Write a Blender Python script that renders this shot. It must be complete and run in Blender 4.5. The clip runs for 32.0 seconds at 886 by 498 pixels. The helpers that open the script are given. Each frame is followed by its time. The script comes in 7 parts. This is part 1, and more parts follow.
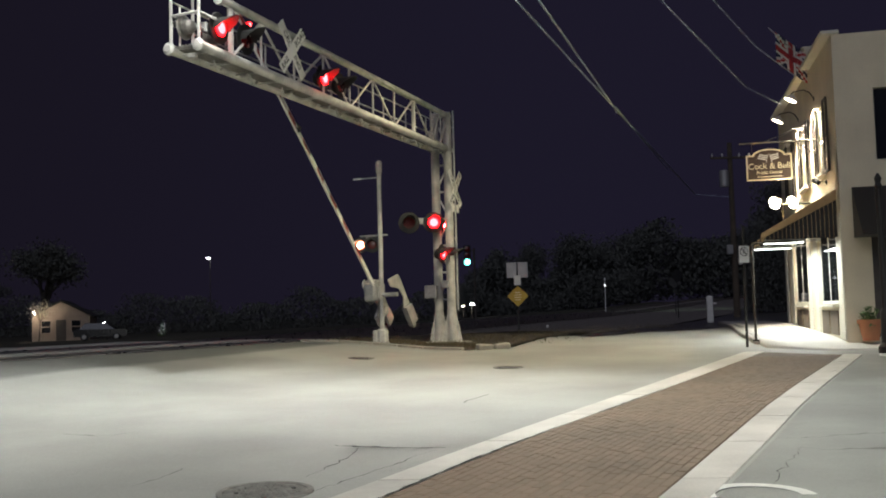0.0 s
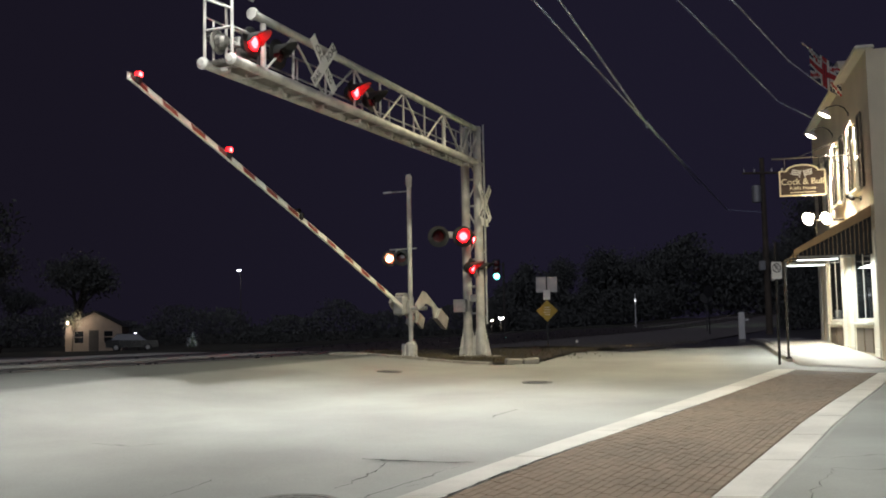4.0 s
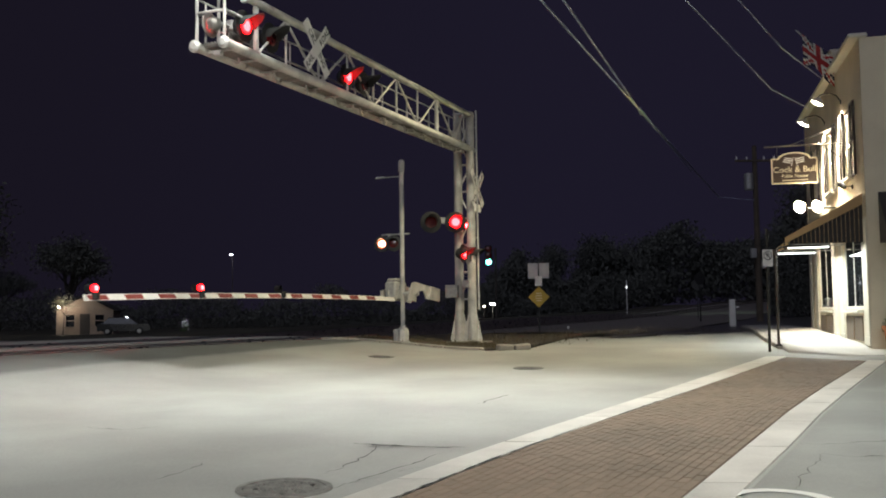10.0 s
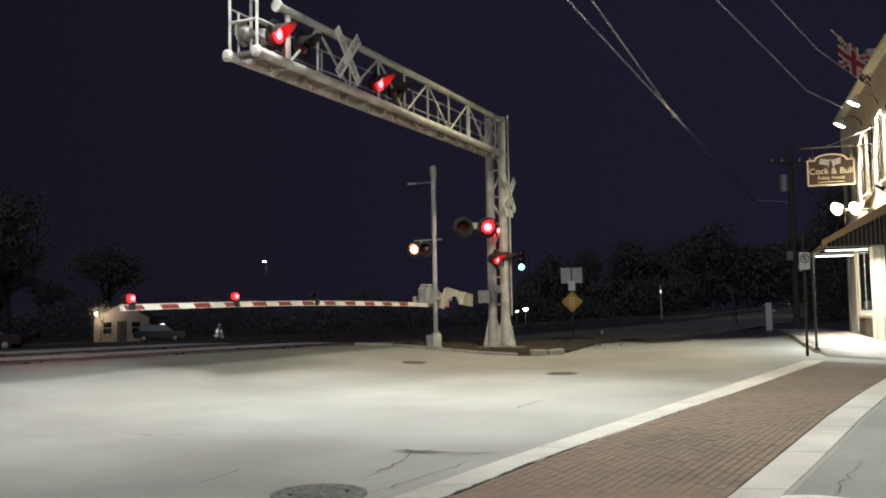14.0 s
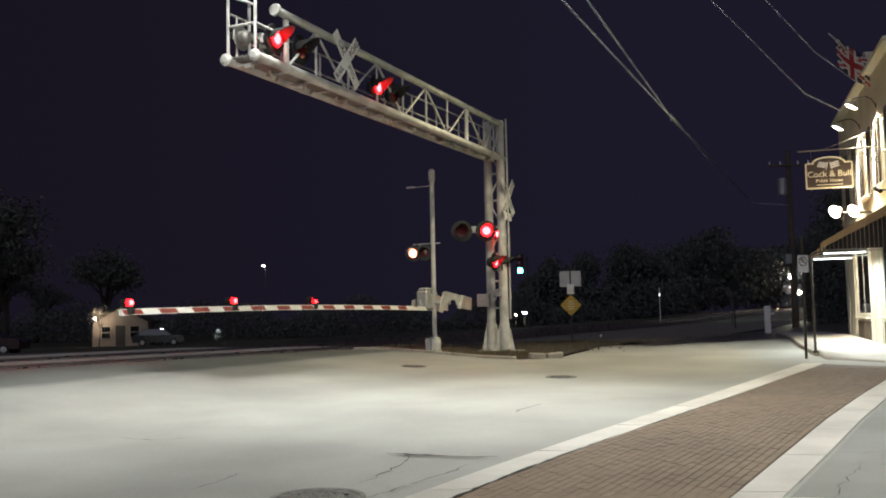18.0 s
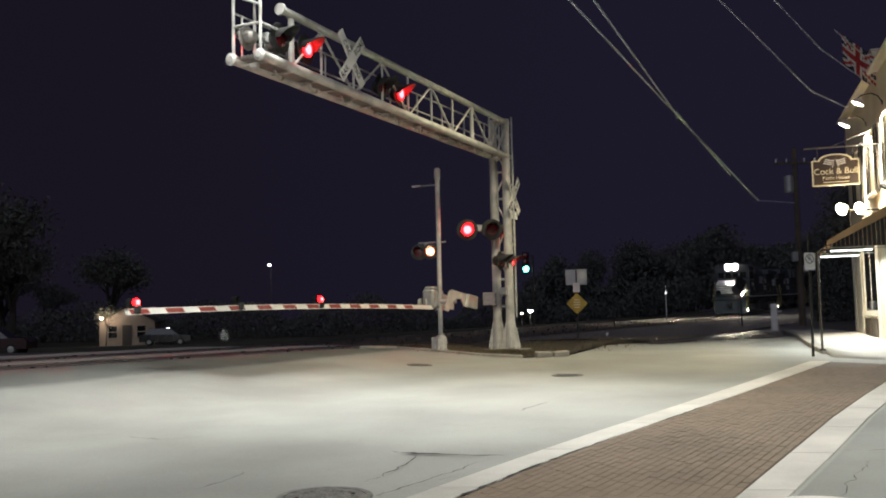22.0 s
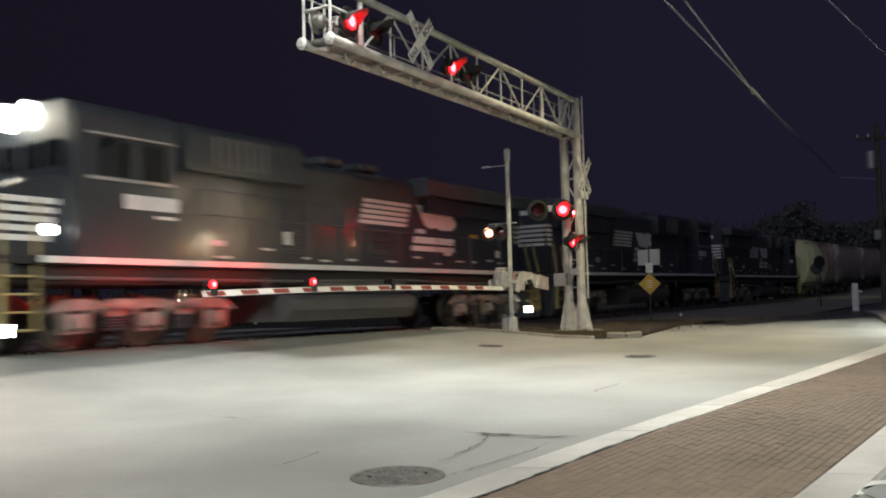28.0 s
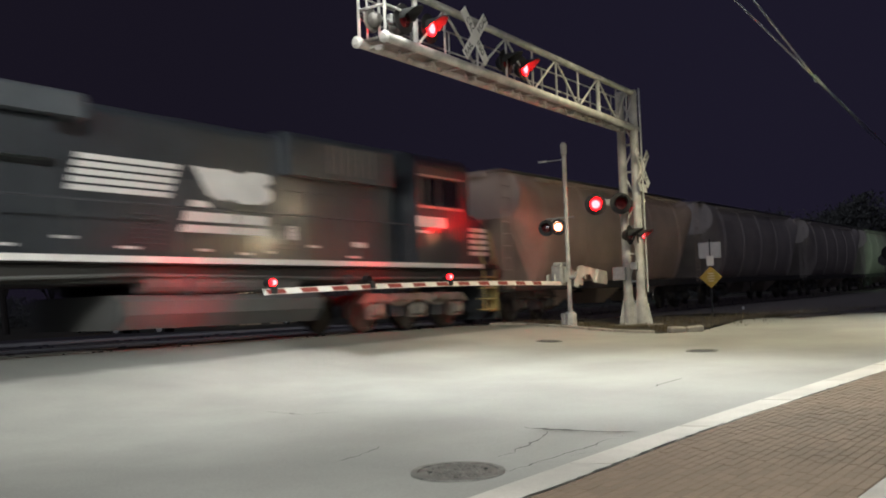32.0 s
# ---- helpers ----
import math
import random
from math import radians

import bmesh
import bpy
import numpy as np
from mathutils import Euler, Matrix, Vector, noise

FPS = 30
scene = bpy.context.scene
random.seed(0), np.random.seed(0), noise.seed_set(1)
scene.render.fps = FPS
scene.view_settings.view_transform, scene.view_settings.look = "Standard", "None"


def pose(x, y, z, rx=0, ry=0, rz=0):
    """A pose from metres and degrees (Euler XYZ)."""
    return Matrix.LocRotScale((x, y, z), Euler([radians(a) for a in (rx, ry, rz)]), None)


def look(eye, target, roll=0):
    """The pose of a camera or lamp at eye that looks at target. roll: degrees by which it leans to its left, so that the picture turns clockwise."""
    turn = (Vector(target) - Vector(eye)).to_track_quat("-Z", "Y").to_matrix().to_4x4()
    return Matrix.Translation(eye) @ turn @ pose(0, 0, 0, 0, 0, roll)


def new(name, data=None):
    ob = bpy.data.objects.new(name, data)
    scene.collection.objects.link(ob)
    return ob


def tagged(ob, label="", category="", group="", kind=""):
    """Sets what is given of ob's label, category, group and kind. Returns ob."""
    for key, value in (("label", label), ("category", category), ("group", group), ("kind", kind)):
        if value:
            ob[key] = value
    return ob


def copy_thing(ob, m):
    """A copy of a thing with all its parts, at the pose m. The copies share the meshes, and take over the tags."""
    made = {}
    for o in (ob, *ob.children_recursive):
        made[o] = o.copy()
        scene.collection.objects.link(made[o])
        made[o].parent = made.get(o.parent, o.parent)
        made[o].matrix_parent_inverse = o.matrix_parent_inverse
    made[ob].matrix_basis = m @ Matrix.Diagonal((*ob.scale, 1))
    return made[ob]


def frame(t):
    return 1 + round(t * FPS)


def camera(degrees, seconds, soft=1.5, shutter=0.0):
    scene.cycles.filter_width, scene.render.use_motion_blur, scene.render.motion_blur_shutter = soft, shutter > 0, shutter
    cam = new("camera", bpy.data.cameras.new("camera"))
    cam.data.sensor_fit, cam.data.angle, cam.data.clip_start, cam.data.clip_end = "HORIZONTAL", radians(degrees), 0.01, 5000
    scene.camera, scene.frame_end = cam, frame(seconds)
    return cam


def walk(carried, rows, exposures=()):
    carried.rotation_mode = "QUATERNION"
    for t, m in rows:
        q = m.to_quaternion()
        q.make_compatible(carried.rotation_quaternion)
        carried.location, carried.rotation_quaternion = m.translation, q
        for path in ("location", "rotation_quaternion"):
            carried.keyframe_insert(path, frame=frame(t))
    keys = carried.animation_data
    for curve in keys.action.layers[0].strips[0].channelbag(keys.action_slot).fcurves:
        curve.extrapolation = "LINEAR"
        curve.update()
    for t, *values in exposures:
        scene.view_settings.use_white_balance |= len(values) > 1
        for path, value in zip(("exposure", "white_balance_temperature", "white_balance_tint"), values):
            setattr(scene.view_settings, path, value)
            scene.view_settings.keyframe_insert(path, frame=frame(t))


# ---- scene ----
cam = camera(50.0, 32.0, soft=1.9, shutter=0.8)
EYE = (0.0, 0.0, 1.55)
# seconds, pitch, lean, yaw of a phone held still in the hand and slowly panned to the left
TURNS = [
    (0, 3.89, 1.61, -1.28),
    (0.5, 4.08, 1.43, -1.36),
    (1, 4.26, 1.45, -1.33),
    (1.5, 4.34, 1.50, -1.05),
    (2, 4.12, 1.52, -0.70),
    (2.5, 4.07, 1.51, -0.38),
    (3, 4.47, 1.29, 0.04),
    (3.5, 4.81, 1.15, 0.54),
    (5.5, 4.17, 0.86, -0.17),
    (6, 3.90, 1.05, -0.31),
    (6.5, 3.84, 1.24, -0.21),
    (7, 3.95, 1.19, -0.07),
    (7.5, 4.09, 1.12, 0.00),
    (8, 4.17, 1.07, 0.06),
    (8.5, 4.14, 0.98, 0.02),
    (9, 4.10, 0.90, 0.06),
    (9.5, 4.02, 0.76, 0.02),
    (10, 3.89, 0.76, -0.04),
    (10.5, 3.93, 0.71, 0.00),
    (11, 4.15, 0.58, 0.31),
    (11.5, 4.20, 0.51, 0.81),
    (12, 4.16, 0.59, 1.11),
    (12.5, 4.23, 0.74, 1.32),
    (13, 4.14, 0.81, 1.40),
    (13.5, 4.18, 0.91, 1.68),
    (14, 4.25, 1.06, 1.94),
    (14.5, 4.29, 1.13, 1.92),
    (16.5, 4.38, 1.26, 1.57),
    (17, 4.45, 1.20, 1.76),
    (17.5, 4.47, 1.19, 1.83),
    (18, 4.47, 1.20, 1.87),
    (18.5, 4.45, 1.26, 1.83),
    (19, 4.56, 1.23, 1.87),
    (19.5, 4.67, 1.24, 1.91),
    (20, 4.68, 1.20, 1.92),
    (20.5, 4.61, 1.31, 1.84),
    (21, 4.57, 1.33, 1.87),
    (21.5, 4.47, 1.34, 1.96),
    (22, 4.40, 1.35, 2.23),
    (22.5, 4.38, 1.35, 2.53),
    (23, 4.31, 1.37, 2.96),
    (23.5, 4.25, 1.48, 3.43),
    (24, 4.14, 1.30, 3.83),
    (24.5, 4.11, 1.30, 4.14),
    (25, 4.08, 1.31, 4.52),
    (25.5, 3.93, 1.38, 4.87),
    (27.5, 3.41, 1.33, 5.92),
    (28, 3.37, 1.49, 6.49),
    (28.5, 3.55, 1.61, 7.25),
    (29, 3.89, 1.69, 7.92),
    (29.5, 4.10, 1.63, 8.36),
    (30, 3.98, 1.63, 8.70),
    (30.5, 3.84, 1.78, 9.10),
    (31, 3.65, 1.67, 9.61),
    (31.5, 3.48, 2.05, 9.85),
    (32, 3.23, 2.04, 9.98),
]
walk(cam, [(t, pose(*EYE, 90 + p, r, w)) for t, p, r, w in TURNS])

# ---- world, light and exposure ----
world = bpy.data.worlds.new("night_sky")
scene.world = world
world.use_nodes = True
# town glow behind thin cloud: bluer and paler over the town beyond, darker over the woods
_t = world.node_tree
_co, _sep, _ramp = (_t.nodes.new(k) for k in ("ShaderNodeTexCoord", "ShaderNodeSeparateXYZ", "ShaderNodeValToRGB"))
_add = _t.nodes.new("ShaderNodeMath")
_add.operation, _add.inputs[1].default_value = "MULTIPLY_ADD", 0.5
_add.inputs[2].default_value = 0.5
_t.links.new(_co.outputs["Generated"], _sep.inputs[0])
_t.links.new(_sep.outputs["X"], _add.inputs[0])
_t.links.new(_add.outputs[0], _ramp.inputs[0])
_ramp.color_ramp.interpolation = "EASE"
_ramp.color_ramp.elements[0].position, _ramp.color_ramp.elements[0].color = 0.24, (0.0088, 0.0072, 0.0138, 1)
_ramp.color_ramp.elements[1].position, _ramp.color_ramp.elements[1].color = 0.60, (0.0112, 0.0095, 0.0205, 1)
_t.links.new(_ramp.outputs[0], _t.nodes["Background"].inputs[0])
world.node_tree.nodes["Background"].inputs[1].default_value = 1.0
scene.view_settings.exposure = 0.0


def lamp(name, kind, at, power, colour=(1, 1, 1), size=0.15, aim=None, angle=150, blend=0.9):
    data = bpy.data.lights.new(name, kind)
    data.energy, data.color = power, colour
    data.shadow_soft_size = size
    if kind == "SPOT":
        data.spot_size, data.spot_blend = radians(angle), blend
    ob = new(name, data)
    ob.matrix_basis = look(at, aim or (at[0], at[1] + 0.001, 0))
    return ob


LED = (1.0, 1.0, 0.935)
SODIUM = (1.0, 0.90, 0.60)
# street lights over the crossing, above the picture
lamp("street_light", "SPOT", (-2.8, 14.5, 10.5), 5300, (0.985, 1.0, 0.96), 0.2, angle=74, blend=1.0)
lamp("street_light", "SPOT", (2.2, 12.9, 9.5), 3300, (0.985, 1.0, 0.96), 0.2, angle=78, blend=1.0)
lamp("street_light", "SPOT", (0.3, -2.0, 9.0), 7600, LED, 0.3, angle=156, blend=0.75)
# the next two are added fill: pub side wall, then the train's flank
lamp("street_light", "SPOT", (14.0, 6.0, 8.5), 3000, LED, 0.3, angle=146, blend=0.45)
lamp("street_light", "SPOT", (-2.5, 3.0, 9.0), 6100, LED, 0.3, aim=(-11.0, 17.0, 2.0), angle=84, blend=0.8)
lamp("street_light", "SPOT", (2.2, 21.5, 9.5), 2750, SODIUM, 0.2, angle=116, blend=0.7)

# added soft sun with no real moon behind it; lifts dark trees and train
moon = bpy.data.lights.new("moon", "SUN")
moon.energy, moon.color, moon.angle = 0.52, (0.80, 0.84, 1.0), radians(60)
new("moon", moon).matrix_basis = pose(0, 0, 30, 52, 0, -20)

# ---- materials ----


def mat(name, colour, rough=0.6, metal=0.0, scale=8.0, vary=0.25, bump=0.0, fine=60.0, per=0.0, coat=0.0, coat_rough=0.13):
    """A painted, cast or mineral surface: stains at one scale, grain at another, relief."""
    m = bpy.data.materials.new(name)
    m.use_nodes = True
    t = m.node_tree
    b = t.nodes["Principled BSDF"]
    b.inputs["Roughness"].default_value = rough
    b.inputs["Metallic"].default_value = metal
    b.inputs["Coat Weight"].default_value = coat
    b.inputs["Coat Roughness"].default_value = coat_rough
    co = t.nodes.new("ShaderNodeTexCoord")
    big = t.nodes.new("ShaderNodeTexNoise")
    big.inputs["Scale"].default_value = scale
    big.inputs["Detail"].default_value = 6
    small = t.nodes.new("ShaderNodeTexNoise")
    small.inputs["Scale"].default_value = fine
    small.inputs["Detail"].default_value = 3
    t.links.new(co.outputs["Object"], big.inputs["Vector"])
    t.links.new(co.outputs["Object"], small.inputs["Vector"])
    mix = t.nodes.new("ShaderNodeMath")
    mix.operation = "MULTIPLY_ADD"
    mix.inputs[1].default_value = 0.35
    t.links.new(small.outputs["Fac"], mix.inputs[0])
    t.links.new(big.outputs["Fac"], mix.inputs[2])
    fac = mix.outputs[0]
    if per:
        oi = t.nodes.new("ShaderNodeObjectInfo")
        add = t.nodes.new("ShaderNodeMath")
        add.operation = "MULTIPLY_ADD"
        add.inputs[1].default_value = per
        t.links.new(oi.outputs["Random"], add.inputs[0])
        t.links.new(fac, add.inputs[2])
        geo = t.nodes.new("ShaderNodeNewGeometry")
        isl = t.nodes.new("ShaderNodeMath")
        isl.operation = "MULTIPLY_ADD"
        isl.inputs[1].default_value = per
        t.links.new(geo.outputs["Random Per Island"], isl.inputs[0])
        t.links.new(add.outputs[0], isl.inputs[2])
        fac = isl.outputs[0]
    ramp = t.nodes.new("ShaderNodeValToRGB")
    ramp.color_ramp.elements[0].position = 0.4
    ramp.color_ramp.elements[1].position = 1.0 + 1.2 * per
    ramp.color_ramp.elements[0].color = (*[c * (1 - vary) for c in colour], 1)
    ramp.color_ramp.elements[1].color = (*[min(1, c * (1 + vary)) for c in colour], 1)
    t.links.new(fac, ramp.inputs["Fac"])
    t.links.new(ramp.outputs["Color"], b.inputs["Base Color"])
    rr = t.nodes.new("ShaderNodeMapRange")
    rr.inputs["To Min"].default_value = max(0.03, rough - 0.12)
    rr.inputs["To Max"].default_value = min(1, rough + 0.12)
    t.links.new(big.outputs["Fac"], rr.inputs["Value"])
    t.links.new(rr.outputs["Result"], b.inputs["Roughness"])
    if bump:
        bp = t.nodes.new("ShaderNodeBump")
        bp.inputs["Strength"].default_value = bump
        bp.inputs["Distance"].default_value = 0.01
        t.links.new(small.outputs["Fac"], bp.inputs["Height"])
        t.links.new(bp.outputs["Normal"], b.inputs["Normal"])
    return m


def glow(name, colour, strength):
    m = bpy.data.materials.new(name)
    m.use_nodes = True
    b = m.node_tree.nodes["Principled BSDF"]
    b.inputs["Base Color"].default_value = (*[0.5 * c for c in colour], 1)
    b.inputs["Emission Color"].default_value = (*colour, 1)
    b.inputs["Emission Strength"].default_value = strength
    return m


def glass(name, tint=(0.02, 0.025, 0.03), rough=0.05):
    m = bpy.data.materials.new(name)
    m.use_nodes = True
    b = m.node_tree.nodes["Principled BSDF"]
    b.inputs["Base Color"].default_value = (*tint, 1)
    b.inputs["Roughness"].default_value = rough
    b.inputs["Specular IOR Level"].default_value = 0.8
    return m


M_EARTH = mat("dry_earth_and_grass", (0.035, 0.032, 0.018), 0.95, scale=1.5, vary=0.6, bump=0.6, fine=20)
M_ROAD = mat("worn_concrete_road", (0.292, 0.295, 0.272), 0.75, scale=0.45, vary=0.30, bump=0.35, fine=45)


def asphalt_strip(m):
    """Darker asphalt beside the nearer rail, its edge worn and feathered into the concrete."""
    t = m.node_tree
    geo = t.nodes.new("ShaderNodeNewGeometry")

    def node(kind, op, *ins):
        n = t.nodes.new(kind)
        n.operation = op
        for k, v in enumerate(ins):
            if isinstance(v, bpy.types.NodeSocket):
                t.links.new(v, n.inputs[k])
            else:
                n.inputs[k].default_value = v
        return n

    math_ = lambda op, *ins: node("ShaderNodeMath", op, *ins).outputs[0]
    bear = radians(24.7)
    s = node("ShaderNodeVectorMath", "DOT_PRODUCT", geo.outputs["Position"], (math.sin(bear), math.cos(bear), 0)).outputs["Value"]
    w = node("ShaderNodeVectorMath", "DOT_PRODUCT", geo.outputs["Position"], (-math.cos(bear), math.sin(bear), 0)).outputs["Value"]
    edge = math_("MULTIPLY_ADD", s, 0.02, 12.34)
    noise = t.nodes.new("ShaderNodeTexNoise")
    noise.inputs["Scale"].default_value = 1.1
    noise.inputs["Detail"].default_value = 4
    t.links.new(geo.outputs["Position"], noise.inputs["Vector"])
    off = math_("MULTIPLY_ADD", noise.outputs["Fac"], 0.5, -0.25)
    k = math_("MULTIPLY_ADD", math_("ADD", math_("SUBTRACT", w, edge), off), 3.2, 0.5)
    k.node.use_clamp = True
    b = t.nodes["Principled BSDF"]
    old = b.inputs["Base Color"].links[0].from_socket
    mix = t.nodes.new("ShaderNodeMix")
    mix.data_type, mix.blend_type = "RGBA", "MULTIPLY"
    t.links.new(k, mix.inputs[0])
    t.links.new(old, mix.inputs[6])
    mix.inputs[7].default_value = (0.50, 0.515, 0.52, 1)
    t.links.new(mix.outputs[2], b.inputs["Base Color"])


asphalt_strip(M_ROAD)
M_ASPH = mat("dark_asphalt", (0.082, 0.077, 0.073), 0.38, scale=0.6, vary=0.3, bump=0.4, fine=40)
M_WALK = mat("pale_pavement_concrete", (0.45, 0.44, 0.41), 0.8, scale=1.2, vary=0.15, bump=0.25)
M_BORDER = mat("pale_concrete_band", (0.43, 0.415, 0.375), 0.75, scale=1.1, vary=0.34, bump=0.25, per=0.15)
M_BRICK = mat("clay_paver", (0.150, 0.114, 0.082), 0.8, scale=0.8, vary=0.32, bump=0.3, per=0.22)
M_JOINT = mat("paver_joint_sand", (0.155, 0.125, 0.10), 0.9, scale=2.0, vary=0.3)
M_KERB = mat("weathered_kerb_concrete", (0.32, 0.30, 0.26), 0.85, scale=2.5, vary=0.3, bump=0.3)
M_CRACK = mat("crack_and_edge_dark", (0.035, 0.035, 0.032), 0.8, vary=0.3)
M_IRON = mat("cast_iron", (0.05, 0.05, 0.048), 0.55, metal=0.6, scale=6, vary=0.4, bump=0.3)
M_RAIL = mat("polished_rail_steel", (0.50, 0.46, 0.42), 0.30, metal=1.0, scale=3, vary=0.3)
M_BALLAST = mat("ballast_stone", (0.17, 0.15, 0.135), 0.95, scale=9, vary=0.5, bump=1.0, fine=30)
M_TIMBER = mat("creosoted_timber", (0.055, 0.042, 0.03), 0.9, scale=4, vary=0.4, bump=0.5)
M_RUBBER = mat("crossing_panel_rubber", (0.10, 0.10, 0.095), 0.7, scale=2, vary=0.3, bump=0.3)
M_ALU = mat("aluminium_paint", (0.47, 0.46, 0.43), 0.5, metal=0.2, scale=3.2, vary=0.42, bump=0.15)
M_GALV = mat("galvanised_steel", (0.45, 0.45, 0.43), 0.45, metal=0.6, scale=12, vary=0.25)
M_GRATE = mat("grating_steel", (0.22, 0.21, 0.19), 0.6, metal=0.5, scale=15, vary=0.3)
M_BLACK = mat("black_signal_paint", (0.006, 0.006, 0.006), 0.55, vary=0.4)
M_HOOD = mat("weathered_black_hood", (0.012, 0.012, 0.0115), 0.6, vary=0.3)
M_WHITE = mat("white_reflective_sheet", (0.75, 0.74, 0.70), 0.5, scale=3, vary=0.1)
M_RED = mat("red_reflective_sheet", (0.24, 0.04, 0.032), 0.5, scale=3, vary=0.15)
M_WORNIRON = mat("worn_iron_cover", (0.18, 0.178, 0.162), 0.6, metal=0.25, scale=9, vary=0.55, bump=0.4)
M_YELLOW = mat("yellow_sign_sheet", (0.58, 0.38, 0.06), 0.5, scale=4, vary=0.12)
M_SIGNBACK = mat("bare_sign_aluminium", (0.50, 0.50, 0.49), 0.5, metal=0.5, scale=4, vary=0.12)
M_LENS = mat("unlit_red_lens", (0.10, 0.006, 0.006), 0.2, vary=0.2, coat=0.5)
G_RED = glow("lit_red_lens", (1.0, 0.003, 0.005), 22)
G_REDC = glow("lit_red_lens_core", (1.0, 0.014, 0.016), 60)
G_REDS = glow("lit_red_arm_light", (1.0, 0.002, 0.003), 30)
G_REDB = glow("lit_red_rear_lens", (1.0, 0.003, 0.006), 3600)
G_AMBER = glow("lit_warm_lens", (1.0, 0.22, 0.10), 3.5)
G_AMBERC = glow("lit_warm_lens_core", (1.0, 0.55, 0.32), 40)
G_GREEN = glow("lit_green_lens", (0.15, 1.0, 0.72), 10)

# ---- geometry helpers ----


def mesh_of(bm, name, material, smooth=False):
    me = bpy.data.meshes.new(name)
    bm.normal_update()
    bm.to_mesh(me)
    bm.free()
    for m in material if isinstance(material, (list, tuple)) else [material]:
        me.materials.append(m)
    if smooth:
        for p in me.polygons:
            p.use_smooth = True
    return me


def part(name, bm, material, parent=None, label="", smooth=False):
    ob = new(name, mesh_of(bm, name, material, smooth))
    if parent is not None:
        ob.parent = parent
    if label:
        tagged(ob, label)
    return ob


def thing(name, m, label, category, group="", kind=""):
    ob = new(name)
    ob.empty_display_size = 0.2
    ob.matrix_basis = m
    return tagged(ob, label, category, group, kind)


def box(bm, c, s, m=None, bevel=0.0, mi=0):
    """A box about c of size s, turned by m about its own centre; bevel chamfers its edges."""
    r = bmesh.ops.create_cube(bm, size=1.0)
    vs = r["verts"]
    bmesh.ops.scale(bm, vec=s, verts=vs)
    if bevel:
        es = list({e for v in vs for e in v.link_edges})
        out = bmesh.ops.bevel(bm, geom=es, offset=bevel, segments=1, affect="EDGES", profile=0.5)
        vs = list({v for f in out["faces"] for v in f.verts} | {v for v in vs if v.is_valid})
    if m is not None:
        bmesh.ops.transform(bm, matrix=m, verts=vs)
    bmesh.ops.translate(bm, vec=c, verts=vs)
    if mi:
        for f in {f for v in vs for f in v.link_faces}:
            f.material_index = mi
    return vs


def tube(bm, a, b, r, r2=None, n=10, caps=True, mi=0):
    """A round bar from a to b."""
    a, b = Vector(a), Vector(b)
    r2 = r if r2 is None else r2
    w = b - a
    q = w.to_track_quat("Z", "Y")
    rings = []
    for p, rad in ((a, r), (b, r2)):
        rings.append([bm.verts.new(p + q @ Vector((rad * math.cos(k * math.tau / n), rad * math.sin(k * math.tau / n), 0))) for k in range(n)])
    fs = [bm.faces.new((rings[0][k], rings[0][(k + 1) % n], rings[1][(k + 1) % n], rings[1][k])) for k in range(n)]
    if caps:
        fs.append(bm.faces.new(rings[0][::-1]))
        fs.append(bm.faces.new(rings[1]))
    for f in fs:
        f.material_index = mi
    return fs


def lathe(bm, prof, n=24, m=None, caps=True):
    """Turns (radius, z) pairs about z."""
    m = m or Matrix()
    rings = [[bm.verts.new(m @ Vector((r * math.cos(k * math.tau / n), r * math.sin(k * math.tau / n), z))) for k in range(n)] for r, z in prof]
    for lo, hi in zip(rings, rings[1:]):
        for k in range(n):
            bm.faces.new((lo[k], lo[(k + 1) % n], hi[(k + 1) % n], hi[k]))
    if caps:
        bm.faces.new(rings[0][::-1])
        bm.faces.new(rings[-1])


def prism(bm, pts, a, b, m=None):
    """A plate: the outline pts (x, z) between y = a and y = b."""
    m = m or Matrix()
    lo = [bm.verts.new(m @ Vector((x, a, z))) for x, z in pts]
    hi = [bm.verts.new(m @ Vector((x, b, z))) for x, z in pts]
    k = len(pts)
    bm.faces.new(lo)
    bm.faces.new(hi[::-1])
    for i in range(k):
        bm.faces.new((lo[i], hi[i], hi[(i + 1) % k], lo[(i + 1) % k]))


def B():
    return bmesh.new()


def path_tube(bm, pts, r, n=8):
    for a, b in zip(pts, pts[1:]):
        tube(bm, a, b, r, n=n)


def text_mesh(words, size, material, depth=0.004, align="CENTER"):
    """Raised letters in the built-in font, as a mesh in the xy plane."""
    cu = bpy.data.curves.new("lettering", "FONT")
    cu.body, cu.size, cu.extrude, cu.align_x, cu.align_y = words, size, depth, align, "CENTER"
    tmp = new("lettering", cu)
    me = bpy.data.meshes.new_from_object(tmp.evaluated_get(bpy.context.evaluated_depsgraph_get()))
    bpy.data.objects.remove(tmp)
    bpy.data.curves.remove(cu)
    me.materials.clear()
    me.materials.append(material)
    return me


# ---- plan ----
# the track runs 25 degrees to the right of straight ahead, 15.5 m from the eye
BEAR = 24.7
U = Vector((math.sin(radians(BEAR)), math.cos(radians(BEAR)), 0))
N = Vector((-U.y, U.x, 0))
OFF, OFF2, RAILZ = 15.5, 19.5, 0.90


def smooth(a, b, x):
    k = min(max((x - a) / (b - a), 0), 1)
    return k * k * (3 - 2 * k)


CLIMB = ((24, 0.0), (30, 0.03), (36, 0.10), (44, 0.20), (64, 0.36), (77, 0.48), (88, 0.70), (100, 0.96), (260, 4.40))


def rise(s):
    """The railway climbs a little beyond the crossing."""
    return float(np.interp(s, [c[0] for c in CLIMB], [c[1] for c in CLIMB]))


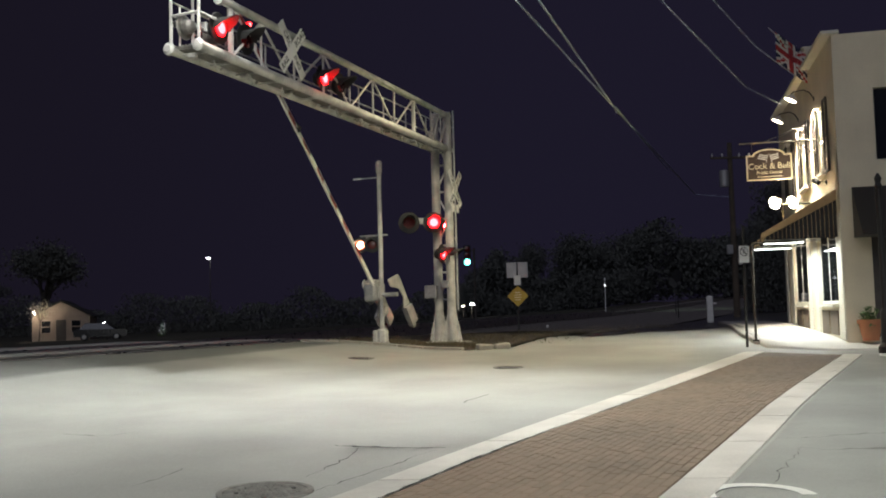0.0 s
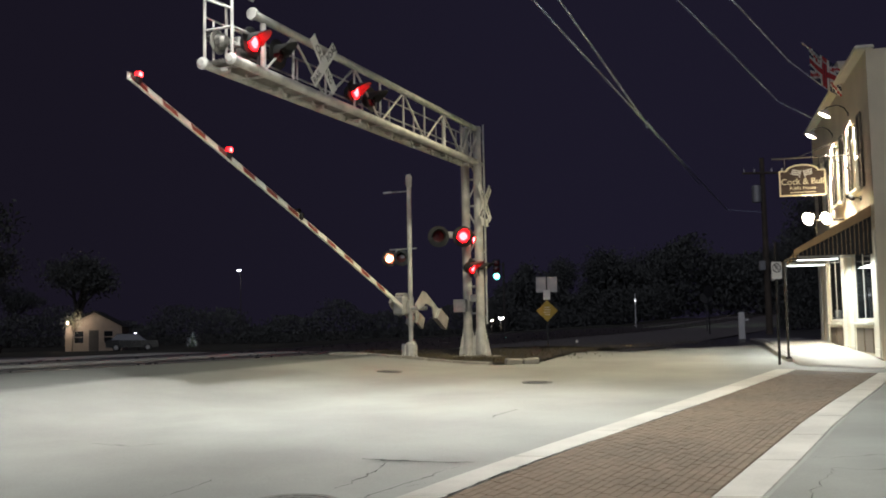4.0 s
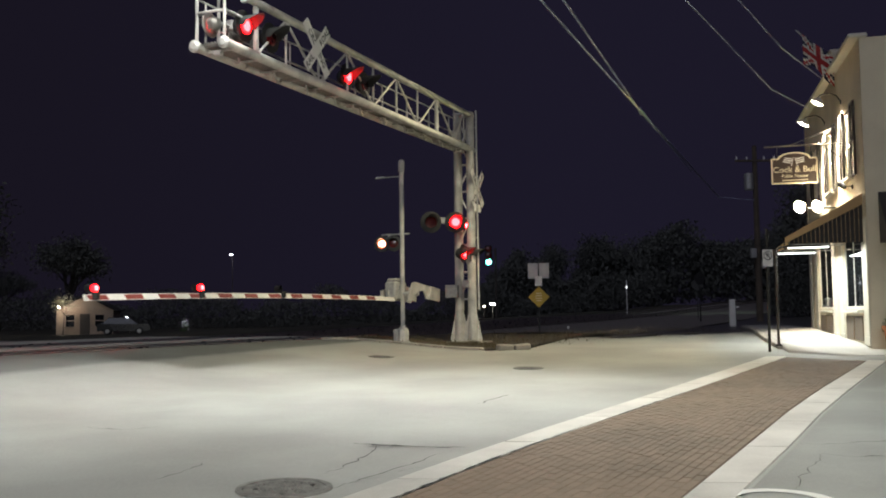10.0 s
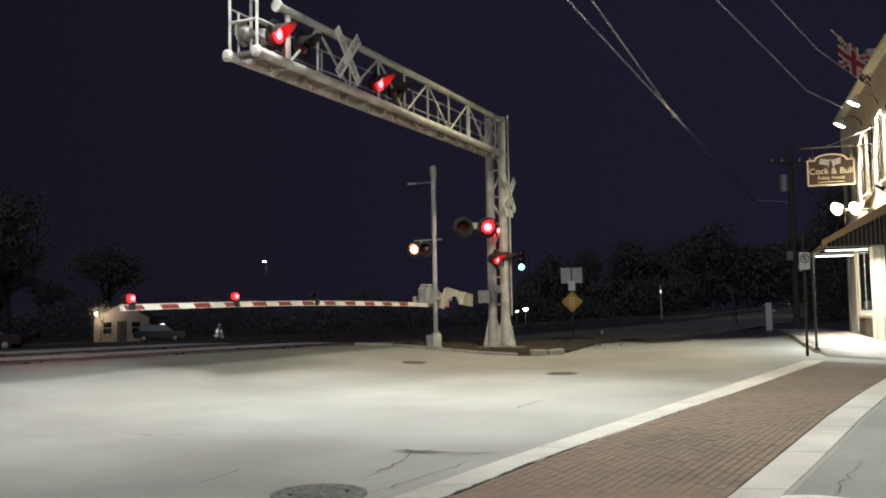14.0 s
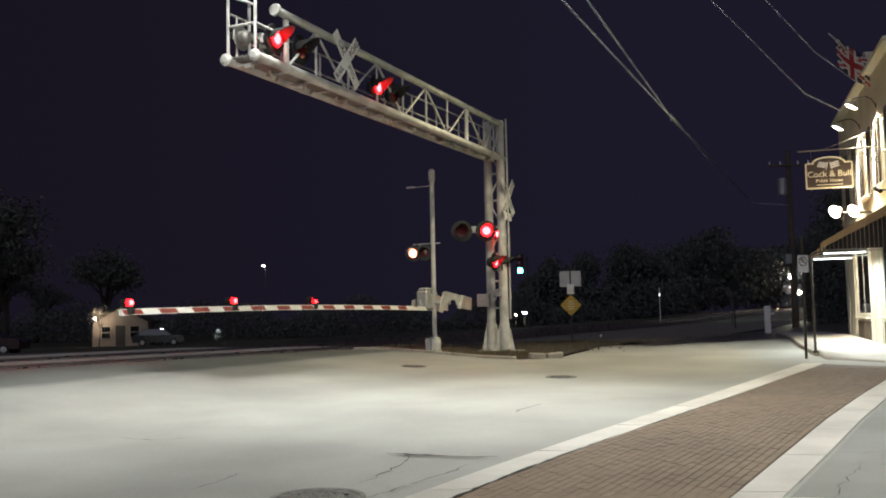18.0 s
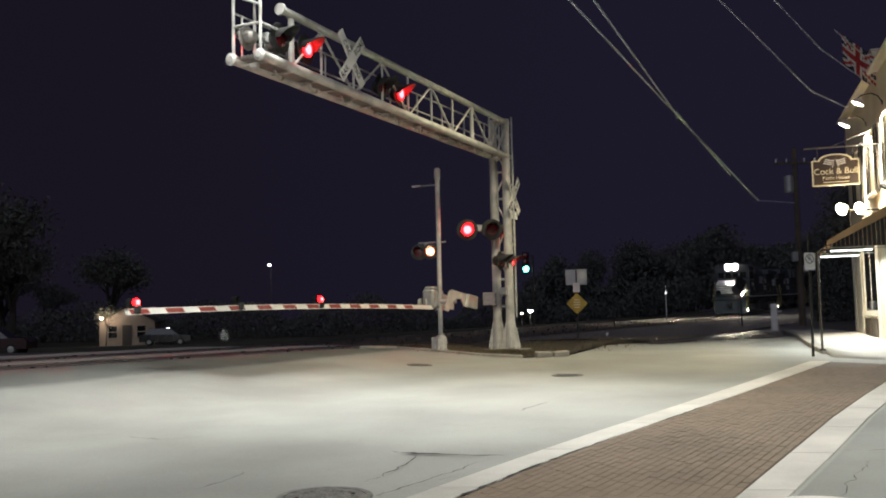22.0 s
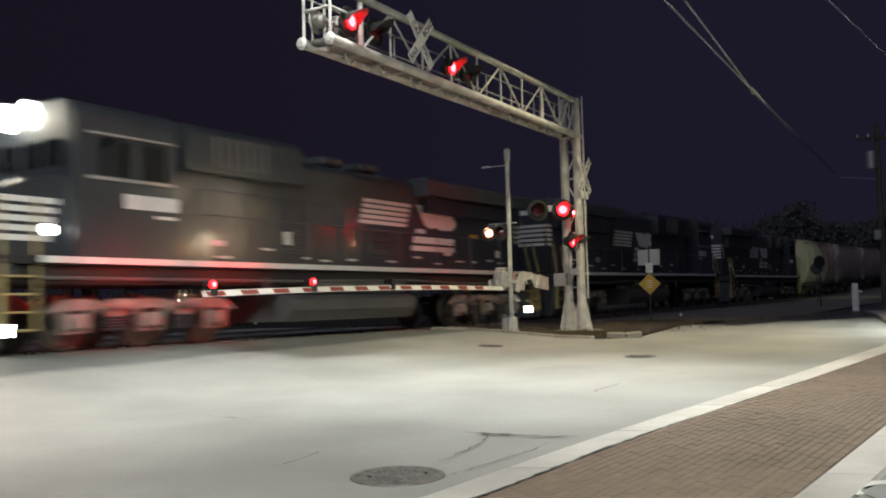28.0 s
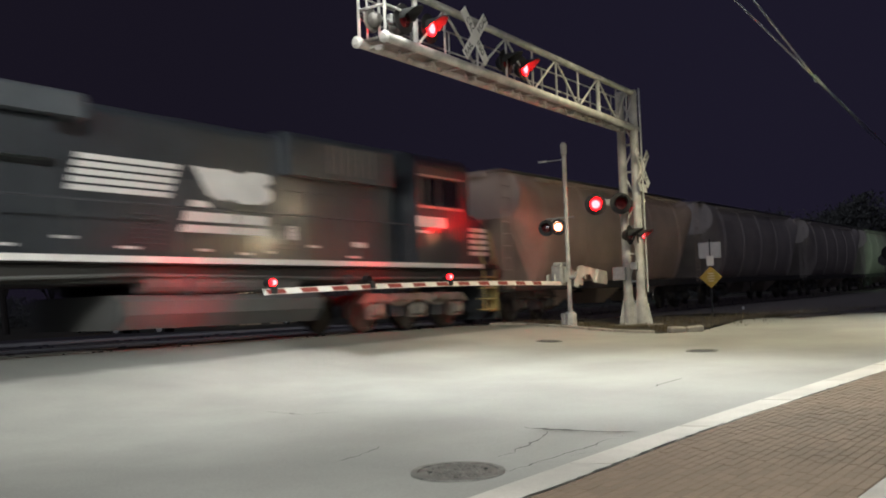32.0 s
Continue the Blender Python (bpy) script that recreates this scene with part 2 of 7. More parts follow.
def lot_rise(s):
    """The side road stays level for longer."""
    s = min(s, 260)
    return 0.0 if s < 45 else (0.0215 * (s - 45) ** 2 / 40 if s < 65 else 0.0215 * (s - 55))


def zg(x, y):
    """Height of the ground: it climbs gently to the crossing and falls a little beyond."""
    w = N.x * x + N.y * y
    k = smooth(9.3, 14.7, w)
    s, q = U.x * x + U.y * y, smooth(9, 13, w)
    far = (rise(s) * q + lot_rise(s) * (1 - q)) * (1 - smooth(22, 48, w))
    return 0.027 * min(max(y, -8), 30) * (1 - k) + 0.88 * k - 0.85 * smooth(24, 60, w) + far


def along(s, w, z=0.0):
    p = U * s + N * w
    return Vector((p.x, p.y, z + rise(s)))


def sheet(outline, lift, step=1.0, thick=0.0):
    """A surface that follows the ground inside an outline."""
    from mathutils.geometry import delaunay_2d_cdt
    xs, ys = [p[0] for p in outline], [p[1] for p in outline]
    edge = []
    for (x0, y0), (x1, y1) in zip(outline, outline[1:] + outline[:1]):
        k = max(1, int(math.hypot(x1 - x0, y1 - y0) / step))
        edge += [Vector((x0 + (x1 - x0) * i / k, y0 + (y1 - y0) * i / k)) for i in range(k)]
    pts = list(edge)
    x = min(xs)
    while x < max(xs):
        y = min(ys)
        while y < max(ys):
            pts.append(Vector((x + 0.013, y + 0.017)))
            y += step
        x += step
    k = len(edge)
    vs, _, fs, *_ = delaunay_2d_cdt(pts, [(i, (i + 1) % k) for i in range(k)], [], 1, 1e-4)
    bm = B()
    bv = [bm.verts.new((v.x, v.y, zg(v.x, v.y) + (lift(v.x, v.y) if callable(lift) else lift))) for v in vs]
    for f in fs:
        bm.faces.new([bv[i] for i in f])
    bmesh.ops.recalc_face_normals(bm, faces=bm.faces)
    if bm.faces and sum(f.normal.z for f in bm.faces) < 0:
        bmesh.ops.reverse_faces(bm, faces=bm.faces)
    for v in list(bm.verts):
        if not v.link_faces:
            bm.verts.remove(v)
    for f in bm.faces:
        f.smooth = True
    if thick:
        r = bmesh.ops.extrude_edge_only(bm, edges=[e for e in bm.edges if e.is_boundary])
        bmesh.ops.translate(bm, vec=(0, 0, -thick), verts=[g for g in r["geom"] if isinstance(g, bmesh.types.BMVert)])
    return bm


# ---- ground ----
def ground():
    bm = B()
    line = [-1500, -700, -350, -180, -110, -75] + [2.0 * i for i in range(-30, 31)] + [75, 110, 180, 350, 700, 1500]
    def low(x, y):
        s, w = U.x * x + U.y * y, N.x * x + N.y * y
        return zg(x, y) - 0.06 - 0.3 * smooth(21, 25, s) * smooth(10, 12, w) * (1 - smooth(22, 25, w))

    g = [[bm.verts.new((x, y + 20, low(x, y + 20))) for x in line] for y in line]
    for i in range(len(line) - 1):
        for j in range(len(line) - 1):
            bm.faces.new((g[i][j], g[i][j + 1], g[i + 1][j + 1], g[i + 1][j]))
    part("ground", bm, M_EARTH)
    tagged(bpy.data.objects["ground"], "dark bare earth and thin grass in the night", "ground", kind="structure")


ground()
RIM = [(10.7, 32.5), (9.9, 31.7), (8.8, 30.1), (7.95, 29.95), (7.6, 29.5), (6.5, 29.4), (6.05, 28.7), (5.1, 28.1), (4.4, 28.9), (3.66, 28.2), (3.0, 26.2), (2.2, 23.95), (1.1, 23.3), (0.05, 24.35), (-1.3, 25.6), (-2.3, 26.45)]
NEAR_L = along(-42, 14.66)
NEAR_R = along(22.3, 14.66)
ROAD = [(-46, -12), (46, -12), (46, 20), (12.2, 34.0)] + RIM + [(NEAR_R.x, NEAR_R.y), (NEAR_L.x, NEAR_L.y)]
tagged(part("road", sheet(ROAD, 0.0, 0.8), M_ROAD), "worn pale concrete road surface at the crossing", "road", kind="structure")
LOT = [(12.3, 34.4), (10.7, 32.6), (9.85, 31.8), (8.75, 30.2), (7.6, 29.6), (6.5, 29.5), (6.05, 28.8), (5.1, 28.2), (4.4, 29.0), (7.0, 33.0), (20, 62), (60, 150), (95, 150), (45, 62)]
tagged(part("side_road", sheet(LOT, -0.03, 2.0), M_ASPH), "dark asphalt side road beside the railway", "road", kind="structure")

# ---- crosswalk: brick field between two pale concrete bands ----
LEFT = [(-2.3, 4.2), (-0.65, 7.27), (0.13, 8.7), (1.01, 10.25), (2.88, 13.39), (6.85, 20.17)]
LEFT_IN = [(-1.95, 4.2), (-0.28, 7.2), (0.40, 8.5), (1.28, 10.05), (3.10, 13.05), (7.20, 20.0)]
RIGHT_IN = [(0.2, 4.2), (1.72, 6.94), (2.99, 9.33), (4.2, 11.6), (5.50, 13.9), (8.35, 18.77)]
RIGHT = [(0.55, 4.2), (2.05, 6.86), (3.30, 9.15), (4.5, 11.4), (5.80, 13.7), (8.65, 18.62)]


def lerp_line(pts, k):
    """The point a share k along a polyline, by its y."""
    y = pts[0][1] + (pts[-1][1] - pts[0][1]) * k
    for (x0, y0), (x1, y1) in zip(pts, pts[1:]):
        if y <= y1 + 1e-6:
            f = (y - y0) / (y1 - y0)
            return x0 + (x1 - x0) * f, y
    return pts[-1]


def band(name, a, b, count, label):
    """A band of cast slabs, each with its own joint."""
    base = tagged(new(name), label, "paving", kind="structure")
    for i in range(count):
        bm = B()
        lo, hi = (i + 0.006) / count, (i + 0.994) / count
        rows = []
        for k in (lo, (lo + hi) / 2, hi):
            rows.append([bm.verts.new((x, y, zg(x, y) + 0.022)) for x, y in (lerp_line(a, k), lerp_line(b, k))])
        for r0, r1 in zip(rows, rows[1:]):
            bm.faces.new((r0[0], r0[1], r1[1], r1[0]))
        r = bmesh.ops.extrude_edge_only(bm, edges=[e for e in bm.edges if e.is_boundary])
        bmesh.ops.translate(bm, vec=(0, 0, -0.05), verts=[g for g in r["geom"] if isinstance(g, bmesh.types.BMVert)])
        bmesh.ops.recalc_face_normals(bm, faces=bm.faces)
        part("slab", bm, M_BORDER, base)


band("crosswalk_band", LEFT, LEFT_IN, 9, "pale concrete band along the brick crosswalk")
band("crosswalk_band", RIGHT_IN, RIGHT, 9, "pale concrete band along the brick crosswalk")
bed = [p for p in LEFT_IN] + [p for p in RIGHT_IN[::-1]]
tagged(part("crosswalk_bed", sheet(bed, 0.006, 0.5), M_JOINT), "sandy joints under the brick crosswalk", "paving", kind="structure")

# ---- railway ----


def railway(off, name, label, s0, s1):
    base = tagged(new(name), label, "railway track", kind="structure")
    for side in (-0.7175, 0.7175):
        bm = B()
        w = off + side
        for dz0, dz1, half in ((-0.13, -0.03, 0.01), (-0.15, -0.13, 0.07)):
            rings = [[bm.verts.new(along(s, w + k, RAILZ + z)) for k, z in ((-half, dz0), (half, dz0), (half, dz1), (-half, dz1))] for s in (s0, *[c[0] for c in CLIMB], s1)]
            for r0, r1 in zip(rings, rings[1:]):
                for i in range(4):
                    bm.faces.new((r0[i], r0[(i + 1) % 4], r1[(i + 1) % 4], r1[i]))
            bm.faces.new(rings[0][::-1])
            bm.faces.new(rings[-1])
        head = [(-0.036, -0.03), (-0.036, -0.012), (-0.029, -0.004), (-0.014, 0.0), (0.014, 0.0), (0.029, -0.004), (0.036, -0.012), (0.036, -0.03)]
        rings = [[bm.verts.new(along(s, w + k, RAILZ + z)) for k, z in head] for s in (s0, *[c[0] for c in CLIMB], s1)]
        for r0, r1 in zip(rings, rings[1:]):
            for i in range(8):
                bm.faces.new((r0[i], r0[(i + 1) % 8], r1[(i + 1) % 8], r1[i]))
        bm.faces.new(rings[0][::-1])
        bm.faces.new(rings[-1])
        bmesh.ops.recalc_face_normals(bm, faces=bm.faces)
        part("rail", bm, M_RAIL, base)
    bm = B()
    for s in np.arange(25.0, min(s1, 110), 0.55):
        for r in [box(bm, (0, 0, 0), (0.22, 2.55, 0.14))]:
            bmesh.ops.transform(bm, matrix=pose(*along(float(s), off, RAILZ - 0.235), 0, 0, 90 - BEAR), verts=r)
    part("sleepers", bm, M_TIMBER, base)
    base.children[-1]["kind"] = "stuff"
    return base


def ballast():
    bm = B()
    prof = ((7.5, 0.62), (8.6, 0.80), (10.6, 0.82), (12.4, 0.78), (13.4, 0.74), (14.0, 0.76), (21.0, 0.76), (22.4, 0.5))
    rows = [[bm.verts.new(along(s, w, z + 0.03 * math.sin(3.1 * s + 7 * w) * (abs(s) < 120))) for w, z in prof] for s in [31.0 + 2.0 * i for i in range(42)] + [140, 200, 400, 900]]
    for a, b in zip(rows, rows[1:]):
        for k in range(len(prof) - 1):
            bm.faces.new((a[k], b[k], b[k + 1], a[k + 1]))
    bmesh.ops.recalc_face_normals(bm, faces=bm.faces)
    near = ((12.4, 0.78), (13.4, 0.74), (14.0, 0.76), (21.0, 0.76), (22.4, 0.5))
    rows = [[bm.verts.new(along(s, w, z + 0.03 * math.sin(3.1 * s + 7 * w))) for w, z in near] for s in (24.5, 26.0, 27.5, 29.0, 31.0)]
    for a, b in zip(rows, rows[1:]):
        for k in range(len(near) - 1):
            bm.faces.new((a[k], b[k], b[k + 1], a[k + 1]))
    bmesh.ops.recalc_face_normals(bm, faces=bm.faces)
    ob = part("ballast_bed", bm, M_BALLAST)
    tagged(ob, "grey crushed stone bed under the rails", "ballast", kind="structure")


railway(OFF, "track", "polished steel rails of the nearer track", -130, 900)
railway(OFF2, "track", "dull steel rails of the further track", -130, 900)
ballast()


def crossing_panels():
    """Panels between and beside the rails where the road crosses."""
    base = tagged(new("crossing_surface"), "concrete and rubber panels set between the rails", "level crossing", kind="structure")
    spans = [(14.67, 14.735, M_RUBBER), (14.92, 16.08, M_RUBBER), (16.265, 16.50, M_RUBBER), (16.505, 18.495, M_WALKDARK), (18.50, 18.735, M_RUBBER), (18.92, 20.08, M_RUBBER), (20.265, 23.3, M_WALKDARK)]
    for w0, w1, m in spans:
        s = -40.0
        while s < 24:
            bm = B()
            box(bm, (0, 0, 0), (2.44 - 0.015, w1 - w0, 0.12), bevel=0.008)
            ob = part("panel", bm, m, base)
            ob.matrix_basis = pose(*along(s + 1.22, (w0 + w1) / 2, RAILZ - 0.076), 0, 0, 90 - BEAR)
            s += 2.44


M_WALKDARK = mat("worn_crossing_panel", (0.32, 0.315, 0.285), 0.75, scale=1.2, vary=0.35, bump=0.4, per=0.2)
crossing_panels()
# far side of the road beyond the tracks
FAR = [tuple(along(s, w)[:2]) for s, w in ((-40, 23.3), (22, 23.3), (26, 60), (-30, 90))]
tagged(part("far_road", sheet(FAR, -0.01, 3.0), M_ASPH), "dark asphalt road beyond the railway", "road", kind="structure")

# ---- kerb at the signal island ----


def kerb_line(name, pts, label, wide=0.15, high=0.06):
    base = tagged(new(name), label, "kerb", kind="structure")
    for a, b in zip(pts, pts[1:]):
        a, b = Vector(a), Vector(b)
        n = max(1, round((b - a).length / 1.2))
        for i in range(n):
            p, q = a.lerp(b, (i + 0.01) / n), a.lerp(b, (i + 0.99) / n)
            m = (p + q) / 2
            bm = B()
            box(bm, (0, 0, 0), ((q - p).length, wide, high + 0.12), bevel=0.02)
            ob = part("kerbstone", bm, M_KERB, base)
            za, zb = zg(*p), zg(*q)
            ob.matrix_basis = pose(m.x, m.y, (za + zb) / 2 + high / 2 - 0.06, 0, -math.degrees(math.atan2(zb - za, (q - p).length)), math.degrees(math.atan2((q - p).y, (q - p).x)))
    return base


kerb_line("kerb_island", [(-3.4, 26.75), (-2.3, 26.45), (-1.3, 25.6), (0.05, 24.35), (1.0, 23.55)], "worn low kerb round the signal island")

# ---- crossing signals ----
FLASH = []  # lamps with the side of the pair that they are on


def flasher(parent, m, turn_of, lit=None, size=1.0, disc=None):
    """A round crossing light: backing disc, hood, housing, dark lens and the glowing reflector that comes forward when it is on. It faces -y."""
    e = new("flasher")
    e.parent = parent
    e.matrix_basis = m
    bm = B()
    lathe(bm, [(0.30 * size, 0.0), (0.31 * size, 0.008), (0.30 * size, 0.016), (0.16 * size, 0.02)], 28, pose(0, 0, 0, 90), caps=True)
    part("backing_disc", bm, disc or M_BLACK, e)
    bm = B()
    lathe(bm, [(0.175 * size, 0.0), (0.175 * size, 0.10), (0.12 * size, 0.17), (0.05 * size, 0.19)], 20, pose(0, 0.012, 0, -90))
    part("housing", bm, disc or M_BLACK, e)
    bm = B()
    k = 14
    inn, out = [], []
    for i in range(k + 1):
        a = radians(-10 + 200 * i / k)
        d = 0.44 * size * (0.30 + 0.70 * max(0, math.sin(a)))
        inn.append((math.cos(a) * 0.185 * size, math.sin(a) * 0.185 * size, d))
    for thick in (1.0, 1.05):
        r0 = [bm.verts.new((x * thick, -0.02, z * thick)) for x, z, d in inn]
        r1 = [bm.verts.new((x * thick, -0.02 - d, z * thick)) for x, z, d in inn]
        out.append((r0, r1))
    for r0, r1 in out:
        for i in range(k):
            bm.faces.new((r0[i], r0[i + 1], r1[i + 1], r1[i]))
    for i in range(k):
        bm.faces.new((out[0][1][i], out[0][1][i + 1], out[1][1][i + 1], out[1][1][i]))
    part("hood", bm, M_HOOD, e)
    bm = B()
    lathe(bm, [(0.172 * size, 0.0), (0.168 * size, 0.014), (0.11 * size, 0.028), (0.0005, 0.034)], 24, pose(0, -0.02, 0, 90))
    part("lens", bm, M_LENS, e, "dark red glass lens")
    bm = B()
    lathe(bm, [(0.002, -0.004), (0.168 * size, 0.0), (0.16 * size, 0.010), (0.115 * size, 0.020)], 24, pose(0, 0, 0, 90), caps=False)
    k0 = len(bm.faces)
    lathe(bm, [(0.115 * size, 0.020), (0.06 * size, 0.026), (0.0005, 0.028)], 24, pose(0, 0, 0, 90), caps=False)
    bm.faces.ensure_lookup_table()
    for f in bm.faces[k0:]:
        f.material_index = 1
    g = part("lit_reflector", bm, lit or [G_RED, G_REDC], e, "glowing red signal light")
    g.location = (0, -0.045, 0)
    if turn_of:
        FLASH.append((g, turn_of))
    return e


# cantilever: leans over the road, 23.8 degrees off straight ahead
CB = Vector((0.49, 26.5, 0))
CX, CY = Vector((-0.4035, -0.915, 0)), Vector((0.915, -0.4035, 0))
CROT = math.degrees(math.atan2(CX.y, CX.x))  # local x along the arm; local -y is towards the track... y = CX turned left
LOW, HIGH, REACH = 6.14, 7.10, 11.5
M_GAP = 0.38  # between the two masts


def side(x):
    """The nearer side of the truss stands off a little more towards its tip."""
    return 0.37 + 0.0178 * x


def cantilever():
    z0 = zg(CB.x, CB.y)
    root = thing("crossing_cantilever", pose(CB.x, CB.y, 0, 0, 0, CROT), "silver painted steel cantilever with red flashing crossing lights over the road", "crossing signal")
    # local frame: x along the arm, y to its left; the nearer side lies at y = side(x)
    near, far = M_GAP, 0.0
    for y in (far, near):
        bm = B()
        lathe(bm, [(0.32, z0 - 0.1), (0.32, z0 + 0.04), (0.15, z0 + 0.06), (0.13, z0 + 0.75), (0.125, z0 + 0.8), (0.115, HIGH + 0.05), (0.10, HIGH + 0.08)], 16, pose(0, y, 0))
        mast = part("mast", bm, M_ALU, root, smooth=False)
        for k in range(4):
            bm = B()
            prism(bm, [(0.10, z0 + 0.04), (0.27, z0 + 0.04), (0.26, z0 + 0.14), (0.13, z0 + 0.78), (0.10, z0 + 0.78)], -0.012, 0.012, pose(0, y, 0, 0, 0, 20 + 90 * k))
            bmesh.ops.recalc_face_normals(bm, faces=bm.faces)
            part("gusset", bm, M_ALU, mast)
    bm = B()
    z = z0 + 1.2
    flip = 1
    while z < LOW - 0.4:
        tube(bm, (0, far, z), (0, near, z), 0.03, n=6)
        tube(bm, (0, far if flip > 0 else near, z), (0, near if flip > 0 else far, z + 0.75), 0.024, n=6)
        flip = -flip
        z += 0.75
    part("mast_lacing", bm, M_ALU, root)
    bm = B()
    box(bm, (0, 0.24, z0 - 0.08), (1.0, 1.1, 0.24), bevel=0.03)
    part("footing", bm, M_KERB, root, "mossy concrete footing")
    for y0, y1 in ((far, far - 0.03), (side(0), side(REACH))):
        bm = B()
        tube(bm, (-0.25, y0, LOW), (REACH, y1, LOW + 0.03), 0.085, n=16)
        tube(bm, (REACH - 0.02, y1, LOW + 0.03), (REACH + 0.02, y1, LOW + 0.03), 0.11, n=16)
        tube(bm, (REACH + 0.02, y1, LOW + 0.03), (REACH + 0.05, y1, LOW + 0.03), 0.10, 0.06, n=16)
        part("bottom_chord", bm, M_ALU, root, smooth=False)
    bm = B()
    tube(bm, (-0.2, side(0), HIGH), (REACH - 0.62, side(REACH), HIGH + 0.03), 0.075, n=14)
    tube(bm, (REACH - 0.62, side(REACH), HIGH + 0.03), (REACH - 0.57, side(REACH), HIGH + 0.03), 0.115, 0.105, n=16)
    part("top_chord", bm, M_ALU, root)
    # web of the near side
    xs = [0.45, 1.15, 2.35, 3.55, 4.75, 5.95, 7.15, 8.35, 9.55, 10.55]
    for i, x in enumerate(xs):
        bm = B()
        r = 0.055 if i in (2, 9) else 0.026
        tube(bm, (x, side(x), LOW + 0.06), (x, side(x), HIGH - 0.05), r, n=8)
        part("upright", bm, M_ALU, root)
    for i, (a, b) in enumerate(zip(xs, xs[1:])):
        bm = B()
        up = i % 2 == 0
        tube(bm, (a + 0.05, side(a), HIGH - 0.06 if up else LOW + 0.06), (b - 0.05, side(b), LOW + 0.06 if up else HIGH - 0.06), 0.026, n=8)
        part("diagonal", bm, M_ALU, root)
    # rail on the far side of the catwalk
    bm = B()
    for z in (LOW + 0.45, LOW + 0.85):
        tube(bm, (0.1, far, z), (REACH, far, z), 0.017, n=6)
    part("handrail", bm, M_ALU, root)
    for i in range(9):
        bm = B()
        x = 0.6 + i * 1.33
        tube(bm, (x, far, LOW + 0.05), (x, far, LOW + 0.86), 0.019, n=6)
        part("rail_post", bm, M_ALU, root)
    # catwalk grating with cross bars below
    bm = B()
    for k in range(9):
        y = far + 0.06 + k * 0.045
        tilt = 0.0178 * k / 8
        box(bm, (REACH / 2, y + tilt * REACH / 2, LOW + 0.07), (REACH - 0.1, 0.006, 0.035), pose(0, 0, 0, 0, 0, math.degrees(tilt)))
    for k in range(58):
        x = 0.15 + k * 0.196
        box(bm, (x, side(x) / 2, LOW + 0.08), (0.008, side(x) - 0.1, 0.012))
    part("grating", bm, M_GRATE, root)
    bm = B()
    vs = [bm.verts.new(q) for z in (LOW + 0.024, LOW + 0.036) for q in ((0.15, 0.06, z), (REACH - 0.15, 0.06, z), (REACH - 0.15, side(REACH) - 0.06, z), (0.15, side(0) - 0.06, z))]
    for q in ((3, 2, 1, 0), (4, 5, 6, 7), (0, 1, 5, 4), (1, 2, 6, 5), (2, 3, 7, 6), (3, 0, 4, 7)):
        bm.faces.new([vs[i] for i in q])
    part("walkway_plate", bm, M_GRATE, root)
    # pipe clamps and cable loops that hang under the walkway
    for k in range(9):
        bm = B()
        x = 1.2 + 1.13 * k
        path_tube(bm, [(x, side(x) * 0.3, LOW - 0.03), (x + 0.12, side(x) * 0.35, LOW - 0.13), (x + 0.34, side(x) * 0.5, LOW - 0.16), (x + 0.55, side(x) * 0.65, LOW - 0.05)], 0.022, 6)
        part("cable_loop", bm, M_GALV, root, "grey flexible conduit loop")
    for k in range(15):
        bm = B()
        x = 0.3 + k * 0.78
        tube(bm, (x, far, LOW - 0.02), (x, side(x), LOW - 0.02), 0.022, n=6)
        if k % 2 == 0:
            box(bm, (x + 0.05, side(x) / 2, LOW - 0.075), (0.10, 0.16, 0.07), bevel=0.015)
        part("cross_bar", bm, M_ALU, root)
    # end cage
    for x in (REACH - 0.62, REACH - 0.02):
        for y in (far, side(x)):
            if x > REACH - 0.1 or y == far:
                bm = B()
                tube(bm, (x, y, LOW), (x, y, HIGH + 0.28), 0.028, n=8)
                part("cage_post", bm, M_ALU, root)
    for z in (LOW + 0.6, HIGH + 0.27):
        for a, b in (((REACH - 0.02, far), (REACH - 0.02, side(REACH))), ((REACH - 0.62, far), (REACH - 0.02, far)), ((REACH - 0.62, side(REACH)), (REACH - 0.02, side(REACH)))):
            bm = B()
            tube(bm, (*a, z), (*b, z), 0.024, n=6)
            part("cage_rail", bm, M_ALU, root)
    bm = B()
    tube(bm, (REACH - 0.02, far, HIGH + 0.2), (REACH - 0.02, side(REACH), HIGH - 0.05), 0.024, n=6)
    part("cage_brace", bm, M_ALU, root)
    # knee at the mast
    bm = B()
    for y in (far, near):
        tube(bm, (0.0, y, HIGH - 0.1), (0.55, y, LOW + 0.08), 0.035, n=8)
    tube(bm, (0, far, HIGH), (0, near, HIGH), 0.06, n=10)
    tube(bm, (0, far, LOW), (0, near, LOW), 0.06, n=10)
    tube(bm, (0, far, HIGH - 0.1), (0, near, LOW + 0.1), 0.03, n=8)
    box(bm, (0.02, (far + near) / 2, HIGH + 0.02), (0.26, near - far + 0.16, 0.03))
    part("head_frame", bm, M_ALU, root)
    return root, near, far, z0


CANT, C_NEAR, C_FAR, C_Z0 = cantilever()


